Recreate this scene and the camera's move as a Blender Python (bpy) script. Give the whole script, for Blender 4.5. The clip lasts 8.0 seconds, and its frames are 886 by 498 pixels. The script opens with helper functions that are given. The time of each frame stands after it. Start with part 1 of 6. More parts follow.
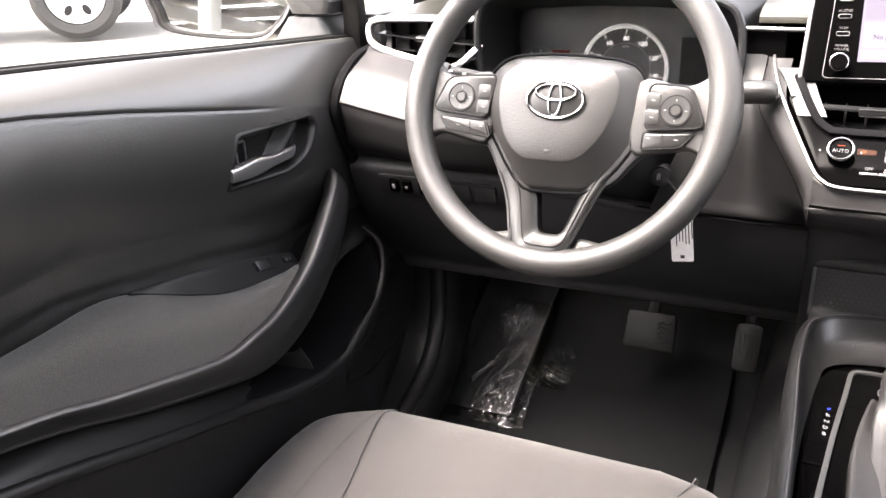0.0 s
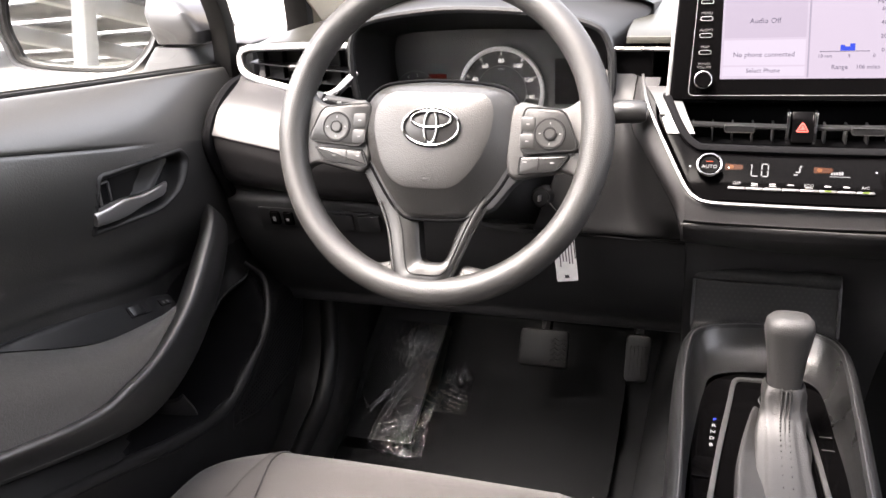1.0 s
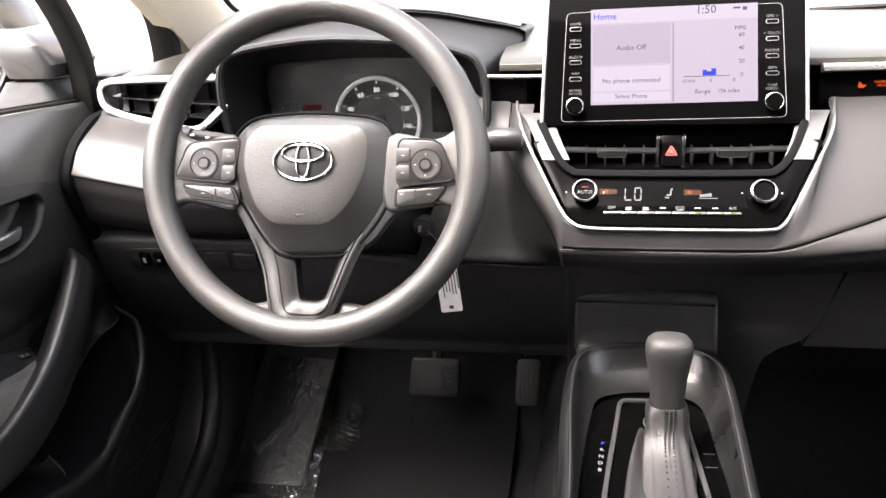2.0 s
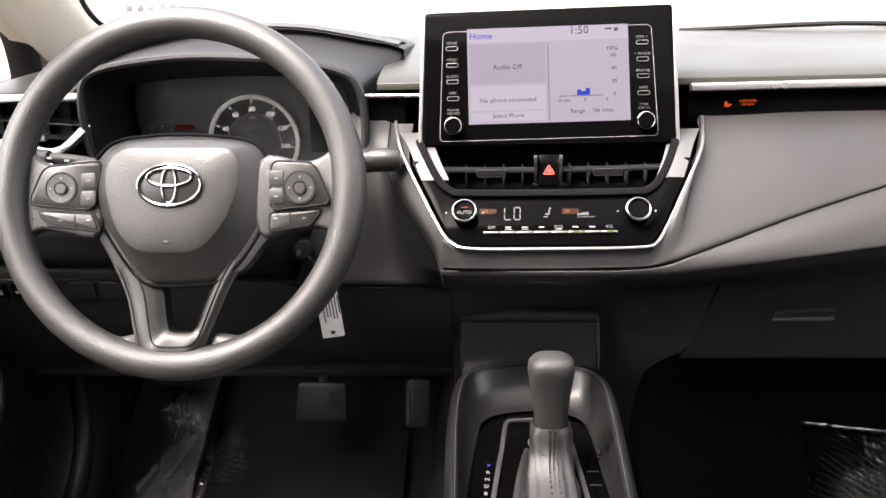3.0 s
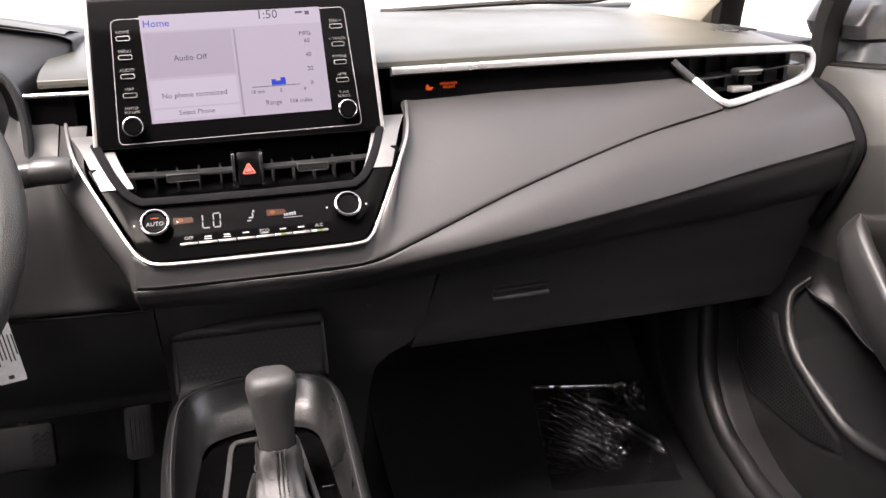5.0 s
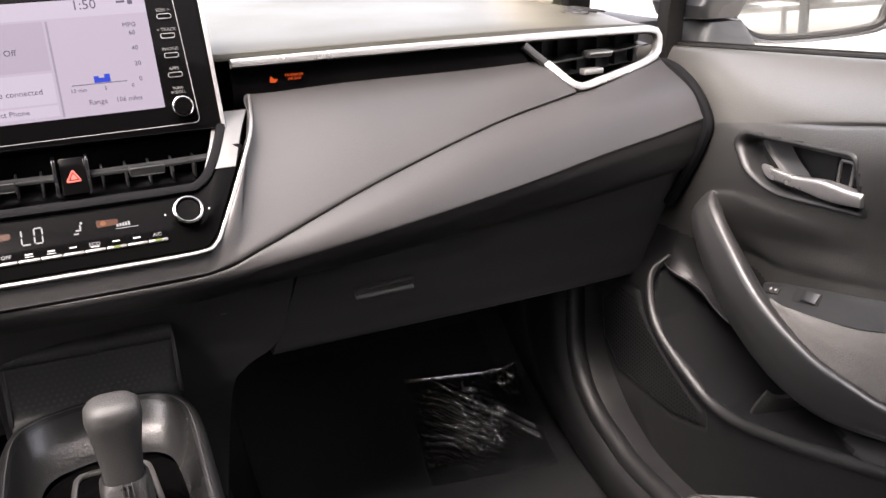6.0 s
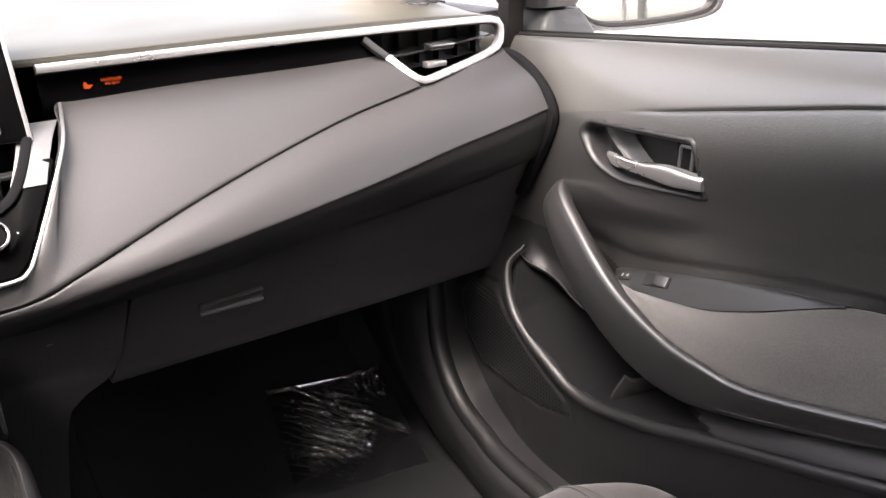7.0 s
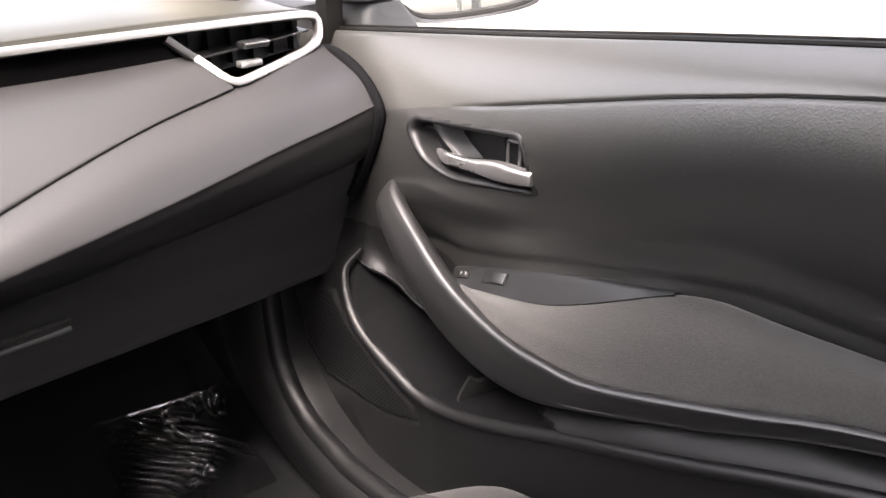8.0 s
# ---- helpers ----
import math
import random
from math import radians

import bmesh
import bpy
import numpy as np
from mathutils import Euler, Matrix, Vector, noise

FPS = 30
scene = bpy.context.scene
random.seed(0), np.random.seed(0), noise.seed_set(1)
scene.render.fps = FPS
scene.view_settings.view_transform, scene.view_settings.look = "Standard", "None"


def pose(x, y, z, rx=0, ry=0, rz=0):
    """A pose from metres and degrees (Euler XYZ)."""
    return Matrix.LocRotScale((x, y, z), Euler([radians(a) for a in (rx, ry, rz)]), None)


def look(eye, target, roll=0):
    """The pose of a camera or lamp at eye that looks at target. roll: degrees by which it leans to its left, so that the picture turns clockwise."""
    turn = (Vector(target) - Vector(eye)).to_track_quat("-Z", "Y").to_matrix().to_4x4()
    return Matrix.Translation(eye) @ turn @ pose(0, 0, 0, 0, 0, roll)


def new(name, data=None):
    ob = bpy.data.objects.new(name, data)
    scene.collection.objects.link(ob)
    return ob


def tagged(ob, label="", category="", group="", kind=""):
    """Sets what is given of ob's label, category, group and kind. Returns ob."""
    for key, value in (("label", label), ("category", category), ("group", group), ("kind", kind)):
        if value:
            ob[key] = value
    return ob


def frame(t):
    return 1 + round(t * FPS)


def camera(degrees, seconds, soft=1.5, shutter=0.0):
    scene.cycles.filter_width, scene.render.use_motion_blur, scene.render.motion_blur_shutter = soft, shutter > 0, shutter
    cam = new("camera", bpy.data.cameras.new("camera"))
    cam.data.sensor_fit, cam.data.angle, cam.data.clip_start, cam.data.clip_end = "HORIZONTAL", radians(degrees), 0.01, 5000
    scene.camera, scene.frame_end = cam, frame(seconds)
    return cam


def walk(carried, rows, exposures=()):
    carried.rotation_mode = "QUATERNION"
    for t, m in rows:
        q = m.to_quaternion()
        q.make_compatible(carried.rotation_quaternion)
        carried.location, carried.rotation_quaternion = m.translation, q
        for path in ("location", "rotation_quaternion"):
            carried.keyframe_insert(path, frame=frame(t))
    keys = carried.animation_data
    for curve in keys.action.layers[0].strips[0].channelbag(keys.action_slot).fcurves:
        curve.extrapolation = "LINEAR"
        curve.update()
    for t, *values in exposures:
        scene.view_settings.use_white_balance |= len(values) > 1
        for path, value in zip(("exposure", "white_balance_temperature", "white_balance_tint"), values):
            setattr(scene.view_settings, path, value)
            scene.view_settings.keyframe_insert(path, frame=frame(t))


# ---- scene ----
cam = camera(55.4, 8.0)
PATH = [
    (0, (-0.1, 0.04, 1.088), (-0.902, 1.722, 0.36), -2.0),
    (0.5, (-0.096, 0.055, 1.091), (-0.793, 1.789, 0.379), -2.2),
    (1, (-0.091, 0.069, 1.094), (-0.677, 1.849, 0.396), -2.6),
    (1.5, (-0.085, 0.083, 1.097), (-0.553, 1.906, 0.417), -2.7),
    (2.8, (-0.071, 0.116, 1.098), (-0.225, 2.006, 0.462), -1.8),
    (3, (-0.066, 0.12, 1.099), (-0.171, 2.013, 0.464), -1.5),
    (3.5, (-0.06, 0.133, 1.099), (-0.019, 2.025, 0.452), -0.9),
    (4, (-0.051, 0.151, 1.093), (0.142, 2.032, 0.442), -0.8),
    (4.2, (-0.049, 0.157, 1.094), (0.206, 2.03, 0.44), -0.9),
    (5.3, (-0.017, 0.195, 1.097), (0.559, 1.977, 0.393), -1.2),
    (5.5, (-0.011, 0.202, 1.096), (0.621, 1.961, 0.385), -1.3),
    (5.7, (-0.007, 0.202, 1.096), (0.681, 1.938, 0.38), -1.5),
    (6, (0.002, 0.215, 1.095), (0.766, 1.914, 0.367), -1.3),
    (6.5, (0.018, 0.228, 1.097), (0.913, 1.854, 0.352), -1.5),
    (7, (0.037, 0.241, 1.095), (1.068, 1.778, 0.337), -1.4),
    (7.5, (0.061, 0.252, 1.094), (1.228, 1.683, 0.326), -1.3),
    (8, (0.083, 0.262, 1.093), (1.375, 1.571, 0.309), -1.1),
]
EXPOSURES = [(0, 3.97, 6900, 18), (0.5, 3.63, 6900, 18), (1.5, 3.73, 6900, 18), (3, 3.08, 6900, 18), (5.5, 3.16, 6900, 20), (8, 3.46, 6900, 20)]
walk(cam, [(t, look(eye, target, roll)) for t, eye, target, roll in PATH], EXPOSURES)

# ---- sky and sun ----
world = bpy.data.worlds.new("sky")
scene.world = world
world.use_nodes = True
wn = world.node_tree.nodes
sky = wn.new("ShaderNodeTexSky")
sky.sky_type = "NISHITA"
sky.sun_disc = False
sky.sun_elevation = radians(61)
sky.sun_rotation = radians(-124)
sky.air_density, sky.dust_density, sky.ozone_density = 1.0, 6.0, 1.0
wn["Background"].inputs["Strength"].default_value = 0.15
pale = wn.new("ShaderNodeHueSaturation")
pale.inputs["Saturation"].default_value = 0.35
world.node_tree.links.new(sky.outputs["Color"], pale.inputs["Color"])
world.node_tree.links.new(pale.outputs["Color"], wn["Background"].inputs["Color"])
sun_data = bpy.data.lights.new("sun", "SUN")
sun_data.energy, sun_data.angle, sun_data.color = 1.2, radians(30), (1.0, 0.96, 0.90)
sun = new("sun", sun_data)
sun.matrix_world = look((-3.2, -2.2, 7.0), (0, 0, 0))


# ---- materials ----
def material(name, color, rough=0.5, metal=0.0, grain=None, bump=0.0, var=0.12, coat=0.0, spec=0.5, cells=False, stain=6.0, sheen=0.0):
    """A procedural surface: colour that varies at two scales, and a fine relief."""
    m = bpy.data.materials.new(name)
    m.use_nodes = True
    n, l = m.node_tree.nodes, m.node_tree.links
    b = n["Principled BSDF"]
    b.inputs["Roughness"].default_value, b.inputs["Metallic"].default_value = rough, metal
    b.inputs["Specular IOR Level"].default_value = spec
    b.inputs["Coat Weight"].default_value = coat
    b.inputs["Coat Roughness"].default_value = 0.05
    b.inputs["Sheen Weight"].default_value = sheen
    tc = n.new("ShaderNodeTexCoord")
    big = n.new("ShaderNodeTexNoise")
    big.inputs["Scale"].default_value, big.inputs["Detail"].default_value = stain, 5
    l.new(tc.outputs["Object"], big.inputs["Vector"])
    small = n.new("ShaderNodeTexNoise")
    small.inputs["Scale"].default_value, small.inputs["Detail"].default_value = (grain or 300) * 0.7, 2
    l.new(tc.outputs["Object"], small.inputs["Vector"])
    add = n.new("ShaderNodeMath")
    add.operation = "ADD"
    l.new(big.outputs["Fac"], add.inputs[0])
    l.new(small.outputs["Fac"], add.inputs[1])
    ramp = n.new("ShaderNodeMapRange")
    ramp.inputs["From Min"].default_value, ramp.inputs["From Max"].default_value = 0.6, 1.4
    ramp.inputs["To Min"].default_value, ramp.inputs["To Max"].default_value = 1 - var, 1 + var
    l.new(add.outputs[0], ramp.inputs["Value"])
    mul = n.new("ShaderNodeVectorMath")
    mul.operation = "SCALE"
    mul.inputs[0].default_value = color
    l.new(ramp.outputs[0], mul.inputs["Scale"])
    l.new(mul.outputs["Vector"], b.inputs["Base Color"])
    rr = n.new("ShaderNodeMapRange")
    rr.inputs["From Min"].default_value, rr.inputs["From Max"].default_value = 0.3, 0.7
    rr.inputs["To Min"].default_value, rr.inputs["To Max"].default_value = max(0.01, rough * 0.88), min(1, rough * 1.12)
    l.new(big.outputs["Fac"], rr.inputs["Value"])
    l.new(rr.outputs[0], b.inputs["Roughness"])
    if bump:
        bp = n.new("ShaderNodeBump")
        bp.inputs["Strength"].default_value, bp.inputs["Distance"].default_value = bump, 0.0006
        if cells:
            tex = n.new("ShaderNodeTexVoronoi")
            tex.feature = "SMOOTH_F1"
            tex.inputs["Scale"].default_value = grain
            l.new(tc.outputs["Object"], tex.inputs["Vector"])
            l.new(tex.outputs["Distance"], bp.inputs["Height"])
        else:
            tex = n.new("ShaderNodeTexNoise")
            tex.inputs["Scale"].default_value, tex.inputs["Detail"].default_value = grain, 3
            l.new(tc.outputs["Object"], tex.inputs["Vector"])
            l.new(tex.outputs["Fac"], bp.inputs["Height"])
        l.new(bp.outputs["Normal"], b.inputs["Normal"])
    return m


def glow(name, color, strength):
    m = bpy.data.materials.new(name)
    m.use_nodes = True
    b = m.node_tree.nodes["Principled BSDF"]
    b.inputs["Base Color"].default_value = (*[c * 0.012 for c in color], 1)
    b.inputs["Emission Color"].default_value = (*color, 1)
    b.inputs["Emission Strength"].default_value = strength
    b.inputs["Roughness"].default_value = 0.25
    b.inputs["Specular IOR Level"].default_value = 0.1
    return m


def pane_material(name, tint, gloss=0.08):
    m = bpy.data.materials.new(name)
    m.use_nodes = True
    n, l = m.node_tree.nodes, m.node_tree.links
    n.remove(n["Principled BSDF"])
    tr, gl, mx = n.new("ShaderNodeBsdfTransparent"), n.new("ShaderNodeBsdfGlossy"), n.new("ShaderNodeMixShader")
    tr.inputs["Color"].default_value = (*tint, 1)
    gl.inputs["Roughness"].default_value = 0.03
    fr = n.new("ShaderNodeLayerWeight")
    po, sc = n.new("ShaderNodeMath"), n.new("ShaderNodeMath")
    po.operation, sc.operation = "POWER", "MULTIPLY_ADD"
    po.inputs[1].default_value = 5
    sc.inputs[1].default_value, sc.inputs[2].default_value = 0.6, gloss
    l.new(fr.outputs["Facing"], po.inputs[0])
    l.new(po.outputs[0], sc.inputs[0])
    l.new(sc.outputs[0], mx.inputs["Fac"])
    l.new(tr.outputs[0], mx.inputs[1])
    l.new(gl.outputs[0], mx.inputs[2])
    l.new(mx.outputs[0], n["Material Output"].inputs["Surface"])
    return m


M_SOFT = material("soft_dash_skin", (0.0145, 0.0139, 0.0143), 0.48, grain=700, bump=0.12, cells=True, spec=0.42)
# the dash skin again, paler and creamier to paint the windscreen's glare
M_TOP = material("dash_top_glare_skin", (0.0215, 0.0210, 0.0160), 0.40, grain=600, bump=0.10, cells=True, spec=0.5)
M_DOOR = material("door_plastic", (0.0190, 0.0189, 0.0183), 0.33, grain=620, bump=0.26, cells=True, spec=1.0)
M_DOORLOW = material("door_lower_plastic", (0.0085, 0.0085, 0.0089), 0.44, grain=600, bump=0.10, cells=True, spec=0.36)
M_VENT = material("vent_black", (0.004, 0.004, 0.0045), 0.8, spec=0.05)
M_DOORUP = material("door_upper_plastic_lit", (0.044, 0.0432, 0.0402), 0.34, grain=620, bump=0.12, cells=True, spec=1.0)
M_GRIP = material("satin_grip_plastic", (0.0125, 0.0125, 0.0128), 0.42, grain=600, bump=0.12, spec=0.95)
M_SILVERDIM = material("dim_silver_trim", (0.115, 0.114, 0.112), 0.38, metal=0.7, grain=800, bump=0.05, var=0.04)
M_DARK = material("dark_grained_plastic", (0.032, 0.0325, 0.0337), 0.48, grain=500, bump=0.3)
M_SATIN = material("dark_satin_plastic", (0.0115, 0.0117, 0.0122), 0.34, grain=600, bump=0.1, spec=0.5)
M_BLACK = material("black_cavity_plastic", (0.0075, 0.0075, 0.0078), 0.5, grain=400, bump=0.1, spec=0.3)
M_GLOSS = material("piano_black", (0.0016, 0.0015, 0.0016), 0.09, spec=0.022, var=0.05)
M_SILVERMID = material("brushed_silver_trim", (0.22, 0.218, 0.215), 0.30, metal=0.8, grain=800, bump=0.05, var=0.04)
M_SILVER = material("satin_silver_trim", (0.38, 0.376, 0.372), 0.28, metal=0.85, grain=800, bump=0.05, var=0.04)
M_CHROME = material("chrome", (0.8, 0.8, 0.8), 0.1, metal=1.0, var=0.02)
M_WHEEL = material("wheel_leather_grain", (0.0285, 0.0279, 0.0265), 0.45, grain=950, bump=0.5, cells=True, spec=0.75)
M_HUB = material("hub_cover_plastic", (0.0310, 0.0304, 0.0290), 0.40, grain=900, bump=0.4, cells=True, spec=0.7)
M_FORK = material("fork_dark_satin", (0.010, 0.010, 0.0096), 0.34, grain=700, bump=0.1, spec=0.45)
M_SPOKE = material("spoke_satin_black", (0.013, 0.013, 0.0125), 0.36, grain=700, bump=0.1, spec=0.6)
M_BUTTON = material("button_dark_grey", (0.017, 0.017, 0.0162), 0.42, grain=700, bump=0.05, spec=0.6)
M_FABRIC = material("seat_fabric_grey", (0.046, 0.0430, 0.0418), 0.9, grain=700, bump=1.0, spec=0.2, sheen=0.2, var=0.2)
M_FABRICD = material("seat_fabric_dark", (0.045, 0.042, 0.041), 0.9, grain=700, bump=1.0, spec=0.2, sheen=0.2, var=0.2)
M_INSERT = material("door_fabric_insert", (0.052, 0.0503, 0.0482), 0.9, grain=650, bump=1.0, spec=0.2, sheen=0.2, var=0.28)
M_CARPET = material("black_carpet", (0.0150, 0.0155, 0.0163), 0.95, grain=700, bump=1.0, spec=0.1)
M_MAT = material("floor_mat_carpet", (0.0098, 0.0102, 0.0108), 0.95, grain=800, bump=1.0, spec=0.1)
M_RUBBER = material("black_rubber", (0.007, 0.0065, 0.006), 0.6, grain=500, bump=0.1, spec=0.2)
M_PEDAL = material("pedal_rubber", (0.0085, 0.0085, 0.0085), 0.45, grain=300, bump=0.1)
M_HEADLINER = material("headliner_cloth", (0.10, 0.093, 0.082), 0.9, grain=700, bump=0.3)
M_BEIGE = material("beige_pillar_cloth", (0.66, 0.60, 0.49), 0.85, grain=700, bump=0.3)
M_LEATHER = material("boot_leather", (0.0185, 0.0177, 0.0175), 0.52, grain=800, bump=0.4, cells=True, spec=0.7)
M_BOWL = material("console_bowl_plastic", (0.0125, 0.0127, 0.0129), 0.29, grain=420, bump=0.5, spec=0.9)
M_KNOB = material("knob_leather_grain", (0.0185, 0.0181, 0.0176), 0.6, grain=800, bump=0.5, cells=True, spec=0.7)
M_GLOVE = material("glove_box_grained_plastic", (0.036, 0.0356, 0.0368), 0.44, grain=500, bump=0.3, spec=0.7)
# chrome with the dark it mirrors put into its colour
M_CHROMEDIM = material("dim_chrome", (0.30, 0.30, 0.30), 0.16, metal=1.0, var=0.02)
M_SCREENLINE = glow("lcd_divider", (0.42, 0.39, 0.5), 0.09)
M_TRAY = material("phone_tray_rubber", (0.021, 0.0212, 0.0219), 0.36, grain=600, bump=0.2, spec=0.8)
M_KNEE = material("knee_panel_plastic", (0.024, 0.0241, 0.0247), 0.5, grain=500, bump=0.25, spec=0.4)
M_KEYPRINT = material("dim_key_print", (0.055, 0.055, 0.055), 0.5)
M_PALEEDGE = material("pale_line_and_glint", (0.15, 0.149, 0.15), 0.4, grain=500, bump=0.1)
M_DOT = material("raised_dot_rubber", (0.058, 0.0573, 0.0566), 0.4)
M_STITCH = material("dark_thread", (0.02, 0.02, 0.02), 0.8)
M_WHITE = glow("white_print_backlit", (0.75, 0.75, 0.75), 0.11)
M_PRINT = material("white_print", (0.6, 0.6, 0.6), 0.5)
M_GREYPRINT = material("grey_print", (0.2, 0.2, 0.2), 0.5)
M_PAPER = material("white_tag_card", (0.75, 0.74, 0.72), 0.6)
M_INK = material("black_ink", (0.03, 0.03, 0.03), 0.6)
M_SCREEN = glow("lit_lcd_lavender", (0.62, 0.57, 0.70), 0.092)
M_SCREEND = glow("lit_lcd_darker_tile", (0.57, 0.52, 0.65), 0.088)
M_SCREENB = glow("lit_lcd_bar", (0.65, 0.61, 0.74), 0.099)
M_LCDTEXT = glow("lcd_text", (0.2, 0.18, 0.26), 0.075)
M_LCDBLUE = glow("lcd_blue", (0.05, 0.1, 0.75), 0.09)
M_AMBER = glow("amber_indicator", (1.0, 0.14, 0.03), 0.07)
M_AMBERDIM = glow("amber_glow", (0.8, 0.22, 0.04), 0.011)
M_AMBERHOT = glow("amber_glow_core", (0.9, 0.3, 0.08), 0.04)
M_GREEN = glow("green_indicator", (0.6, 0.9, 0.1), 0.06)
M_BLUE = glow("blue_indicator", (0.1, 0.15, 1.0), 0.12)
M_RED = material("red_triangle_print", (0.35, 0.05, 0.04), 0.5)
M_RING = material("gauge_ring_silver", (0.78, 0.78, 0.77), 0.4, metal=0.25)
M_GAUGE = material("gauge_face", (0.12, 0.12, 0.122), 0.5)
M_DIAL = glow("lit_dial_print", (0.75, 0.75, 0.73), 0.14)
M_LCDGLYPH = glow("climate_glyph", (0.8, 0.8, 0.82), 0.085)
M_BODYGREY = material("grey_metallic_paint", (0.034, 0.034, 0.0355), 0.36, metal=0.25, coat=0.3, var=0.05)
M_GROUND = material("pale_concrete", (0.20, 0.19, 0.172), 0.9, grain=40, bump=0.4, stain=0.7, var=0.2)
M_TYRE = material("tyre_rubber", (0.03, 0.03, 0.03), 0.8, grain=60, bump=0.4)
M_ALLOY = material("alloy_rim", (0.85, 0.85, 0.85), 0.4, metal=0.15)
M_TRUCK = material("black_truck_paint", (0.02, 0.02, 0.022), 0.25, coat=0.7)
M_STEEL = material("white_painted_steel", (0.45, 0.45, 0.44), 0.5)
M_ROOFING = material("grey_roof_sheet", (0.04, 0.038, 0.036), 0.6)
M_GLASS = pane_material("clear_glass", (0.93, 0.95, 0.93), 0.04)
M_TINT = pane_material("rear_light_cut_glass", (0.10, 0.104, 0.104), 0.04)
M_LENS = pane_material("cluster_lens", (0.94, 0.94, 0.94), 0.015)
M_FILM = pane_material("clear_plastic_film", (1.0, 1.0, 1.0), 0.19)
M_MIRROR = material("mirror_glass", (0.9, 0.92, 0.92), 0.02, metal=1.0, var=0.0)


# ---- mesh helpers ----
def catmull(pts, n):
    """Points along a smooth curve through pts, n steps a span."""
    p = [np.array(q, float) for q in pts]
    p = [2 * p[0] - p[1], *p, 2 * p[-1] - p[-2]]
    out = []
    for i in range(1, len(p) - 2):
        a, b, c, d = p[i - 1:i + 3]
        for k in range(n):
            t = k / n
            out.append(0.5 * (2 * b + (c - a) * t + (2 * a - 5 * b + 4 * c - d) * t * t + (3 * b - a - 3 * c + d) * t ** 3))
    out.append(p[-2])
    return out


def grid_mesh(rows, loop=False):
    bm = bmesh.new()
    vs = [[bm.verts.new(q) for q in r] for r in rows]
    for a, b in zip(vs, vs[1:]):
        m = len(a)
        for j in range(m if loop else m - 1):
            k = (j + 1) % m
            bm.faces.new((a[j], a[k], b[k], b[j]))
    return bm


def patch(ctrl, nu=8, nv=8, thick=0.0):
    """A smooth sheet through rows of control points, given thickness behind it."""
    rows = [catmull(r, nv) for r in ctrl]
    cols = [catmull([r[j] for r in rows], nu) for j in range(len(rows[0]))]
    bm = grid_mesh([[c[i] for c in cols] for i in range(len(cols[0]))])
    if thick:
        bmesh.ops.recalc_face_normals(bm, faces=bm.faces)
        bmesh.ops.solidify(bm, geom=bm.faces[:], thickness=thick)
    return bm


def ring_frames(path, closed=False, up=(0, 0, 1)):
    p = [np.array(q, float) for q in path]
    out, u0 = [], np.array(up, float)
    for i in range(len(p)):
        a = p[i - 1] if (i or closed) else p[i]
        b = p[(i + 1) % len(p)] if (i < len(p) - 1 or closed) else p[i]
        t = (b - a) / np.linalg.norm(b - a)
        side = np.cross(t, u0)
        side /= np.linalg.norm(side) + 1e-9
        out.append((p[i], side, np.cross(side, t)))
    return out


def sweep(path, profile, closed=False, up=(0, 0, 1), scale=None, caps=True):
    """Profile points (across, along up) carried along a path."""
    rows = []
    for i, (c, a, b) in enumerate(ring_frames(path, closed, up)):
        k = scale[i] if scale else 1.0
        rows.append([c + a * q[0] * k + b * q[1] * k for q in profile])
    if closed:
        rows.append(rows[0])
    bm = grid_mesh(rows, loop=True)
    if closed:
        bmesh.ops.remove_doubles(bm, verts=bm.verts, dist=1e-6)
    elif caps:
        bm.verts.ensure_lookup_table()
        m = len(profile)
        bm.faces.new(bm.verts[:m])
        bm.faces.new(bm.verts[-m:][::-1])
    return bm


def circle(r, n=12, sx=1.0, sy=1.0):
    return [(r * sx * math.cos(2 * math.pi * k / n), r * sy * math.sin(2 * math.pi * k / n)) for k in range(n)]


def rounded(poly, r, n=5):
    """A polygon with its corners rounded off."""
    out, m = [], len(poly)
    for i in range(m):
        p, a, b = (np.array(poly[j % m], float) for j in (i, i - 1, i + 1))
        ri = r[i] if isinstance(r, (list, tuple)) else r
        da, db = (a - p), (b - p)
        la, lb = np.linalg.norm(da), np.linalg.norm(db)
        k = min(ri, la * 0.45, lb * 0.45)
        s, e = p + da / la * k, p + db / lb * k
        for q in range(n + 1):
            t = q / n
            out.append((1 - t) ** 2 * s + 2 * t * (1 - t) * p + t * t * e)
    return [tuple(q) for q in out]


def plate(outline, depth, m=None, bevel=0.0, steps=2):
    """An outline raised by depth along its own z, with a rounded upper edge, at the pose m."""
    bm = bmesh.new()
    o = [np.array(q, float) for q in outline]
    area = sum(o[i - 1][0] * o[i][1] - o[i][0] * o[i - 1][1] for i in range(len(o)))
    if area < 0:
        o = o[::-1]
    n = len(o)
    nor = []
    for i in range(n):
        t = o[(i + 1) % n] - o[i - 1]
        t = t / (np.linalg.norm(t) + 1e-9)
        nor.append(np.array((-t[1], t[0])))
    levels = [(0.0, 0.0)]
    if bevel:
        levels += [(bevel * (1 - math.cos(a)), depth - bevel + bevel * math.sin(a)) for a in [math.pi / 2 * k / steps for k in range(steps + 1)]]
    else:
        levels.append((0.0, depth))
    rings = [[bm.verts.new((*(o[i] + nor[i] * ins), h)) for i in range(n)] for ins, h in levels]
    for a, b in zip(rings, rings[1:]):
        for j in range(n):
            bm.faces.new((a[j], a[(j + 1) % n], b[(j + 1) % n], b[j]))
    bm.faces.new(rings[0][::-1])
    bm.faces.new(rings[-1])
    if m is not None:
        bmesh.ops.transform(bm, matrix=m, verts=bm.verts)
    return bm


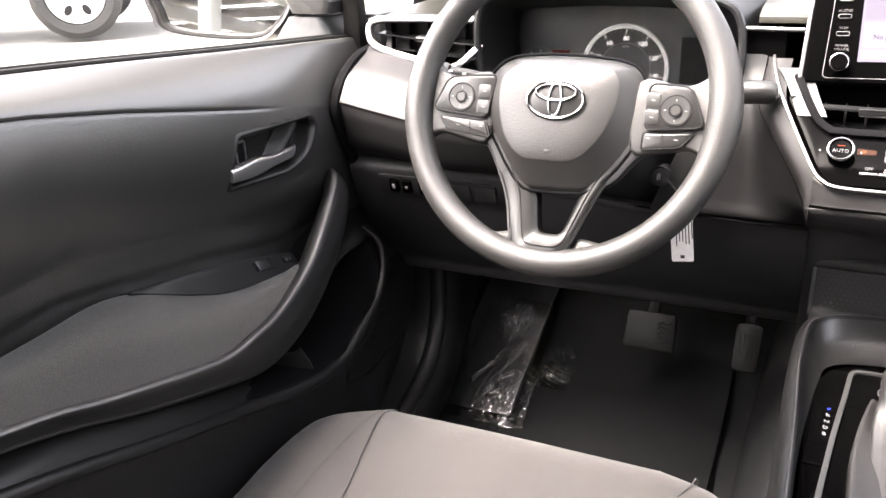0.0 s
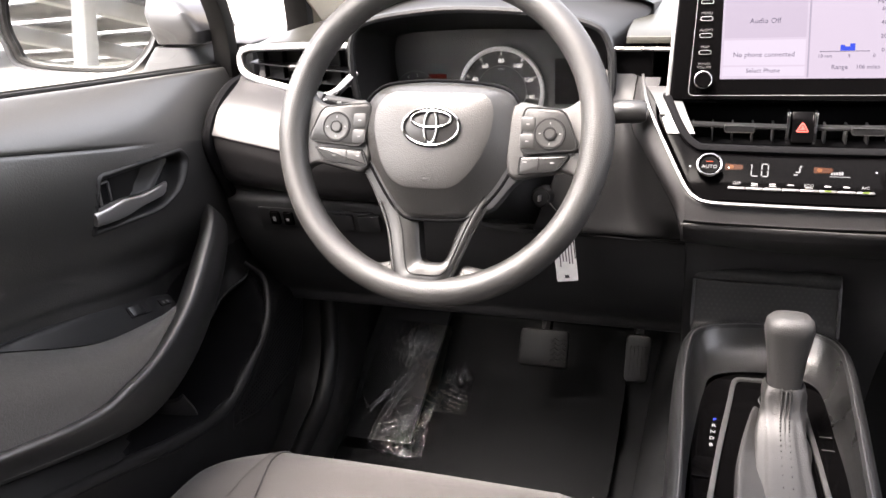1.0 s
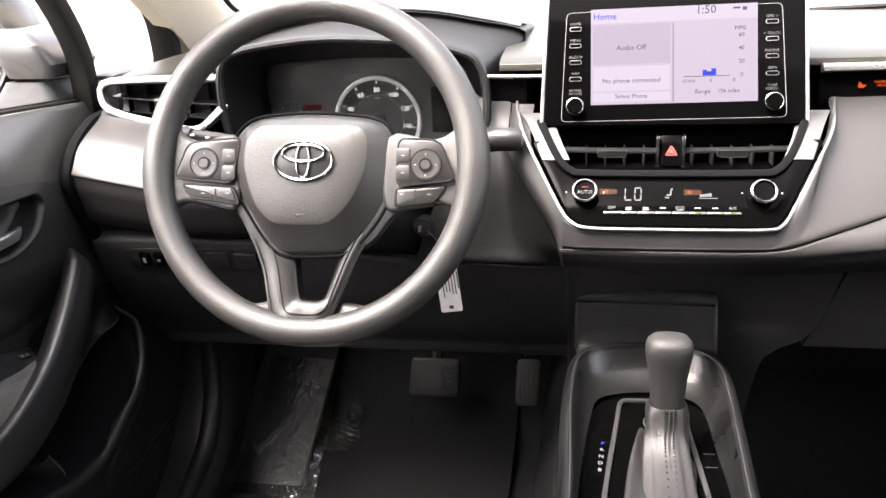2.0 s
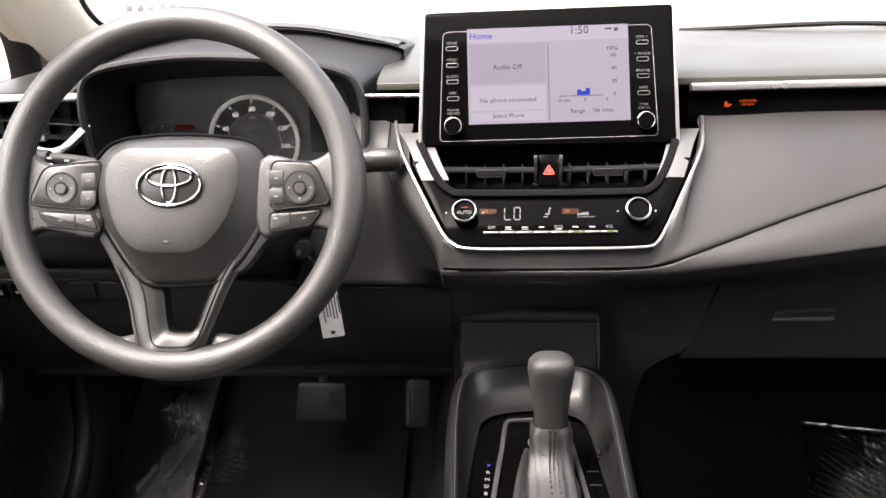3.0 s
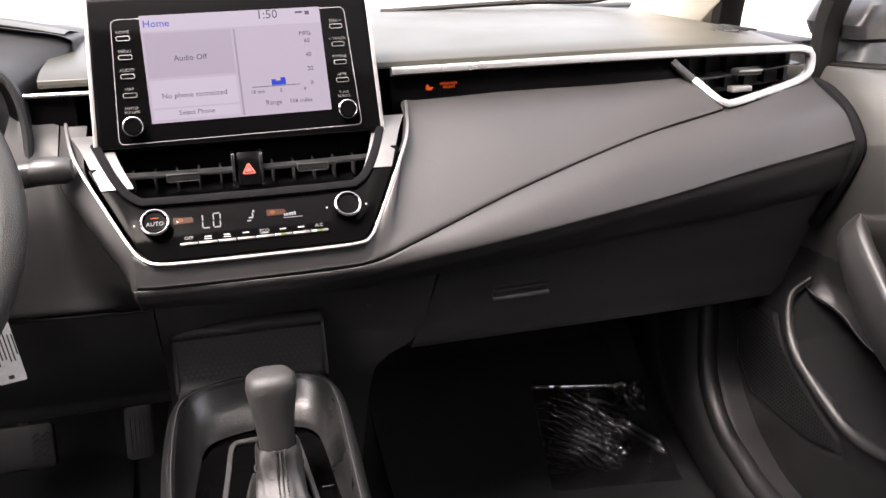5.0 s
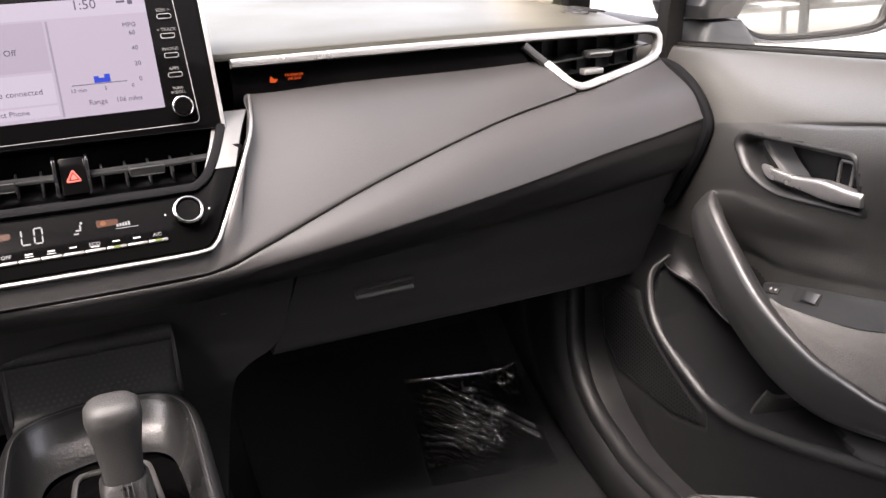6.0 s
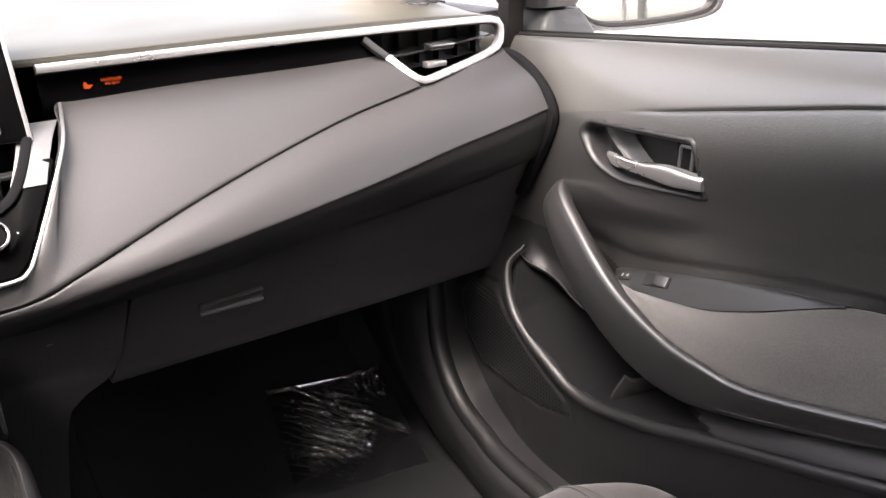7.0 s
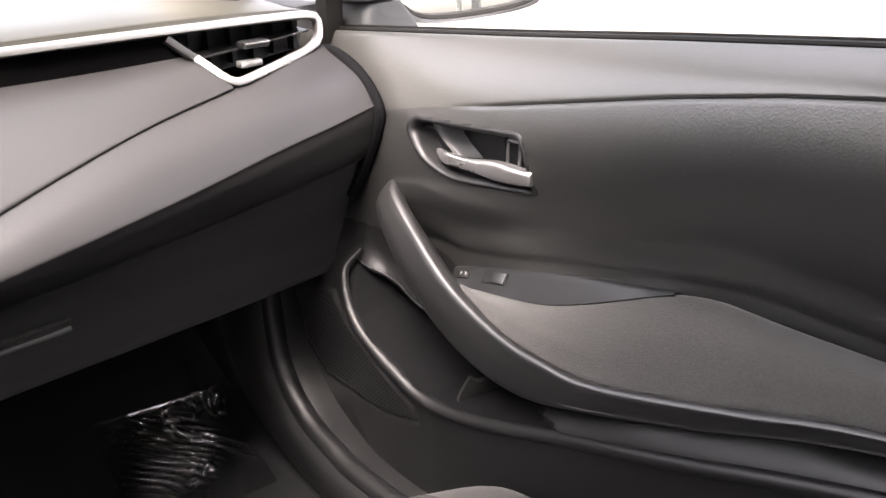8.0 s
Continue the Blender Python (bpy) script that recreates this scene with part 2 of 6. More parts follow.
def box(c, size, bevel=0.002, m=None):
    """A block with rounded edges."""
    bm = bmesh.new()
    bmesh.ops.create_cube(bm, size=1)
    bmesh.ops.scale(bm, vec=size, verts=bm.verts)
    if bevel:
        bmesh.ops.bevel(bm, geom=bm.edges[:], offset=bevel, segments=2, affect="EDGES", profile=0.5)
    bmesh.ops.transform(bm, matrix=(m or Matrix()) @ Matrix.Translation(c), verts=bm.verts)
    return bm


def lathe(profile, m, n=32):
    """(radius, height) points turned round the z of m."""
    rows = [[(r * math.cos(2 * math.pi * k / n), r * math.sin(2 * math.pi * k / n), h) for k in range(n)] for r, h in profile]
    bm = grid_mesh(rows, loop=True)
    bm.verts.ensure_lookup_table()
    bm.faces.new(bm.verts[:n])
    bm.faces.new(bm.verts[-n:])
    bmesh.ops.transform(bm, matrix=m, verts=bm.verts)
    return bm


def join(*parts):
    out = bmesh.new()
    for b in parts:
        me = bpy.data.meshes.new("tmp")
        b.to_mesh(me)
        out.from_mesh(me)
        b.free()
        bpy.data.meshes.remove(me)
    return out


def part(name, bm, material_, parent=None, label="", sharp=38):
    """Links a bmesh as one mesh object, under its thing or part."""
    bmesh.ops.recalc_face_normals(bm, faces=bm.faces)
    for f in bm.faces:
        f.smooth = True
    me = bpy.data.meshes.new(name)
    bm.to_mesh(me)
    bm.free()
    me.set_sharp_from_angle(angle=radians(sharp))
    me.materials.append(material_)
    ob = new(name, me)
    if parent is not None:
        ob.parent = parent
        if parent.type == "EMPTY":
            ob.matrix_parent_inverse = Matrix.Translation(parent.location).inverted()
    return tagged(ob, label)


def thing(name, at, label, category, group="", kind=""):
    ob = new(name)
    ob.location = at
    ob.empty_display_size = 0.05
    return tagged(ob, label, category, group, kind)


def setting(name, bm, material_, label, category, sharp=38):
    return tagged(part(name, bm, material_, sharp=sharp), label, category, kind="structure")


def lettering(name, words, size, m, material_, parent, label="", align="CENTER"):
    """Words in the built-in font, as a thin mesh."""
    cu = bpy.data.curves.new(name, "FONT")
    cu.body, cu.size, cu.extrude, cu.align_x, cu.align_y, cu.resolution_u = words, size, 0.0002, align, "CENTER", 2
    ob = bpy.data.objects.new(name, cu)
    me = bpy.data.meshes.new_from_object(ob)
    me.transform(m)
    bpy.data.objects.remove(ob)
    bpy.data.curves.remove(cu)
    bm = bmesh.new()
    bm.from_mesh(me)
    bpy.data.meshes.remove(me)
    return part(name, bm, material_, parent, label)


def face_pose(x, y, z, tilt=0.0, turn=0.0):
    """A pose whose x runs right, y up the face and z out of it to the driver; tilt leans the face's top away."""
    return pose(x, y, z, 0, 0, turn) @ pose(0, 0, 0, 90 - tilt)


def mir(pts, s):
    return [(s * p[0], *p[1:]) for p in pts]


# ---- ground and car shell ----
bm = bmesh.new()
bmesh.ops.create_grid(bm, x_segments=40, y_segments=40, size=400)
bmesh.ops.translate(bm, verts=bm.verts, vec=(0, 0, 0.08))
setting("ground", bm, M_GROUND, "pale sunlit concrete car park surface", "ground")

floor_line = [(-1.2, 0.30), (0.2, 0.29), (0.9, 0.28), (1.2, 0.285), (1.38, 0.33), (1.55, 0.45), (1.66, 0.62), (1.7, 0.95)]
setting("car_floor", patch([[(x, y, z) for y, z in floor_line] for x in (-0.78, -0.4, 0, 0.4, 0.78)], 4, 5, 0.02), M_CARPET, "black carpet floor of a car cabin", "floor")
tunnel = [(-0.17, 0.28), (-0.14, 0.42), (-0.09, 0.47), (0.06, 0.47), (0.11, 0.42), (0.14, 0.28)]
setting("floor_tunnel", patch([[(x, y, z) for x, z in tunnel] for y in (-1.0, 0.2, 1.2, 1.68)], 3, 4, 0.01), M_CARPET, "black carpeted centre tunnel of the car floor", "floor")

roof_pts = [[(x, y, z - 0.05 * (x / 0.62) ** 2) for x in (-0.62, -0.3, 0, 0.3, 0.62)] for y, z in ((-1.45, 1.36), (-0.8, 1.42), (0, 1.44), (0.62, 1.39))]
setting("ceiling", patch(roof_pts, 4, 4, 0.04), M_HEADLINER, "beige cloth car headliner", "ceiling")
# unseen bulkhead and lid, added to block light leaking in behind the dashboard
setting("wall_front", box((0, 1.735, 0.70), (1.62, 0.05, 0.55), 0.01), M_BLACK, "black bulkhead behind the dashboard", "wall")
setting("light_seal_lid", box((0, 1.665, 0.962), (1.62, 0.14, 0.012), 0.003), M_BLACK, "unseen black lid that blocks light below the windscreen", "trim")
setting("wall_rear", box((0, -1.5, 0.62), (1.5, 0.06, 0.72), 0.01), M_DARK, "dark rear bulkhead of the car cabin", "wall")


def pillar(name, path, w, d, mat_, label):
    setting(name, sweep(catmull(path, 6), circle(1, 10, w, d), up=(0, 1, 0.2)), mat_, label, "pillar")


for s, side in ((-1, "left"), (1, "right")):
    pillar("pillar_front_" + side, mir([(0.735, 1.60, 0.88), (0.715, 1.46, 0.985), (0.685, 1.20, 1.14), (0.62, 0.66, 1.37)], s), 0.045, 0.075, M_BEIGE, "beige trimmed windscreen pillar of the car")
    pillar("pillar_middle_" + side, mir([(0.74, -0.14, 0.6), (0.72, -0.16, 1.0), (0.64, -0.2, 1.37)], s), 0.05, 0.03, M_BEIGE, "beige trimmed middle pillar of the car")
    pillar("pillar_rear_" + side, mir([(0.72, -1.0, 0.9), (0.68, -1.25, 1.1), (0.6, -1.4, 1.34)], s), 0.12, 0.04, M_BEIGE, "beige trimmed rear pillar of the car")
    pillar("roof_rail_" + side, mir([(0.625, 0.72, 1.35), (0.645, 0.3, 1.385), (0.645, -0.5, 1.385), (0.6, -1.4, 1.34)], s), 0.03, 0.03, M_BEIGE, "beige trimmed roof rail of the car")
    # body side behind the front door
    setting("wall_" + side, box((s * 0.8, -0.85, 0.55), (0.06, 1.35, 0.86), 0.01), M_DARK, "dark rear door trim of the car", "wall")
    setting("cowl_side_" + side, box((s * 0.765, 1.5, 0.6), (0.05, 0.62, 0.72), 0.01), M_DARK, "dark cowl side panel of the car", "wall")
    # unseen strip, added to block light beside the dashboard
    setting("light_seal_edge_" + side, box((s * 0.742, 1.42, 0.925), (0.07, 0.42, 0.012), 0.003), M_BLACK, "unseen black strip that blocks light beside the dashboard", "trim")
    # outer door skin and wing
    setting("wing_" + side, patch([mir([(0.83, y, z) for y in (2.3, 1.7, 1.2)], s) for z in (0.3, 0.6, 0.88)] + [mir([(0.72, 2.3, 0.94), (0.72, 1.7, 0.96), (0.78, 1.2, 0.93)], s)], 4, 4, 0.01), M_BODYGREY, "grey metallic front wing of the car", "car body")
    # trim below the instrument panel, beside the feet
    line = [(0.672, 1.21, 0.76), (0.667, 1.207, 0.64), (0.66, 1.192, 0.525), (0.655, 1.172, 0.464), (0.65, 1.126, 0.416), (0.648, 1.06, 0.388), (0.645, 0.95, 0.372), (0.645, 0.5, 0.366), (0.645, 0.0, 0.366)]
    turn_ = [radians(v) for v in (0, 2, 12, 35, 62, 80, 90, 90, 90)]
    kick = [[(x + out_, y + far * math.cos(v), z - far * math.sin(v) * 0.6) for (x, y, z), v in zip(line, turn_)] for out_, far in ((0.075, -0.012), (0.012, -0.004), (-0.012, 0.018), (-0.020, 0.05), (-0.012, 0.12), (0.02, 0.22), (0.03, 0.42))]
    setting("baseboard_" + side, patch([mir(r, s) for r in kick], 5, 6, 0.006), M_DOORLOW, "dark plastic cowl side and sill trim", "trim")
    seal = catmull(mir(line, s), 8)
    setting("door_seal_" + side, sweep(seal, circle(0.015, 14), up=(1, 0, 0)), M_DOORLOW, "black rubber weatherstrip round the door opening", "door seal")

glass = setting("windscreen", patch([[(-0.66, 1.50, 0.985), (0, 1.66, 0.985), (0.66, 1.50, 0.985)], [(-0.64, 1.1, 1.19), (0, 1.2, 1.2), (0.64, 1.1, 1.19)], [(-0.58, 0.66, 1.38), (0, 0.68, 1.41), (0.58, 0.66, 1.38)]], 6, 6), M_GLASS, "clear curved car windscreen", "windscreen")
glass.visible_shadow = False
for name, pts in (("wiper_left", [(-0.60, 1.27, 1.085), (-0.63, 1.33, 1.06), (-0.635, 1.41, 1.022), (-0.60, 1.52, 0.99)]), ("wiper_right", [(0.25, 1.56, 0.99), (0.456, 1.50, 1.0), (0.600, 1.49, 1.0), (0.63, 1.42, 1.03)])):
    setting(name, sweep(catmull(pts, 6), circle(0.004, 8)), M_RUBBER, "black windscreen wiper blade", "wiper")
for k in range(6):
    setting("screen_mark", box((-0.575 + 0.016 * k, 1.352, 1.053), (0.009, 0.002, 0.009 + 0.002 * (k % 2)), 0.001), M_GREYPRINT, "faint reversed writing on the windscreen", "writing")
# unseen rear glass; its dark tint is added to hold back light from behind
back = setting("rear_window", patch([[(x, -1.5, 0.99) for x in (-0.6, 0, 0.6)], [(x, -1.45, 1.34) for x in (-0.56, 0, 0.56)]], 4, 4), M_TINT, "unseen rear window, darkened to cut light from behind", "window")
for s, side in ((-1, "left"), (1, "right")):
    setting("window_rear_" + side, patch([mir([(0.77, -1.45, 0.98), (0.77, -0.8, 0.985), (0.765, -0.17, 0.995)], s), mir([(0.72, -1.42, 1.17), (0.73, -0.8, 1.18), (0.725, -0.18, 1.19)], s), mir([(0.635, -1.38, 1.34), (0.655, -0.8, 1.37), (0.655, -0.2, 1.375)], s)], 4, 4), M_TINT, "unseen rear door window, darkened to cut light from behind", "window")

# ---- doors ----
SILL = [(0.0, 1.002), (0.1, 0.998), (0.47, 0.979), (0.64, 0.967), (0.83, 0.952), (1.11, 0.932), (1.25, 0.921)]
CREASE = [(0.0, 0.97), (0.2, 0.967), (0.46, 0.951), (0.53, 0.943), (0.63, 0.927), (0.83, 0.889), (0.93, 0.872), (1.03, 0.85), (1.25, 0.80)]
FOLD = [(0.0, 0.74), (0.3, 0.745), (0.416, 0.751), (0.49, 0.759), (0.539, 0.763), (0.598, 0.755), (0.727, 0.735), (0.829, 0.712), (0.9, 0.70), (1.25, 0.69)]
LIP = [(0.0, 0.79), (0.4, 0.665), (0.553, 0.616), (0.685, 0.577), (0.789, 0.546), (0.88, 0.530), (0.942, 0.549), (1.018, 0.588), (1.06, 0.63), (1.25, 0.63)]
POCKET = [(1.062, 0.648), (0.995, 0.629), (0.925, 0.603), (0.885, 0.58), (0.821, 0.583), (0.766, 0.585), (0.69, 0.580), (0.789, 0.549), (0.88, 0.534), (0.942, 0.553), (1.018, 0.592)]
GRILLE = [(1.178, 0.559), (1.172, 0.498), (1.125, 0.458), (0.973, 0.472), (0.91, 0.489), (0.912, 0.512), (1.041, 0.575), (1.086, 0.604), (1.14, 0.60)]


def inside_distance(poly, y, z):
    """Distance to a polygon's edge, positive inside; arrays of y and z."""
    best = np.full(y.shape, 9.0)
    hit = np.zeros(y.shape, bool)
    m = len(poly)
    for i in range(m):
        (ay, az), (by, bz) = poly[i - 1], poly[i]
        ey, ez = by - ay, bz - az
        k = np.clip(((y - ay) * ey + (z - az) * ez) / (ey * ey + ez * ez), 0, 1)
        best = np.minimum(best, np.hypot(y - ay - k * ey, z - az - k * ez))
        cross = (az > z) != (bz > z)
        hit ^= cross & (y < ey * (z - az) / (ez if abs(ez) > 1e-9 else 1e-9) + ay)
    return np.where(hit, best, -best)


def smooth(a, b, v):
    t = np.clip((v - a) / (b - a), 0, 1)
    return t * t * (3 - 2 * t)


def door_depth(y, z):
    """How far out the trim of a front door lies at a place of its plan."""
    line = lambda keys: np.interp(y, [k[0] for k in keys], [k[1] for k in keys])
    sill, crease, fold, lip = line(SILL), line(CREASE), line(FOLD), line(LIP)
    x = np.full(y.shape, 0.72)
    up = np.clip((z - crease) / np.maximum(sill - crease, 0.01), 0, 1)
    brow = 0.713 + 0.010 * smooth(0.85, 1.1, y)
    mid = np.clip((crease - z) / np.maximum(crease - fold, 0.02), 0, 1)
    x = np.where(z > crease, brow + (0.748 - brow) * (0.30 * up + 0.70 * up ** 2), brow + (crease - fold) * (-0.30 * mid + 0.56 * mid ** 2) * (1 - 0.8 * smooth(0.92, 1.05, y)))
    groove = np.exp(-((z - crease) / 0.0016) ** 2) * smooth(0.90, 0.80, y) * 0.0022
    x = x + groove
    # the panel sweeps back in above the armrest, as a soft ledge
    x = x - 0.019 * smooth(fold + 0.048, fold - 0.002, z) ** 1.3 * smooth(1.0, 0.86, y)
    under = smooth(fold - 0.03, fold - 0.085, z)
    x = x * (1 - under) + (0.70 + 0.03 * smooth(0.60, 0.72, y) - 0.012 * smooth(0.88, 0.98, y)) * under
    low = smooth(lip + 0.06, lip, z)
    front = smooth(1.2, 0.95, y)
    lipx = 0.688 - 0.024 * front + 0.05 * smooth(0.57, 0.68, z) * smooth(0.98, 1.08, y)
    x = x * (1 - low) + lipx * low
    below = np.clip((lip - z) / 0.2, 0, 1)
    x = np.where(z < lip, lipx + 0.004 * np.sin(np.clip(below * 4, 0, 1) * np.pi / 2) + 0.012 * below, x)
    d = inside_distance(POCKET, y, z)
    x = x + 0.10 * smooth(-0.002, 0.020, d)
    g = inside_distance(GRILLE, y, z)
    x = x + 0.003 * np.exp(-(g / 0.002) ** 2) - 0.002 * smooth(0.0, 0.008, g)
    return x


BEZEL = rounded([(0.958, 0.846), (0.944, 0.861), (0.781, 0.871), (0.762, 0.807), (0.885, 0.7985), (0.932, 0.814)], [0.012, 0.012, 0.010, 0.008, 0.03, 0.03], 5)
OPENING = rounded([(0.944, 0.845), (0.932, 0.855), (0.785, 0.8625), (0.7715, 0.8135), (0.885, 0.8045), (0.924, 0.819)], [0.010, 0.010, 0.008, 0.007, 0.026, 0.026], 5)
RIDGE = [(0.700, 0.980, 0.758), (0.684, 0.92, 0.722), (0.674, 0.857, 0.685), (0.668, 0.776, 0.658), (0.666, 0.721, 0.651), (0.665, 0.651, 0.652), (0.665, 0.512, 0.688), (0.665, 0.398, 0.72), (0.668, 0.1, 0.77)]
RIDGE_IN = [(0.707, 0.966, 0.763), (0.694, 0.907, 0.726), (0.684, 0.845, 0.689), (0.677, 0.777, 0.661), (0.674, 0.721, 0.654), (0.673, 0.657, 0.654), (0.673, 0.516, 0.689), (0.673, 0.401, 0.72), (0.676, 0.1, 0.77)]
LOWER = [(0.712, 1.013, 0.732), (0.700, 0.969, 0.681), (0.692, 0.904, 0.63), (0.686, 0.834, 0.599), (0.682, 0.764, 0.59), (0.68, 0.694, 0.603), (0.68, 0.568, 0.641), (0.68, 0.4, 0.697), (0.684, 0.1, 0.75)]


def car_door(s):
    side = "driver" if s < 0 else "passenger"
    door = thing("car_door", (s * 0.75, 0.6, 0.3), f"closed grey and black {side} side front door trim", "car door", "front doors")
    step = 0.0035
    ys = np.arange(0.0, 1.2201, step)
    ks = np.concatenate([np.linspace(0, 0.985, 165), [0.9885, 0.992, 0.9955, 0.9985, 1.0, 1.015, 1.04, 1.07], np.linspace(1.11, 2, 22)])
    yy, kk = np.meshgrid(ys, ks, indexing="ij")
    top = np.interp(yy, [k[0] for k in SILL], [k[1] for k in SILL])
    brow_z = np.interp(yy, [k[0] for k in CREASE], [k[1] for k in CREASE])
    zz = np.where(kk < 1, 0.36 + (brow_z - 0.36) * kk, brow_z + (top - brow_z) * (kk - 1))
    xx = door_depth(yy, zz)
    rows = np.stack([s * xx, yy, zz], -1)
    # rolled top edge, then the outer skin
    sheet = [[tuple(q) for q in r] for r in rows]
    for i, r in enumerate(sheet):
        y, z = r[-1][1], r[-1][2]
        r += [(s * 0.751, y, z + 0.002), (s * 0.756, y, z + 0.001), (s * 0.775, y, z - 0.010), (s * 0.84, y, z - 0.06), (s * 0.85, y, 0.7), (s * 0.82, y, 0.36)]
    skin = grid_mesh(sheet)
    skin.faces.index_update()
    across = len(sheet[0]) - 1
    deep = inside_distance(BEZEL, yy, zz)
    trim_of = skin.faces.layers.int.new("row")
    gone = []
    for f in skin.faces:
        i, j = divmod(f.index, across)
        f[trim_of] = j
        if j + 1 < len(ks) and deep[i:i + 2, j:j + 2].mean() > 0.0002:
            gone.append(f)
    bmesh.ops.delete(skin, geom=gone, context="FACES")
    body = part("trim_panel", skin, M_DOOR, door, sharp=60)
    column = [d.value for d in body.data.attributes["row"].data]
    # above the crease: smoother grain, and paler to paint the window's light
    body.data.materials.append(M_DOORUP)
    body.data.materials.append(M_BODYGREY)
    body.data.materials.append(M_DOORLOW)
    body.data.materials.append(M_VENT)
    for p in body.data.polygons:
        c = p.center
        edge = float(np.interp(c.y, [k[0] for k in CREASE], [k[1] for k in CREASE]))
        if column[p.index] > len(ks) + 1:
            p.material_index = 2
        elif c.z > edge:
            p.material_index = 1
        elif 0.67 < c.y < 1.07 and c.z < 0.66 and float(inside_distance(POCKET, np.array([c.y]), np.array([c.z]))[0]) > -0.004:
            # vent black paints the shade inside the map pocket
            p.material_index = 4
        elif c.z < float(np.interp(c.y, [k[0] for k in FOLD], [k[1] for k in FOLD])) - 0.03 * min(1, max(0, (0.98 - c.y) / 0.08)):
            # darker lower plastic; its edge rises at the front to paint the dashboard's shade
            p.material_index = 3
    ly = np.linspace(0.02, 0.845, 60)
    lz = np.interp(ly, [k[0] for k in CREASE], [k[1] for k in CREASE])
    lx = door_depth(ly, lz)
    part("crease_line", sweep([(s * (float(x) - 0.0004), float(y), float(z)) for x, y, z in zip(lx, ly, lz)], circle(0.0008, 6), up=(s, 0, 0), scale=[min(1, 0.25 + (59 - k) / 14) for k in range(60)]), M_BLACK, door)
    # armrest with its grip
    tip = (0.727, 1.000, 0.776)
    ridge, ridge_in, lower = [tip, *RIDGE], [(0.729, 0.996, 0.777), *RIDGE_IN], [(0.728, 1.012, 0.762), *LOWER]
    toward = lambda q, k: tuple(np.array(q) + k * (np.array((0.05, 0.2, 1.093)) - np.array(q)))
    ramp = lambda pts, k: [toward(q, k * min(1, i / 5)) for i, q in enumerate(pts)]
    ridge, ridge_in, lower = ramp(ridge, 0.035), ramp(ridge_in, 0.012), ramp(lower, 0.012)
    mid = [tuple(np.array(a) * 0.5 + np.array(b) * 0.5 + np.array(((0.0, -0.006, -0.010, -0.009, -0.006, -0.003, -0.001)[min(k, 6)], 0, 0.0))) for k, (a, b) in enumerate(zip(ridge, lower))]
    tuck = [(a[0] + 0.010, a[1] - 0.004, a[2] - 0.014) for a in ridge_in]
    blend = lambda p, q, k: [tuple(np.array(a) * (1 - k) + np.array(b) * k) for a, b in zip(p, q)]
    hide = [(a[0] + 0.03, a[1], a[2] + 0.004) for a in lower]
    crown = [tuple((np.array(a) + np.array(b)) / 2 + (np.array((-0.001, 0, 0.004)) if k else 0)) for k, (a, b) in enumerate(zip(ridge, ridge_in))]
    part("grip", patch([mir(r, s) for r in (tuck, ridge_in, crown, blend(ridge, crown, 0.35), blend(ridge, mid, 0.22), mid, lower, hide)], 5, 10), M_GRIP, door, "dark satin pull grip sweeping into the armrest", sharp=80)
    # pale seam; its grey paints the glint along the edge
    line_ = [tuple(np.array(a) * 0.45 + np.array(b) * 0.55 + np.array((-0.0015, 0, 0))) for a, b in zip(mid, lower)][5:]
    part("parting_line", sweep(catmull(mir(line_, s), 8), circle(0.0007, 6), up=(s, 0, 0)), M_PALEEDGE, door)
    # cloth covered elbow pad
    edge_in = [(0.685, 0.842, 0.685), (0.678, 0.777, 0.661), (0.675, 0.721, 0.654), (0.674, 0.657, 0.654), (0.674, 0.516, 0.689), (0.674, 0.401, 0.72), (0.677, 0.1, 0.77)]
    top_in = [(0.700, 0.845, 0.682), (0.699, 0.79, 0.689), (0.698, 0.735, 0.699), (0.699, 0.68, 0.718), (0.703, 0.58, 0.757), (0.702, 0.47, 0.757), (0.702, 0.1, 0.745)]
    edge_in, top_in = [toward(q, 0.011) for q in edge_in], [toward(q, -0.03) for q in top_in]
    bulge = [tuple((np.array(a) + np.array(b)) / 2 + np.array((-0.010, 0, 0.011))) for a, b in zip(edge_in, top_in)]
    back_in = [(a[0] + 0.012, a[1], a[2] - 0.002) for a in top_in]
    part("elbow_pad", patch([mir(r, s) for r in (edge_in, bulge, top_in, back_in)], 6, 10), M_INSERT, door, "grey woven cloth armrest insert", sharp=80)
    # switch panel
    out = [(0.718, 0.885, 0.690), (0.720, 0.829, 0.709), (0.717, 0.727, 0.732), (0.704, 0.597, 0.757)]
    inn = [(0.694, 0.868, 0.682), (0.700, 0.835, 0.6835), (0.698, 0.73, 0.702), (0.703, 0.597, 0.7565)]
    out, inn = [toward(q, -0.035) for q in out], [toward(q, -0.03) for q in inn]
    panel = part("switch_panel", patch([mir(inn, s), mir([tuple((np.array(a) + np.array(b)) / 2 + np.array((0, 0, 0.001))) for a, b in zip(inn, out)], s), mir(out, s), mir([(a[0] + 0.012, a[1], a[2] - 0.003) for a in out], s)], 3, 8, 0.004), M_SATIN, door, "leaf shaped dark window switch panel", sharp=80)
    out_c, inn_c = catmull(out, 10), catmull(inn, 10)

    def on_panel(k, w):
        """Place and turn of a fitting on the switch panel: k along it from the front, w across."""
        i = k * (len(out_c) - 2)
        a, b = np.array(inn_c[int(i)]), np.array(out_c[int(i)])
        a2, b2 = np.array(inn_c[int(i) + 1]), np.array(out_c[int(i) + 1])
        p = a * (1 - w) + b * w
        along = (a + b) - (a2 + b2)
        p, across, along = (np.array((s * v[0], v[1], v[2])) for v in (p, b - a, along))
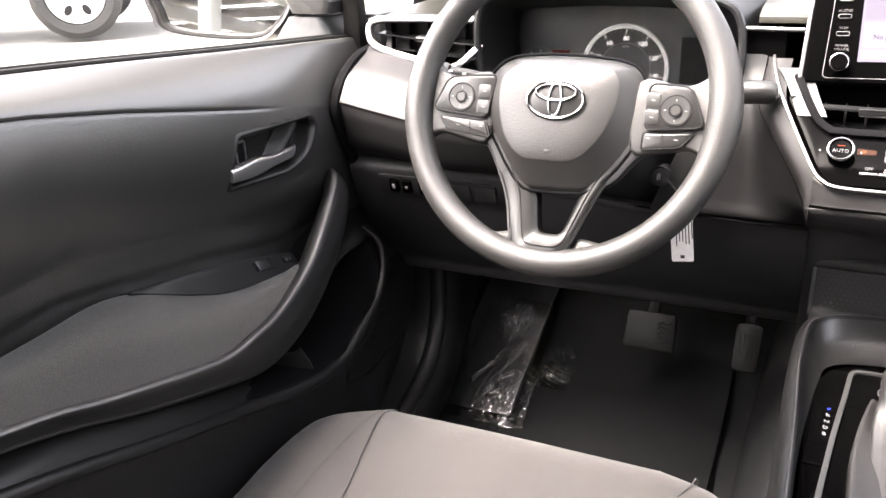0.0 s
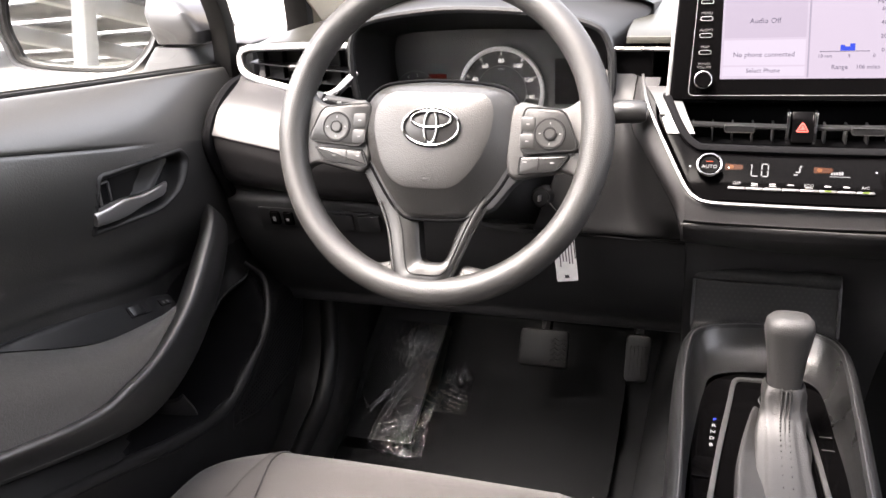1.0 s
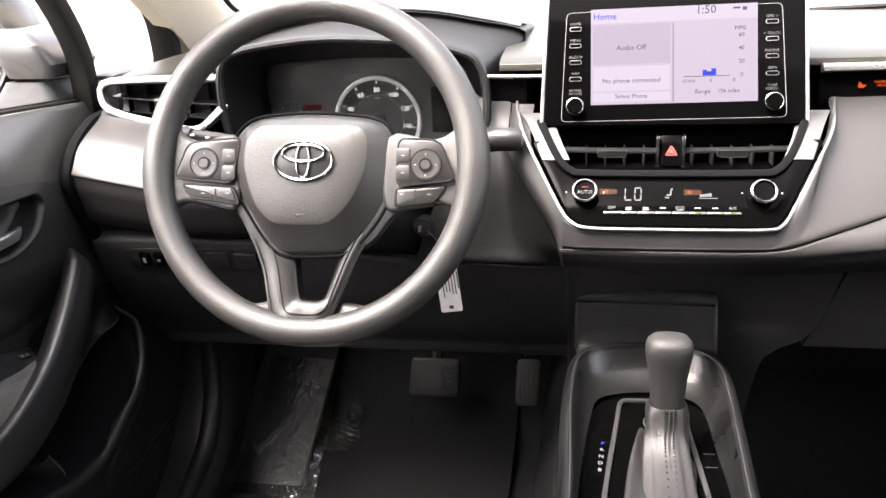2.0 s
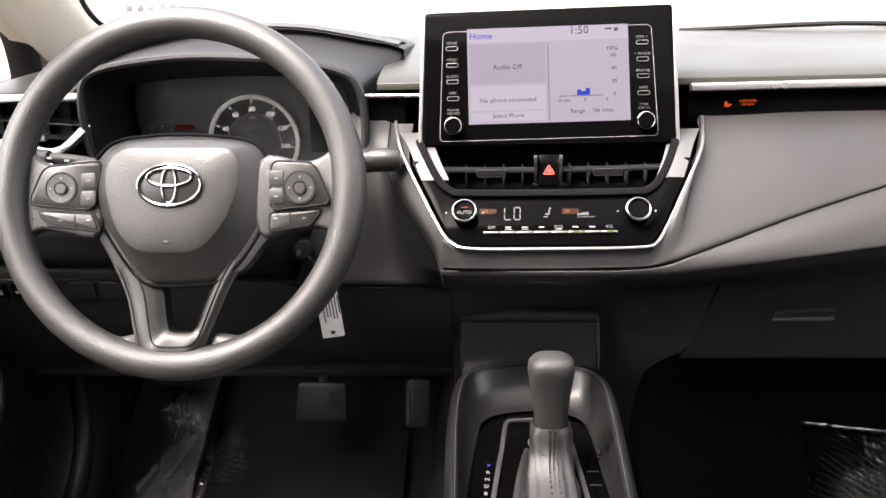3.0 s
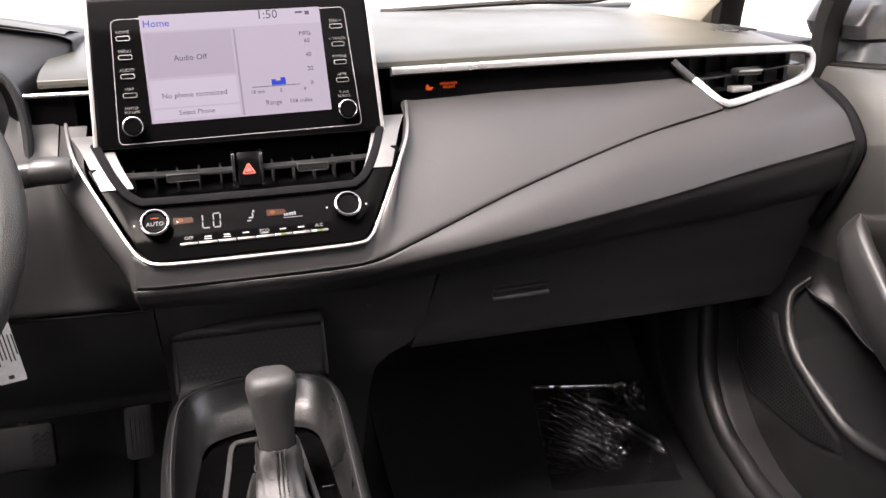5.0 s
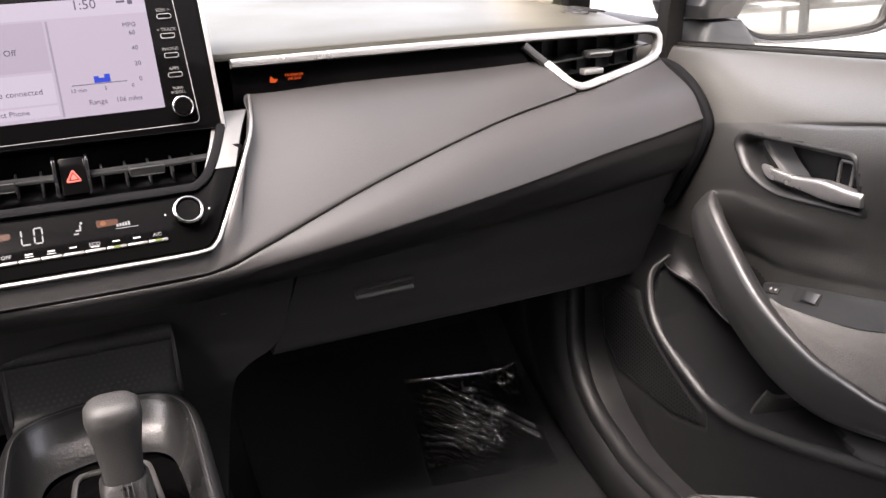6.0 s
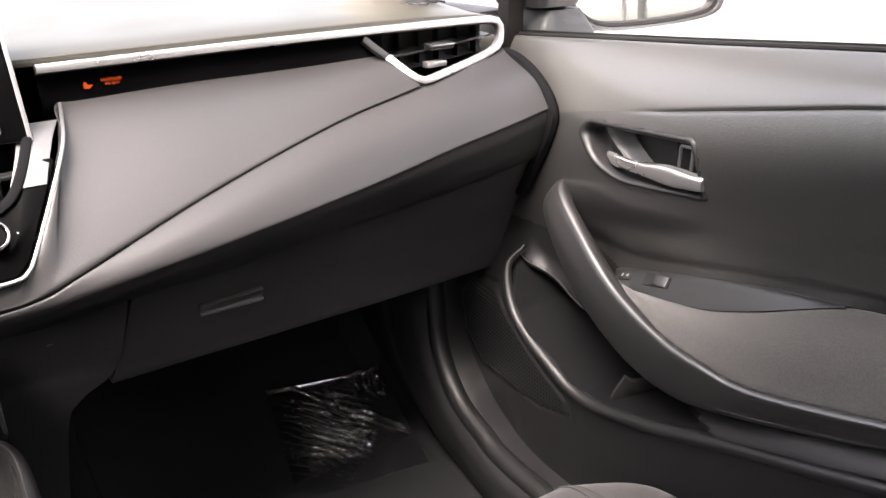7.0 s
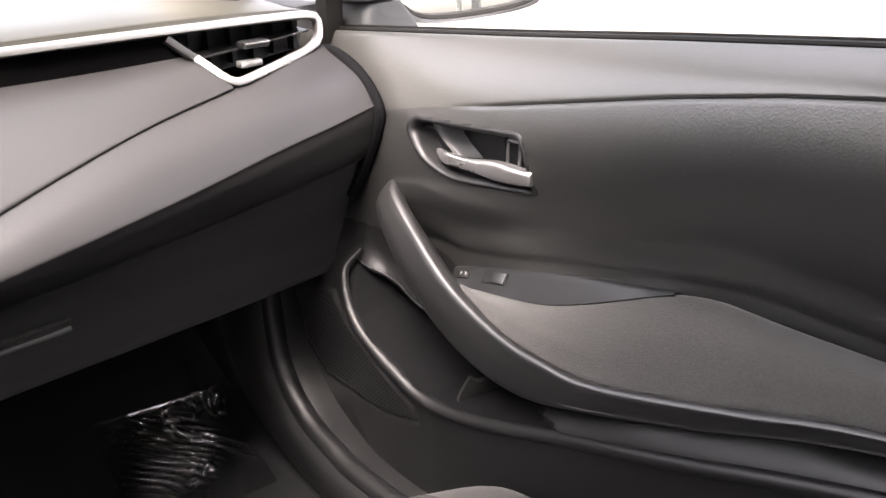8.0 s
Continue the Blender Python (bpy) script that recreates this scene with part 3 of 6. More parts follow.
        yv = Vector(along).normalized()
        zv = Vector(across).cross(yv).normalized()
        zv = zv if zv.z > 0 else -zv
        xv = yv.cross(zv)
        return Matrix(((xv.x, yv.x, zv.x, p[0]), (xv.y, yv.y, zv.y, p[1]), (xv.z, yv.z, zv.z, p[2] + 0.001), (0, 0, 0, 1)))

    for k in (0.13, 0.20):
        m = on_panel(k, 0.5)
        part("lock_switch", box((0, 0, 0.0005), (0.010, 0.010, 0.0025), 0.001, m), M_BLACK, panel)
        part("symbol", box((0.001, 0, 0.0022), (0.004, 0.0025, 0.0003), 0, m), M_GREYPRINT, panel)
    m = on_panel(0.42, 0.5)
    part("switch_well", plate([(-0.008, 0.018), (0.008, 0.020), (0.007, -0.018), (-0.007, -0.018)], 0.0012, m), M_BLACK, panel)
    part("window_switch", patch([[(-0.006, 0.006, 0.0016), (0.006, 0.006, 0.0016)], [(-0.006, 0.003, 0.0046), (0.006, 0.003, 0.0046)], [(-0.006, -0.014, 0.0034), (0.006, -0.014, 0.0034)], [(-0.006, -0.016, 0.001), (0.006, -0.016, 0.001)]], 3, 3), M_SATIN, panel).data.transform(m)
    # inner handle
    def rim_ring(k, out):
        ring = [(a[0] + (b[0] - a[0]) * k, a[1] + (b[1] - a[1]) * k) for a, b in zip(BEZEL, OPENING)]
        depth = door_depth(np.array([q[0] for q in BEZEL]), np.array([q[1] for q in BEZEL]))
        return [(s * (float(x) + out), y, z) for x, (y, z) in zip(depth, ring)]

    part("handle_rim", grid_mesh([rim_ring(k, o) for k, o in ((-0.25, 0.0022), (0, -0.0004), (0.22, -0.0022), (0.45, -0.0024), (0.7, -0.0010), (0.9, 0.0016), (1.0, 0.0045), (1.04, 0.008))], loop=True), M_DOORLOW, door, "rounded rim round the handle cup", sharp=80)
    well = grid_mesh([rim_ring(k, o) for k, o in ((1.03, 0.007), (1.10, 0.012), (1.25, 0.020), (1.6, 0.025))], loop=True)
    well.verts.ensure_lookup_table()
    well.faces.new(well.verts[-len(BEZEL):])
    part("handle_cup", well, M_DOORLOW, door, "dark recessed handle cup", sharp=50)
    # lever: thin at its hinge, broad at the finger end
    stations = [(0.918, 0.825, 0.819, 0.726, 0.003), (0.900, 0.8275, 0.814, 0.718, 0.0040), (0.875, 0.8275, 0.8145, 0.7145, 0.0045), (0.848, 0.829, 0.8145, 0.713, 0.005), (0.818, 0.8340, 0.8130, 0.7115, 0.0065), (0.790, 0.8335, 0.815, 0.7105, 0.0075), (0.770, 0.8335, 0.8175, 0.7105, 0.0075), (0.7665, 0.8325, 0.8185, 0.7105, 0.0065)]
    oval = [(math.copysign(abs(math.cos(a)) ** 0.6, math.cos(a)), math.copysign(abs(math.sin(a)) ** 0.6, math.sin(a))) for a in np.linspace(0, 2 * math.pi, 24, endpoint=False)]
    bar = grid_mesh([[(s * (x + w * p), y, (zt + zb) / 2 + (zt - zb) / 2 * q) for p, q in oval] for y, zt, zb, x, w in catmull(stations, 5)], loop=True)
    bar.verts.ensure_lookup_table()
    bar.faces.new(bar.verts[-24:])
    part("lever", bar, M_SILVER, door, "satin silver door lever", sharp=50)
    tab = part("lock_tab", box((s * 0.7235, 0.795, 0.8455), (0.016, 0.034, 0.032), 0.003), M_VENT, door, "small black lock tab")
    part("tab_edge", sweep([(s * 0.7150, 0.797 + a, 0.845 + b) for a, b in rounded([(-0.0075, -0.013), (0.0085, -0.013), (0.0075, 0.013), (-0.0085, 0.013)], 0.003, 3)], circle(0.0019, 8), closed=True, up=(1, 0, 0)), M_SILVERDIM, tab, "bright edge of the lock tab")
    edge_ = [(0.717, 0.916, 0.855), (0.719, 0.910, 0.845), (0.721, 0.901, 0.835), (0.722, 0.886, 0.823)]
    part("handle_web", patch([mir([(x + 0.014, y + 0.006, z) for x, y, z in edge_], s), mir(edge_, s), mir([(x + 0.004, y - 0.006, z) for x, y, z in edge_], s), mir([(x + 0.013, y - 0.03, z) for x, y, z in edge_], s)], 5, 6), M_DOORLOW, door)
    lip_path = catmull(mir([(0.712, 1.05, 0.668), (0.688, 1.056, 0.640), (0.673, 1.02, 0.588), (0.669, 0.945, 0.549), (0.669, 0.88, 0.530), (0.669, 0.789, 0.545), (0.669, 0.685, 0.577), (0.667, 0.553, 0.617), (0.667, 0.413, 0.662), (0.67, 0.1, 0.75)], s), 8)
    part("pocket_lip", sweep(lip_path, circle(0.0092, 14, 0.85, 1.0), up=(s, 0, 0), scale=[min(1, 0.35 + 0.03 * k) for k in range(len(lip_path))]), M_DOORLOW, door, "rounded dark lip of the map pocket", sharp=80)
    # bottle divider in the map pocket, paler to paint the light it catches
    part("pocket_divider", patch([mir([(0.69, 0.838, 0.578), (0.70, 0.832, 0.572), (0.73, 0.825, 0.57)], s), mir([(0.684, 0.85, 0.55), (0.70, 0.842, 0.545), (0.735, 0.83, 0.545)], s), mir([(0.684, 0.856, 0.525), (0.70, 0.85, 0.52), (0.735, 0.84, 0.52)], s)], 4, 4, 0.006), M_DOOR, door, "satin bottle divider in the map pocket")
    # thin edge along the upper side of the pocket, paler to paint its highlight
    rim_y = np.array([1.066, 1.045, 1.020, 0.995, 0.970, 0.948, 0.926, 0.906, 0.890])
    rim_z = np.interp(-rim_y, [-1.062, -0.995, -0.925, -0.885], [0.651, 0.633, 0.608, 0.586])
    rim_x = door_depth(rim_y, rim_z)
    part("pocket_edge", sweep(catmull([(s * (float(x) - 0.0008), float(y), float(z)) for x, y, z in zip(rim_x, rim_y, rim_z)], 4), circle(0.0011, 8), up=(s, 0, 0)), M_DARK, door)
    # perforated loudspeaker grille
    dots = bmesh.new()
    cy = np.arange(0.90, 1.19, 0.0062)
    gy, gz = np.meshgrid(cy, np.arange(0.45, 0.61, 0.0062), indexing="ij")
    keep = inside_distance(GRILLE, gy, gz) > 0.008
    gx = door_depth(gy, gz)
    for x, y, z in zip(gx[keep], gy[keep], gz[keep]):
        m = Matrix.Translation((s * (x - 0.0006), y, z)) @ pose(0, 0, 0, 0, 90, 0)
        bmesh.ops.create_circle(dots, cap_ends=True, segments=6, radius=0.0014, matrix=m)
    tagged(part("speaker_perforation", dots, M_VENT, door, "dark perforated loudspeaker grille"), kind="stuff")
    # rubber along the window, and the pane
    belt = [(s * 0.757, y, float(np.interp(y, [k[0] for k in SILL], [k[1] for k in SILL])) + 0.003) for y in np.linspace(0.0, 1.15, 24)]
    part("window_seal", sweep(belt, circle(0.0032, 8)), M_RUBBER, door)
    part("outer_seal", sweep([(x + s * 0.012, y, z + 0.002) for x, y, z in belt], circle(0.0022, 8)), M_RUBBER, door)
    pane = part("pane", patch([[(s * 0.762, y, z) for y, z in ((0.0, 1.0), (0.6, 0.97), (1.12, 0.93))], [(s * 0.73, y, z) for y, z in ((0.0, 1.2), (0.5, 1.18), (0.95, 1.13))], [(s * 0.665, y, z) for y, z in ((0.0, 1.37), (0.35, 1.36), (0.72, 1.33))]], 4, 4), M_GLASS, door, "clear side window")
    pane.visible_shadow = False
    frame_path = catmull([(s * 0.752, 1.135, 0.92), (s * 0.745, 1.12, 1.0), (s * 0.735, 1.06, 1.08), (s * 0.70, 0.9, 1.23), (s * 0.665, 0.70, 1.345), (s * 0.655, 0.3, 1.375), (s * 0.655, -0.1, 1.375)], 6)
    part("window_frame", sweep(frame_path, rounded([(-0.012, -0.014), (0.012, -0.014), (0.012, 0.014), (-0.012, 0.014)], 0.005, 2), up=(s, 0, 0)), M_RUBBER, door, "black window frame and run channel")
    bar = catmull([(s * 0.735, 1.33, 0.90), (s * 0.722, 1.315, 0.98), (s * 0.71, 1.27, 1.05), (s * 0.70, 1.16, 1.12), (s * 0.685, 1.02, 1.18)], 6)
    part("quarter_window_bar", sweep(bar, rounded([(-0.012, -0.02), (0.012, -0.02), (0.012, 0.02), (-0.012, 0.02)], 0.006, 2), up=(s, 0, 0)), M_RUBBER, door, "black bar of the small front quarter window")
    return door


for s in (-1, 1):
    car_door(s)


# ---- outside mirrors ----
def stacked_box(levels):
    """A rounded block lofted through levels of (x, y, z, half width, half depth)."""
    rows = [[(x + a, y + b, z) for a, b in rounded([(-w, -d), (w, -d), (w, d), (-w, d)], 0.015, 3)] for x, y, z, w, d in levels]
    b = grid_mesh(rows, loop=True)
    b.verts.ensure_lookup_table()
    n = len(rows[0])
    b.faces.new(b.verts[:n])
    b.faces.new(b.verts[-n:])
    return b


def side_mirror(s):
    ob = thing("side_mirror", (s * 0.88, 1.16, 0.92), "grey metallic outside mirror on a short arm", "side mirror", "outside mirrors")
    # mirror head: a shell open to the rear, its glass turned in and up
    cx, cy, cz = s * 0.962, 1.10, 1.0
    lean = 0.2 if s < 0 else 0.41
    outl = catmull([(-0.114, 0.027), (-0.113, -0.011), (-0.093, -0.047), (-0.050, -0.068), (0.075, -0.058), (0.101, -0.029), (0.111, 0.004), (0.106, 0.045), (0.07, 0.072), (-0.08, 0.072), (-0.114, 0.027)], 5)[:-1]
    at_ = lambda a, b, k, dy: (cx + s * a * k, cy + dy - a * lean + b * (0.135 if s < 0 else 0.09), cz + b * k)
    rows = [[at_(a, b, k, dy) for a, b in outl] for k, dy in ((1.02, 0.004), (1.04, -0.010), (1.09, -0.012), (1.13, 0.0), (1.14, 0.03), (1.06, 0.07), (0.85, 0.105), (0.45, 0.122), (0.02, 0.126))]
    part("shell", grid_mesh(rows, loop=True), M_BODYGREY, ob, "grey metallic shell")
    part("bezel", sweep([at_(a, b, 1.02, 0.0) for a, b in outl], circle(0.0062, 8), closed=True, up=(0, 1, 0)), M_RUBBER, ob)
    gl = bmesh.new()
    gl.faces.new([gl.verts.new(at_(a, b, 1.02, 0.004)) for a, b in outl])
    part("mirror_glass", gl, M_MIRROR, ob, "reflecting mirror glass")
    part("neck", stacked_box([(s * 0.80, 1.14, 0.968, 0.035, 0.05), (s * 0.80, 1.14, 0.985, 0.04, 0.055), (s * 0.81, 1.14, 1.01, 0.036, 0.055), (s * 0.83, 1.14, 1.03, 0.02, 0.04)]), M_BODYGREY, ob, "grey inner end of the mirror housing")
    part("foot", stacked_box([(s * 0.818, 1.14, 0.915, 0.052, 0.06), (s * 0.815, 1.14, 0.935, 0.046, 0.055), (s * 0.812, 1.14, 0.963, 0.030, 0.048)]), M_DARK, ob, "dark grey mirror foot")


for s in (-1, 1):
    side_mirror(s)

# ---- instrument panel ----
dash = thing("dashboard", (0, 1.2, 0.6), "grey and black soft skinned dashboard with silver trim", "dashboard")
# top pad: from the silver line to the foot of the windscreen
xs = (-0.715, -0.66, -0.5, -0.25, 0.0, 0.25, 0.5, 0.66, 0.715)
drop = (0.022, 0.008, 0, 0, 0, 0, 0, 0.008, 0.022)
push = (0.05, 0.02, 0, 0, 0, 0, 0, 0.02, 0.05)
profile_top = [(1.1005, 0.9650, 0.3), (1.1015, 0.9700, 0.4), (1.106, 0.9735, 0.6), (1.14, 0.980, 1), (1.24, 0.986, 1), (1.40, 0.988, 1), (1.56, 0.990, 1), (1.62, 0.975, 1), (1.66, 0.90, 1)]
def top_sheet(lo, hi, first):
    cols = [(x, d, p) for x, d, p in zip(xs, drop, push) if lo < x < hi]
    edge = lambda v: (v, float(np.interp(v, xs, drop)), float(np.interp(v, xs, push)))
    cols = [edge(lo), *cols, edge(hi)]
    return patch([[(x, y + p * (0.2 if y < 1.2 else -2.2 if y > 1.5 else -0.5), z - d * k) for x, d, p in cols] for y, z, k in profile_top[first:]], 4, 6)


part("top_pad", top_sheet(-0.192, 0.715, 0), M_TOP, dash, "dark grey grained top pad", sharp=60)
part("top_pad", top_sheet(-0.715, -0.552, 0), M_TOP, dash, "dark grey grained top pad", sharp=60)
part("top_pad", top_sheet(-0.552, -0.192, 4), M_TOP, dash, "dark grey grained top pad", sharp=60)
# black band below the silver line
part("gloss_band", patch([[(x, y, z) for x in (0.165, 0.26, 0.35, 0.44, 0.535)] for y, z in ((1.100, 0.960), (1.0995, 0.945), (1.097, 0.928), (1.10, 0.915))], 3, 4), M_GLOSS, dash, "glossy black band")
part("gloss_band", patch([[(x, y, z) for x in (-0.215, -0.19, -0.16)] for y, z in ((1.100, 0.960), (1.0995, 0.945), (1.097, 0.928), (1.10, 0.915))], 3, 2), M_GLOSS, dash, "glossy black band")
# passenger pad above and below the stitched seam
UP_TOP = [(0.537, 1.089, 0.931), (0.43, 1.0915, 0.930), (0.30, 1.0925, 0.930), (0.186, 1.094, 0.928), (0.164, 1.025, 0.903), (0.112, 0.956, 0.829), (0.09, 0.949, 0.8215), (0, 0.948, 0.821), (-0.09, 0.949, 0.8215), (-0.112, 0.956, 0.829)]
SEAM = [(0.554, 1.05, 0.903), (0.43, 1.02, 0.886), (0.281, 0.985, 0.852), (0.153, 0.95, 0.817), (0.12, 0.944, 0.807), (0.10, 0.942, 0.803), (0.08, 0.942, 0.802), (0, 0.942, 0.801), (-0.085, 0.944, 0.801), (-0.112, 0.95, 0.800)]
mids = [[tuple(np.array(a) * (1 - k) + np.array(b) * k + np.array((0, -0.35, 0.93)) * bul * np.linalg.norm(np.array(a) - np.array(b))) for a, b in zip(UP_TOP, SEAM)] for k, bul in ((0.3, 0.05), (0.65, 0.055), (0.93, 0.02))]
lead = [(x, y + 0.01, z + 0.004) for x, y, z in UP_TOP]
fall = [(x, y + 0.004, z - 0.004) for x, y, z in SEAM]
part("passenger_pad", patch([lead, UP_TOP, *mids, SEAM, fall], 4, 8), M_SOFT, dash, "soft grey passenger pad", sharp=70)
LOWROWS = [
    [(0.708, 1.10, 0.926), (0.64, 1.078, 0.917), (0.556, 1.054, 0.899), (0.43, 1.022, 0.882), (0.28, 0.987, 0.848), (0.153, 0.953, 0.813), (0.10, 0.946, 0.799), (0, 0.946, 0.797), (-0.115, 0.953, 0.796)],
    [(0.708, 1.085, 0.920), (0.64, 1.072, 0.914), (0.556, 1.0495, 0.900), (0.43, 1.019, 0.883), (0.28, 0.984, 0.849), (0.153, 0.949, 0.814), (0.10, 0.942, 0.800), (0, 0.942, 0.798), (-0.115, 0.949, 0.797)],
    [(0.708, 1.03, 0.896), (0.64, 1.025, 0.892), (0.556, 1.01, 0.881), (0.43, 0.99, 0.862), (0.28, 0.963, 0.836), (0.153, 0.944, 0.808), (0.10, 0.941, 0.796), (0, 0.942, 0.793), (-0.115, 0.949, 0.792)],
    [(0.708, 1.004, 0.868), (0.64, 0.996, 0.859), (0.556, 0.986, 0.849), (0.43, 0.968, 0.833), (0.28, 0.9485, 0.817), (0.153, 0.941, 0.801), (0.10, 0.943, 0.791), (0, 0.946, 0.787), (-0.115, 0.953, 0.786)],
    [(0.708, 1.003, 0.860), (0.64, 0.9945, 0.851), (0.556, 0.985, 0.841), (0.43, 0.967, 0.825), (0.28, 0.949, 0.809), (0.153, 0.944, 0.794), (0.10, 0.948, 0.785), (0, 0.952, 0.781), (-0.115, 0.959, 0.780)],
    [(0.708, 1.007, 0.838), (0.64, 0.999, 0.829), (0.556, 0.990, 0.820), (0.43, 0.975, 0.806), (0.28, 0.961, 0.792), (0.153, 0.957, 0.779), (0.10, 0.964, 0.772), (0, 0.968, 0.770), (-0.115, 0.974, 0.770)],
    [(0.708, 1.027, 0.796), (0.64, 1.021, 0.790), (0.556, 1.015, 0.782), (0.43, 1.008, 0.772), (0.28, 1.004, 0.762), (0.153, 1.01, 0.752), (0.10, 1.0, 0.752), (0, 1.0, 0.752), (-0.115, 1.006, 0.757)],
    [(0.708, 1.09, 0.77), (0.64, 1.09, 0.765), (0.556, 1.09, 0.76), (0.43, 1.09, 0.75), (0.28, 1.09, 0.745), (0.153, 1.07, 0.742), (0.10, 1.06, 0.742), (0, 1.06, 0.742), (-0.115, 1.06, 0.75)],
]
part("lower_pad", patch(LOWROWS, 6, 8), M_SOFT, dash, "soft grey lower pad with a rolled edge", sharp=70)
# driver side end pad
DRV = [[(-x if x > 0 else x, y, z) for x, y, z in row[:3]] + [(-0.47, row[2][1] + 0.012, row[2][2] - 0.004), (-0.44, row[2][1] + 0.05, row[2][2] - 0.02)] for row in LOWROWS]
part("driver_pad", patch(DRV, 6, 8), M_SOFT, dash, "soft grey driver side pad", sharp=70)
for s in (-1, 1):
    gap = catmull(mir([(0.712, 1.105, 0.918), (0.712, 1.07, 0.913), (0.712, 1.03, 0.893), (0.712, 1.003, 0.862), (0.712, 1.006, 0.835), (0.712, 1.03, 0.79), (0.712, 1.06, 0.74)], s), 5)
    part("end_gap", sweep(gap, circle(0.008, 8), up=(1, 0, 0)), M_VENT, dash)

# glove box, its lid line and its grip
glove_rows = [[(x0, y + 0.006 * e, z + 0.026 * g * max(0, (z - 0.69) / 0.08)) for x0, e, g in ((l, 0, 0.1), (0.35, 0, 0.3), (0.55, 0, 0.7), (0.715, 1, 1.0))] for y, z, l in ((1.034, 0.768, 0.206), (1.050, 0.745, 0.205), (1.071, 0.718, 0.203), (1.087, 0.69, 0.199), (1.103, 0.655, 0.191), (1.112, 0.626, 0.182), (1.125, 0.619, 0.181), (1.2, 0.63, 0.18))]
glove = part("glove_box", patch(glove_rows, 5, 6, 0.004), M_GLOVE, dash, "dark grained glove box lid", sharp=60)
gm = face_pose(0.314, 1.0815, 0.694, -27)
# grip and lip in paler greys that paint the light they catch
part("handle", plate(rounded([(-0.037, -0.008), (0.037, -0.005), (0.037, 0.006), (-0.037, 0.004)], 0.003, 3), 0.006, gm, 0.002), M_HUB, glove, "shallow moulded grip")
part("handle_lip", box((0, -0.0075, 0.0050), (0.074, 0.0050, 0.0090), 0.0022, gm), M_PALEEDGE, glove, "rounded lower lip of the grip")
# panel between glove box and centre, and the dark wall under the stack
part("centre_wall", patch([[(x, y, z) for x, y, z in row] for row in (
    [(-0.110, 1.05, 0.752), (0.0, 1.045, 0.752), (0.12, 1.045, 0.752), (0.20, 1.04, 0.760)],
    [(-0.110, 1.06, 0.72), (0.0, 1.075, 0.722), (0.12, 1.075, 0.722), (0.20, 1.07, 0.715)],
    [(-0.110, 1.09, 0.66), (0.0, 1.115, 0.66), (0.11, 1.11, 0.66), (0.192, 1.10, 0.655)],
    [(-0.110, 1.095, 0.63), (0.0, 1.12, 0.63), (0.105, 1.115, 0.63), (0.178, 1.108, 0.630)],
    [(-0.110, 1.10, 0.60), (0.0, 1.125, 0.60), (0.100, 1.12, 0.60), (0.146, 1.115, 0.608)],
    [(-0.110, 1.105, 0.56), (0.0, 1.13, 0.56), (0.095, 1.125, 0.56), (0.128, 1.12, 0.570)],
    [(-0.110, 1.12, 0.40), (0.0, 1.14, 0.40), (0.09, 1.13, 0.40), (0.105, 1.14, 0.40)])], 5, 5, 0.004), M_GLOVE, dash)
# wall on the driver's side of the stack
EDGE = [(-0.176, 1.095, 0.928), (-0.177, 1.045, 0.883), (-0.160, 1.010, 0.860), (-0.142, 0.985, 0.837), (-0.125, 0.968, 0.812), (-0.116, 0.962, 0.792), (-0.112, 0.972, 0.778), (-0.110, 0.990, 0.765)]
TRIM_SIDE = [(-0.150, 1.085, 0.928), (-0.150, 1.020, 0.900), (-0.136, 0.992, 0.872), (-0.122, 0.970, 0.846), (-0.110, 0.956, 0.827), (-0.112, 0.949, 0.800), (-0.112, 0.948, 0.788), (-0.111, 0.962, 0.772)]
part("stack_cheek", patch([TRIM_SIDE, [tuple(np.array(a) * 0.45 + np.array(b) * 0.55 + np.array((-0.003, -0.004, 0.0))) for a, b in zip(TRIM_SIDE, EDGE)], EDGE, [(x - 0.001, y + 0.006, z - 0.001) for x, y, z in EDGE]], 5, 6), M_SOFT, dash, "soft rolled edge of the centre stack", sharp=60)
WALL_FOOT = [(-0.1105, 0.994, 0.7635), (-0.158, 1.016, 0.756), (-0.205, 1.026, 0.753), (-0.29, 1.030, 0.752)]
WALL_HEAD = [(-0.178, 1.099, 0.930), (-0.20, 1.092, 0.931), (-0.212, 1.090, 0.935), (-0.222, 1.10, 0.94)]
wall_mid = lambda k, far: [tuple(np.array(EDGE[k]) + np.array((-0.002, 0.004, 0.0)))] + [tuple(np.array(a) * (1 - f) + np.array(b) * f + np.array((0, -0.010 * math.sin(math.pi * f), 0))) for a, b in zip(WALL_HEAD[1:], WALL_FOOT[1:]) for f in (far,)]
# soft skin like the pads; the black paints the wall's shade
part("side_wall", patch([WALL_HEAD, wall_mid(1, 0.25), wall_mid(2, 0.42), wall_mid(3, 0.55), wall_mid(4, 0.70), wall_mid(5, 0.82), wall_mid(6, 0.91), WALL_FOOT, [(x, y + 0.012, z - 0.003) for x, y, z in WALL_FOOT], [(x, y + 0.05, z - 0.003) for x, y, z in WALL_FOOT]], 5, 6), M_BLACK, dash, "side wall of the centre stack, blackened to paint its shade", sharp=50)
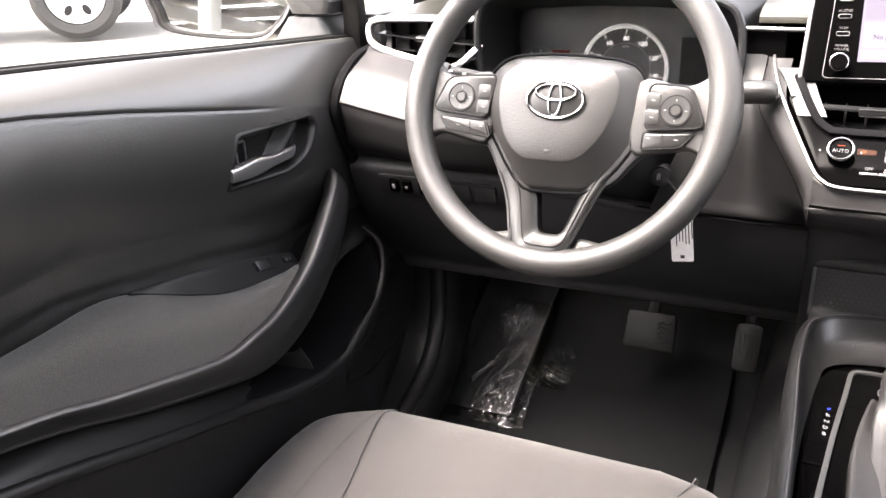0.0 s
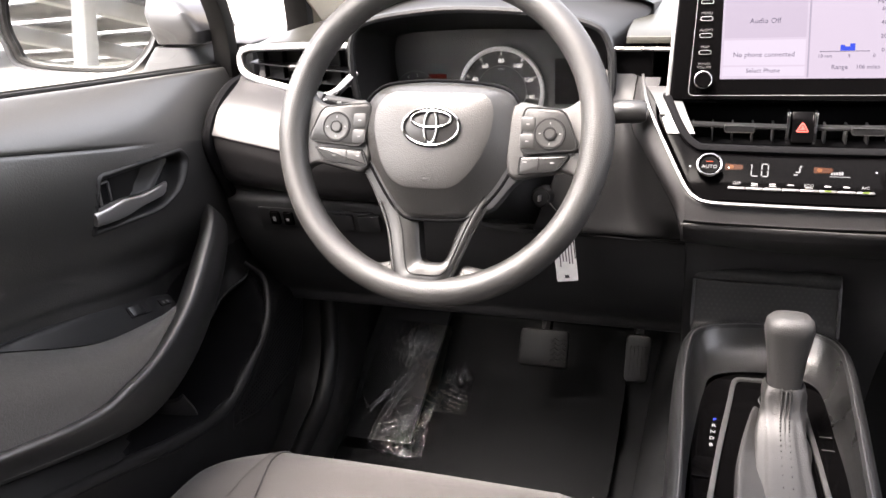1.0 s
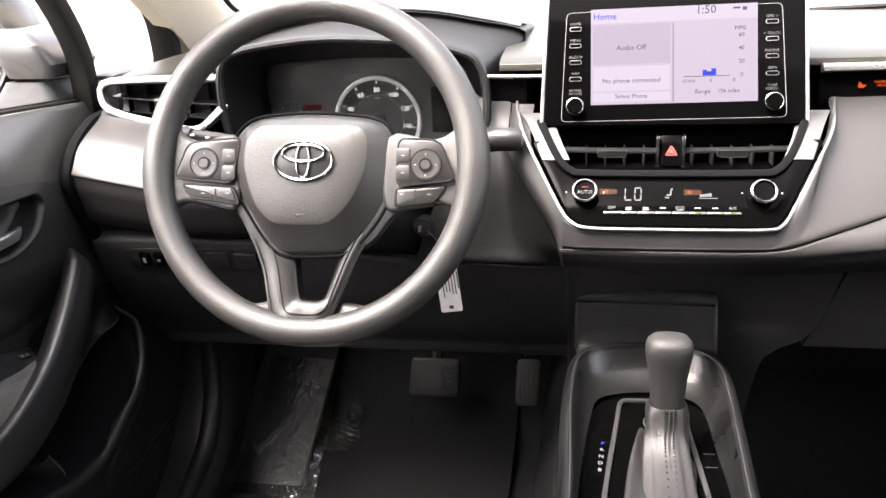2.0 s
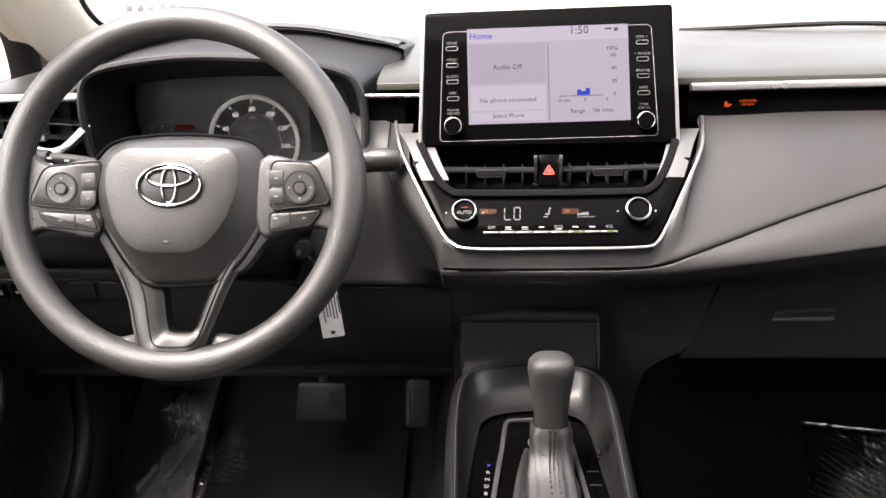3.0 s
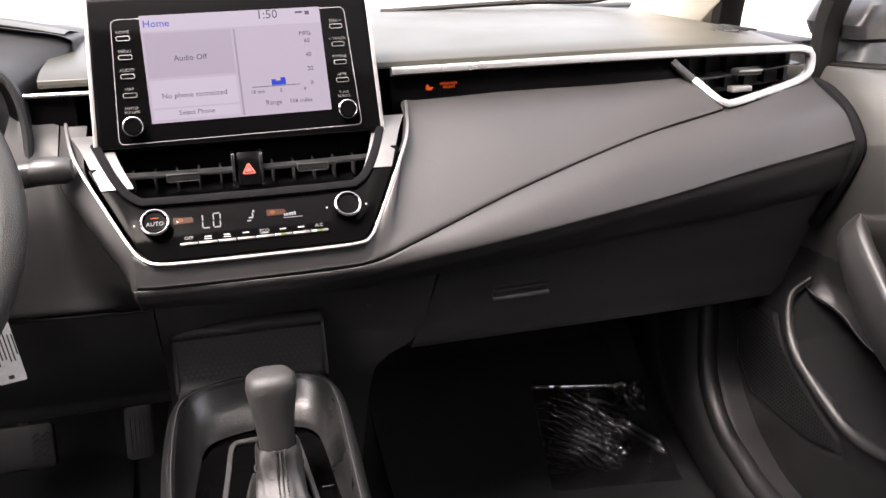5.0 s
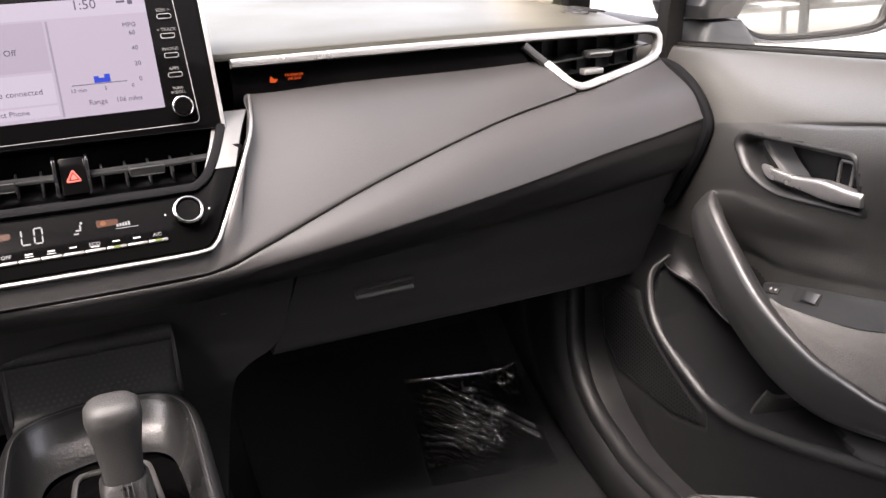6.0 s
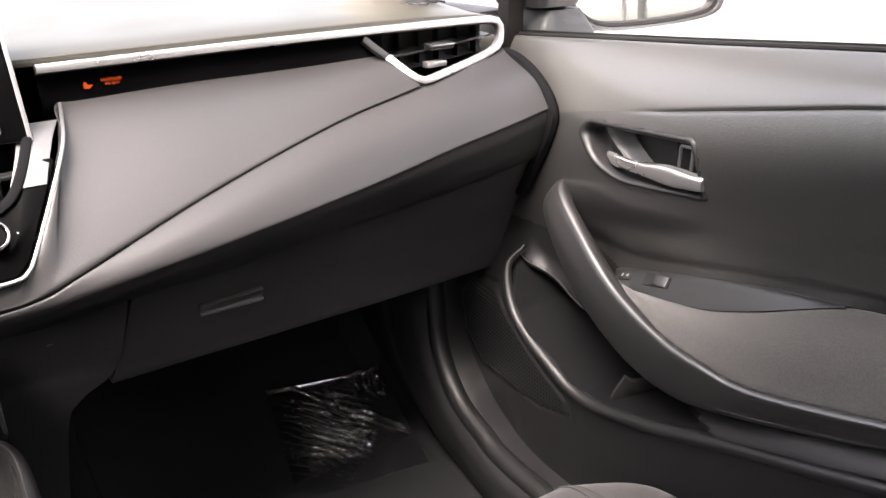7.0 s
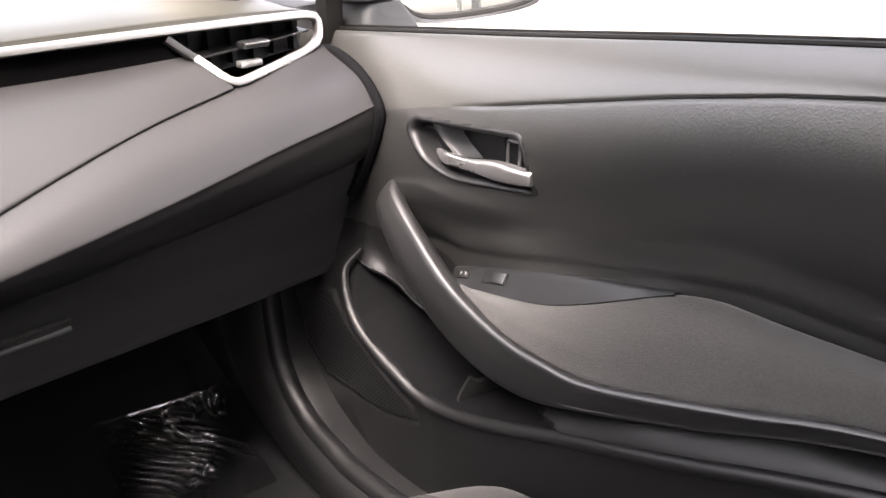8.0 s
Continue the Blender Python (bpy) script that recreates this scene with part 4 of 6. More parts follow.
# knee panel under the column
knee = part("knee_panel", patch([[(x, y, z if x < -0.4 else min(z, 0.750 - (1.045 - y) * 0.2)) for x in (-0.715, -0.5, -0.3, -0.11)] for y, z in ((1.045, 0.776), (1.037, 0.769), (1.036, 0.763), (1.042, 0.746), (1.062, 0.70), (1.11, 0.63), (1.138, 0.597), (1.146, 0.578), (1.2, 0.578))], 4, 5, 0.004), M_KNEE, dash, "dark lower panel at knee height", sharp=60)
part("switch_strip", plate(rounded([(-0.085, -0.018), (0.085, -0.014), (0.085, 0.016), (-0.085, 0.016)], 0.004, 3), 0.004, face_pose(-0.585, 1.0390, 0.745, -16), 0.0015), M_SATIN, knee)
for k, x in enumerate((-0.645, -0.625, -0.60)):
    part("switch", box((0, 0, 0), (0.014, 0.02, 0.008), 0.002, face_pose(x, 1.0345, 0.745, -16)), M_GLOSS, knee)
    part("symbol", box((0, 0, 0.0045), (0.004, 0.007 if k == 0 else 0.0035, 0.0006), 0, face_pose(x, 1.0345, 0.745, -16)), M_GREYPRINT, knee, "small white switch mark")
for x in (-0.545, -0.508):
    part("blank_cover", plate(rounded([(-0.015, -0.012), (0.015, -0.012), (0.015, 0.012), (-0.015, 0.012)], 0.002, 2), 0.006, face_pose(x, 1.0370, 0.745, -16), 0.001), M_SATIN, knee)
part("parting_line", sweep([(-0.30, 1.040, 0.7475), (-0.11, 1.020, 0.7475)], circle(0.0016, 6)), M_BLACK, knee)
for z in (0.7225, 0.7165):
    part("fuse_slot", box((-0.188, 1.0515 + (0.7225 - z) * 0.42, z), (0.026, 0.003, 0.0014), 0.0004), M_DARK, knee, "narrow moulded slot of the fuse cover")
# two small pale dashes on the centre wall
for x in (0.126, 0.137):
    part("pale_dash", box((x, 1.091, 0.693), (0.006, 0.008, 0.0014), 0.0004), M_GREYPRINT, dash, "small pale dash on the centre wall")

# silver line along the panel with the frame of each end vent
prof_line = rounded([(-0.004, -0.0055), (0.005, -0.0055), (0.005, 0.0055), (-0.004, 0.0055)], 0.002, 2)


def end_vent(s):
    vent = part("air_vent", patch([mir(r, s) for r in ([(0.53, 1.125, 0.955), (0.62, 1.13, 0.957), (0.70, 1.13, 0.955)], [(0.535, 1.13, 0.93), (0.62, 1.135, 0.93), (0.70, 1.135, 0.93)], [(0.55, 1.125, 0.905), (0.62, 1.13, 0.91), (0.70, 1.13, 0.918)])], 4, 4), M_BLACK, dash, "dark end air vent")
    loop = catmull(mir([(0.165, 1.095, 0.9625), (0.35, 1.096, 0.9635), (0.55, 1.097, 0.963), (0.67, 1.099, 0.9615)] if s > 0 else [(0.545, 1.097, 0.963), (0.61, 1.098, 0.9625), (0.67, 1.099, 0.9615)], s), 5)
    loop += [np.array(q) for q in mir([(0.690, 1.100, 0.9605), (0.701, 1.100, 0.9575), (0.706, 1.100, 0.951), (0.706, 1.0985, 0.942), (0.703, 1.096, 0.933), (0.695, 1.0925, 0.9265), (0.68, 1.087, 0.9225)], s)]
    loop += catmull(mir([(0.66, 1.082, 0.9185), (0.61, 1.067, 0.912), (0.572, 1.057, 0.907)], s), 4)
    loop += [np.array(q) for q in mir([(0.562, 1.056, 0.9065), (0.554, 1.058, 0.909), (0.548, 1.064, 0.914)], s)]
    loop += [np.array(q) for q in mir([(0.534, 1.086, 0.931)], s)]
    part("silver_frame", sweep(loop, [(a, b) for a, b in prof_line], up=(0, -1, 0.3)), M_SILVER, vent, "bright satin silver strip framing the vent")
    if s > 0:
        part("vent_cheek", sweep([np.array(q) for q in mir([(0.534, 1.0865, 0.932), (0.52, 1.092, 0.944), (0.508, 1.096, 0.955)], s)], rounded([(-0.004, -0.004), (0.004, -0.004), (0.004, 0.004), (-0.004, 0.004)], 0.001, 2), up=(0, -1, 0.3)), M_SPOKE, vent)
    part("slat", patch([mir([(0.548, 1.098, 0.931), (0.62, 1.105, 0.935), (0.70, 1.11, 0.941)], s), mir([(0.55, 1.125, 0.932), (0.62, 1.13, 0.936), (0.70, 1.13, 0.942)], s)], 2, 4, 0.002), M_SATIN, vent)
    for k in range(5):
        x = 0.570 + 0.0285 * k
        zt, zb = 0.957, 0.9135 + 0.0012 * k
        part("vane", box((s * x, 1.126, (zt + zb) / 2), (0.0012, 0.012, zt - zb), 0), M_VENT, vent)
    part("tab", box((s * 0.612, 1.096, 0.9375), (0.034, 0.018, 0.008), 0.002, None), M_SATIN, vent, "small silver edged vent tab")
    part("tab_edge", box((s * 0.612, 1.0865, 0.939), (0.032, 0.002, 0.002), 0.0006), M_SILVER, vent)
    part("shut_wheel", box((s * 0.603, 1.093, 0.917), (0.028, 0.012, 0.007), 0.001), M_SILVER, vent)


for s in (-1, 1):
    end_vent(s)
part("silver_line", sweep(catmull([(-0.142, 1.095, 0.9585), (-0.207, 1.096, 0.959)], 3), circle(0.0025, 8), up=(0, -1, 0.3)), M_SILVER, dash)
# seam along the passenger pad
part("seam", sweep([np.array(q) + np.array((0, -0.0002, 0.0006)) for q in catmull([(x, y + 0.002, z - 0.0015) for x, y, z in SEAM], 6)], circle(0.0010, 6)), M_BLACK, dash)
glow_at = face_pose(0.222, 1.0955, 0.944, 4)
lettering("indicator_text", "PASSENGER\nAIR BAG", 0.0038, glow_at @ Matrix.Translation((0.008, 0, 0.0022)), M_AMBER, dash, "amber lit passenger air bag words")
part("indicator_symbol", plate(rounded([(-0.0045, -0.003), (0.001, -0.0035), (0.0045, 0.0), (0.0, 0.0), (-0.0025, 0.0035), (-0.004, 0.002)], 0.0006, 2), 0.0006, glow_at @ Matrix.Translation((-0.014, -0.001, 0.002))), M_AMBER, dash, "amber lit air bag symbol")
# demister outlet in the top pad
slot = part("demister_outlet", plate(rounded([(0.585, 1.19), (0.645, 1.165), (0.68, 1.25), (0.60, 1.265)], 0.008, 3), 0.003, Matrix.Translation((0, 0, 0.9752))), M_DARK, dash)
for k in range(7):
    part("slat", box((0.605 + 0.011 * k, 1.215 - 0.002 * k, 0.9780), (0.003, 0.07, 0.003), 0.001, None), M_BLACK, slot)

# ---- instrument cluster ----
cluster = thing("instrument_cluster", (-0.366, 1.16, 0.86), "black hooded instrument cluster with silver ringed speedometer", "instrument cluster")
RIM = [(-0.525, 1.075, 0.87), (-0.535, 1.08, 0.93), (-0.533, 1.082, 0.975), (-0.515, 1.084, 0.994), (-0.46, 1.085, 1.004), (-0.39, 1.085, 1.0085), (-0.30, 1.085, 1.003), (-0.235, 1.084, 0.990), (-0.212, 1.082, 0.972), (-0.205, 1.08, 0.93), (-0.21, 1.075, 0.87)]
INNER = [(-0.505, 1.185, 0.87), (-0.515, 1.185, 0.92), (-0.513, 1.185, 0.958), (-0.50, 1.185, 0.968), (-0.45, 1.185, 0.972), (-0.385, 1.185, 0.974), (-0.31, 1.185, 0.972), (-0.26, 1.185, 0.965), (-0.245, 1.185, 0.955), (-0.24, 1.185, 0.92), (-0.245, 1.185, 0.87)]
VISOR = [(-0.56, 1.16, 0.90), (-0.57, 1.18, 0.95), (-0.565, 1.19, 0.985), (-0.53, 1.20, 1.008), (-0.46, 1.205, 1.024), (-0.39, 1.205, 1.032), (-0.30, 1.21, 1.029), (-0.225, 1.22, 1.015), (-0.178, 1.235, 1.003), (-0.172, 1.235, 0.985), (-0.18, 1.20, 0.90)]
part("bezel", patch([RIM, [tuple((np.array(a) + np.array(b)) / 2) for a, b in zip(RIM, INNER)], INNER], 4, 5), M_BLACK, cluster, "dark inner bezel", sharp=60)
part("rim", sweep(catmull(RIM, 5), circle(0.005, 8), up=(0, -1, 0)), M_SATIN, cluster)
lipv = [(x, y - 0.003, z - 0.006) for x, y, z in VISOR]
part("visor_lining", patch([RIM, [tuple((np.array(a) * 0.6 + np.array(b) * 0.4) + np.array((0, 0.02, -0.004))) for a, b in zip(RIM, lipv)], lipv, [(x, y + 0.004, z - 0.001) for x, y, z in VISOR], [(x, y + 0.2, z - 0.012) for x, y, z in VISOR]], 4, 5), M_BLACK, cluster, "black visor lining", sharp=60)
CAP = VISOR[2:9]
part("visor", patch([CAP, [(x, y + 0.004, z + 0.002) for x, y, z in CAP], [(x, y + 0.05, z + 0.001) for x, y, z in CAP], [(x, 1.40, 0.99) for x, y, z in CAP]], 4, 5), M_TOP, cluster, "grey grained visor top", sharp=70)
part("dial_plate", box((-0.38, 1.192, 0.90), (0.30, 0.006, 0.17), 0.001), M_GAUGE, cluster)
part("lens", box((-0.385, 1.165, 0.92), (0.262, 0.003, 0.11), 0.001), M_LENS, cluster).visible_shadow = False
gc = face_pose(-0.3645, 1.187, 0.892, 0)
ring = [(0.0565 * math.cos(a), 0.0565 * math.sin(a)) for a in np.linspace(0, 2 * math.pi, 64, endpoint=False)]
part("speedometer", sweep([gc @ Vector((a, b, 0.004)) for a, b in ring], rounded([(-0.003, -0.003), (0.003, -0.003), (0.003, 0.003), (-0.003, 0.003)], 0.0015, 2), closed=True, up=(0, -1, 0)), M_RING, cluster, "silver speedometer ring")
part("dial_face", lathe([(0.054, 0.0), (0.054, 0.0006), (0.001, 0.0008)], gc, 48), M_DARK, cluster, "dark dial face")
inner_ring = [gc @ Vector((0.6 * a, 0.6 * b, 0.002)) for a, b in ring]
part("scale_ring", sweep(inner_ring, circle(0.0006, 6), closed=True, up=(0, -1, 0)), M_GREYPRINT, cluster)
for k, num in enumerate(("0", "20", "40", "60", "80", "100", "120", "140", "160")):
    a = radians(226 - 34 * k)
    lettering("numeral", num, 0.0085, gc @ Matrix.Translation((0.040 * math.cos(a), 0.040 * math.sin(a), 0.0016)), M_DIAL, cluster)
    for j in range(4):
        b = a - radians(8.5 * j)
        if k == 8 and j:
            break
        part("tick", box((0.0505, 0, 0.001), (0.005 if j == 0 else 0.003, 0.0009, 0.0004), 0, gc @ pose(0, 0, 0, 0, 0, math.degrees(b))), M_DIAL if j == 0 else M_GREYPRINT, cluster)
lettering("unit", "MPH", 0.0045, gc @ Matrix.Translation((0, 0.029, 0.0016)), M_PRINT, cluster)
part("needle", box((0.015, 0, 0.004), (0.036, 0.002, 0.001), 0.0004, gc @ pose(0, 0, 0, 0, 0, 226)), M_PRINT, cluster)
part("needle_cap", lathe([(0.011, 0), (0.011, 0.004), (0.008, 0.006)], gc, 24), M_DARK, cluster)
tc_ = face_pose(-0.487, 1.187, 0.888, 0)
for k, num in enumerate(("3", "4", "5", "6")):
    a = radians(150 - 33 * k)
    lettering("numeral", num, 0.006, tc_ @ Matrix.Translation((0.024 * math.cos(a), 0.024 * math.sin(a), 0.001)), M_PRINT, cluster)
arc = [tc_ @ Vector((0.030 * math.cos(a), 0.030 * math.sin(a), 0.001)) for a in np.linspace(radians(30), radians(170), 24)]
part("scale_arc", sweep(arc, circle(0.0006, 6), up=(0, -1, 0)), M_GREYPRINT, cluster)
part("warning_bar", box((0.032, 0.023, 0.001), (0.026, 0.006, 0.0005), 0, tc_), glow("dim_red", (0.5, 0.06, 0.04), 0.006), cluster, "dim red warning words as a bar")
part("info_screen", box((-0.272, 1.187, 0.905), (0.04, 0.002, 0.06), 0.001), M_GLOSS, cluster)

# ---- steering column ----
column = thing("steering_column", (-0.366, 1.05, 0.80), "black steering column shroud with control stalks", "steering column")
cm = face_pose(-0.366, 1.0, 0.862, 21.7)
shroud = []
for z, w, h, o in ((0.055, 0.052, 0.045, 0.0), (0.04, 0.062, 0.055, 0.0), (-0.02, 0.072, 0.066, -0.004), (-0.12, 0.085, 0.08, -0.01), (-0.16, 0.085, 0.08, -0.012)):
    shroud.append([cm @ Vector((a, b + o, z)) for a, b in rounded([(-w, -h), (w, -h), (w, h * 0.75), (-w, h * 0.75)], 0.03, 4)])
sbm = grid_mesh(shroud, loop=True)
part("shroud", sbm, M_SATIN, column, "black grained column shroud")
for s, tip in ((-1, (-0.556, 0.985, 0.9125)), (1, (-0.171, 1.012, 0.902))):
    base = (-0.366 + s * 0.06, 1.0, 0.885)
    path = catmull([base, tuple(np.array(base) * 0.5 + np.array(tip) * 0.5 + np.array((0, 0.004, 0.002))), tip], 6)
    sc = [0.75 + 0.45 * min(1, k / 7) for k in range(len(path))]
    st = part("stalk", sweep(path, circle(0.009, 12, 0.75, 1.1), scale=sc), M_SATIN, column, "black control stalk")
    part("end_cap", lathe([(0.0105, -0.006), (0.0128, 0.0), (0.0132, 0.012), (0.0128, 0.024), (0.0100, 0.030), (0.004, 0.031)], Matrix.Translation(Vector(tip) - Vector((s * 0.018, 0, 0))) @ pose(0, 0, 0, 0, s * 90, 0), 16), M_SPOKE, st)
stalk_marks = [(-0.545, 0.9135), (-0.528, 0.917), (-0.528, 0.910), (-0.51, 0.914)]
for x, z in stalk_marks:
    part("symbol", box((x, 0.9765, z), (0.0048, 0.001, 0.0022), 0), M_PRINT, column, "white stalk symbol")
ign = face_pose(-0.279, 1.022, 0.795, 10)
part("ignition_ring", lathe([(0.0125, -0.03), (0.0125, -0.002), (0.0112, 0.0), (0.0100, -0.003)], ign, 24), M_BLACK, column, "dark ignition switch surround")
part("key_slot", lathe([(0.0100, -0.003), (0.0100, 0.0), (0.003, 0.001)], ign, 16), M_BLACK, column)
part("key_blade", box((0, 0, 0.008), (0.0025, 0.007, 0.012), 0.0006, ign), M_SILVER, column, "worn silver key in the lock")

tag = thing("key_tag", (-0.242, 0.995, 0.70), "white printed cardboard tag hanging below the ignition", "tag")
tm = pose(-0.243, 0.985, 0.737, 90, -6, 4)
part("card", plate(rounded([(-0.0125, -0.032), (0.0125, -0.032), (0.0125, 0.032), (-0.0125, 0.032)], 0.002, 2), 0.0006, tm), M_PAPER, tag)
for k in range(6):
    part("print_bar", box((-0.006 + 0.0035 * k, 0.004 + 0.003 * (k % 2), 0.0009), (0.0012, 0.034 - 0.006 * (k % 3), 0.0003), 0, tm), M_INK, tag)
part("print_bar", box((0.0, -0.026, 0.0009), (0.005, 0.004, 0.0003), 0, tm), M_INK, tag)
part("string", sweep([(-0.236, 0.986, 0.765), (-0.25, 0.99, 0.785), (-0.266, 0.995, 0.80)], circle(0.0007, 6)), M_SILVERDIM, tag)

# ---- steering wheel ----
wheel = thing("steering_wheel", (-0.366, 0.93, 0.86), "grey three spoke steering wheel with grained rim", "steering wheel")
WM = face_pose(-0.366, 0.905, 0.897, 21.7)
rim_path = [WM @ Vector((0.168 * math.cos(a), 0.168 * math.sin(a), 0)) for a in np.linspace(0, 2 * math.pi, 128, endpoint=False)]
# the rim is thicker where the thumbs rest and over the lower spoke
rim_scale = [1 + 0.10 * math.exp(-((abs((math.degrees(a) + 180) % 360 - 180) - 0) / 14) ** 2) + 0.10 * math.exp(-((abs((math.degrees(a)) % 360 - 180)) / 14) ** 2) for a in np.linspace(0, 2 * math.pi, 128, endpoint=False)]
part("rim", sweep(rim_path, circle(0.0155, 20, 1.0, 1.05), closed=True, up=WM.to_3x3() @ Vector((0, 0, 1)), scale=rim_scale), M_WHEEL, wheel, "grained grey wheel rim", sharp=80)
# carrier behind the spokes
part("carrier", plate(rounded([(-0.16, 0.022), (-0.07, 0.034), (0.08, 0.034), (0.158, 0.022), (0.158, -0.02), (0.09, -0.042), (0.06, -0.085), (-0.06, -0.085), (-0.08, -0.042), (-0.16, -0.02)], 0.02, 4), 0.014, WM @ Matrix.Translation((0, 0, -0.018)), 0.005), M_DARK, wheel)
HUB = rounded([(-0.056, 0.0529), (-0.0179, 0.0562), (0.0196, 0.0555), (0.0565, 0.0520), (0.0749, 0.0460), (0.0832, 0.0345), (0.0862, 0.0176), (0.0868, -0.0058), (0.084, -0.0233), (0.076, -0.0439), (0.0619, -0.0647), (0.0475, -0.0800), (0.0350, -0.0888), (0.0019, -0.0909), (-0.0320, -0.0903), (-0.0440, -0.0798), (-0.0575, -0.0622), (-0.0710, -0.0413), (-0.0846, -0.0203), (-0.0909, 0.001), (-0.0899, 0.0193), (-0.0811, 0.0377), (-0.0699, 0.0481)], 0.012, 4)


def scaled(poly, k, dx=0.0, dy=0.0):
    cx = sum(p[0] for p in poly) / len(poly)
    cy = sum(p[1] for p in poly) / len(poly)
    return [(cx + (p[0] - cx) * k + dx, cy + (p[1] - cy) * k + dy) for p in poly]


def stacked(rings, m):
    """A closed loft through flat outlines at given heights."""
    b = grid_mesh([[m @ Vector((x, y, h)) for x, y in o] for o, h in rings], loop=True)
    b.verts.ensure_lookup_table()
    n = len(rings[-1][0])
    b.faces.new(b.verts[-n:])
    return b


PLATEAU = rounded([(-0.0513, 0.0412), (0.0565, 0.0396), (0.0643, 0.0242), (0.0623, -0.0029), (0.0489, -0.0352), (0.0246, -0.0608), (-0.0359, -0.0603), (-0.0555, -0.0395), (-0.0673, -0.0013), (-0.066, 0.0261)], 0.02, 7)


def polar(poly, n=72):
    """An outline resampled at even angles round a fixed middle, so that rings line up."""
    p = np.array(poly)
    out = []
    for a in np.linspace(0, 2 * math.pi, n, endpoint=False):
        d = np.array((math.cos(a), math.sin(a)))
        best = 0.0
        for i in range(len(p)):
            q, e = p[i - 1] - np.array((0.003, -0.012)), p[i] - p[i - 1]
            den = d[0] * e[1] - d[1] * e[0]
            if abs(den) < 1e-12:
                continue
            t = (q[0] * e[1] - q[1] * e[0]) / den
            k = (q[0] * d[1] - q[1] * d[0]) / den
            if t > 0 and -1e-6 <= k <= 1 + 1e-6:
                best = max(best, t)
        out.append(tuple(d * best + np.array((0.003, -0.012))))
    return out


H, P = polar(HUB), polar(PLATEAU)
mixed = lambda k: [tuple(np.array(a) * (1 - k) + np.array(b) * k) for a, b in zip(H, P)]
cover = stacked([(H, -0.03), (H, -0.010), (mixed(0.04), -0.006), (mixed(0.2), -0.003), (mixed(0.5), 0.0045), (mixed(0.93), 0.0142), (mixed(0.99), 0.0157), (mixed(1.0), 0.0160), (scaled(P, 0.97), 0.0166), (scaled(P, 0.85), 0.0182), (scaled(P, 0.6), 0.0198), (scaled(P, 0.3), 0.0206)], WM)
part("hub_cover", cover, M_HUB, wheel, "grained grey airbag cover", sharp=50)
part("cover_gap", sweep([WM @ Vector((x * 1.016, y * 1.016, -0.0045)) for x, y in H], circle(0.0018, 8), closed=True, up=WM.to_3x3() @ Vector((0, 0, 1))), M_VENT, wheel)
# plain oval badge in place of the maker's sign
em = WM @ Matrix.Translation((-0.001, 0.0035, 0.0201))
oval = lambda rx, ry, n=48: [(rx * math.cos(a), ry * math.sin(a)) for a in np.linspace(0, 2 * math.pi, n, endpoint=False)]
badge = part("badge", plate(oval(0.0315, 0.0206), 0.0012, em, 0.0005), M_SPOKE, wheel, "oval badge with chrome outlines")
zup = WM.to_3x3() @ Vector((0, 0, 1))
part("badge_ring", sweep([em @ Vector((x, y, 0.0015)) for x, y in oval(0.0305, 0.0197)], circle(0.0021, 8), closed=True, up=zup), M_CHROMEDIM, badge)
part("badge_ring", sweep([em @ Vector((x, y, 0.0018)) for x, y in oval(0.0068, 0.0175)], circle(0.0019, 8), closed=True, up=zup), M_CHROMEDIM, badge)
part("badge_ring", sweep([em @ Vector((x, y + 0.0075, 0.0018)) for x, y in oval(0.0215, 0.0085)], circle(0.0019, 8), closed=True, up=zup), M_CHROMEDIM, badge)
part("embossed_bar", box((-0.004, -0.0505, 0.0184), (0.008, 0.003, 0.0006), 0.0002, WM), M_SPOKE, wheel)
# flat bar in a darker colour, which paints the shade of the tilted chamfer
part("embossed_bar", box((-0.003, -0.0745, 0.0092), (0.036, 0.004, 0.0006), 0.0002, WM @ Matrix.Translation((0, 0, -0.0066))), M_FORK, wheel)
# side spokes that flare into the rim
for s in (-1, 1):
    flare = [(s * 0.166, 0.064), (s * 0.154, 0.047), (s * 0.141, 0.0335), (s * 0.122, 0.0285), (s * 0.080, 0.031), (s * 0.078, -0.040), (s * 0.112, -0.0405), (s * 0.134, -0.0365), (s * 0.146, -0.040), (s * 0.155, -0.050), (s * 0.163, -0.066)]
    part("side_spoke", plate(catmull(flare, 4), 0.012, WM @ Matrix.Translation((0, 0, -0.0115)), 0.005, 4), M_WHEEL, wheel, "grained grey side spoke", sharp=60)
# control pads
pads = {-1: dict(pad=[(-0.133, 0.0253), (-0.075, 0.0305), (-0.083, -0.0175), (-0.1485, -0.0116)], row=[(-0.1388, -0.0187), (-0.0845, -0.0221), (-0.078, -0.0375), (-0.1272, -0.0316)], disc=(-0.1145, 0.0035), side=-0.0905, split=-0.102),
        1: dict(pad=[(0.092, 0.0285), (0.1342, 0.0265), (0.1507, -0.0139), (0.091, -0.0198)], row=[(0.0915, -0.0229), (0.1394, -0.0201), (0.1285, -0.0341), (0.091, -0.0392)], disc=(0.1206, 0.0016), side=0.1005, split=0.1104)}
for s, d in pads.items():
    pad = part("control_pad", plate(rounded(d["pad"], 0.009, 4), 0.010, WM @ Matrix.Translation((0, 0, -0.004)), 0.002), M_SPOKE, wheel, "satin grey control pad")
    # dark outline round the control pad
    part("dark_edge", sweep([WM @ Vector((x, y, 0.0055)) for x, y in rounded(d["pad"], 0.009, 4)], circle(0.0010, 6), closed=True, up=zup), M_BLACK, pad)
    x, y = d["disc"]
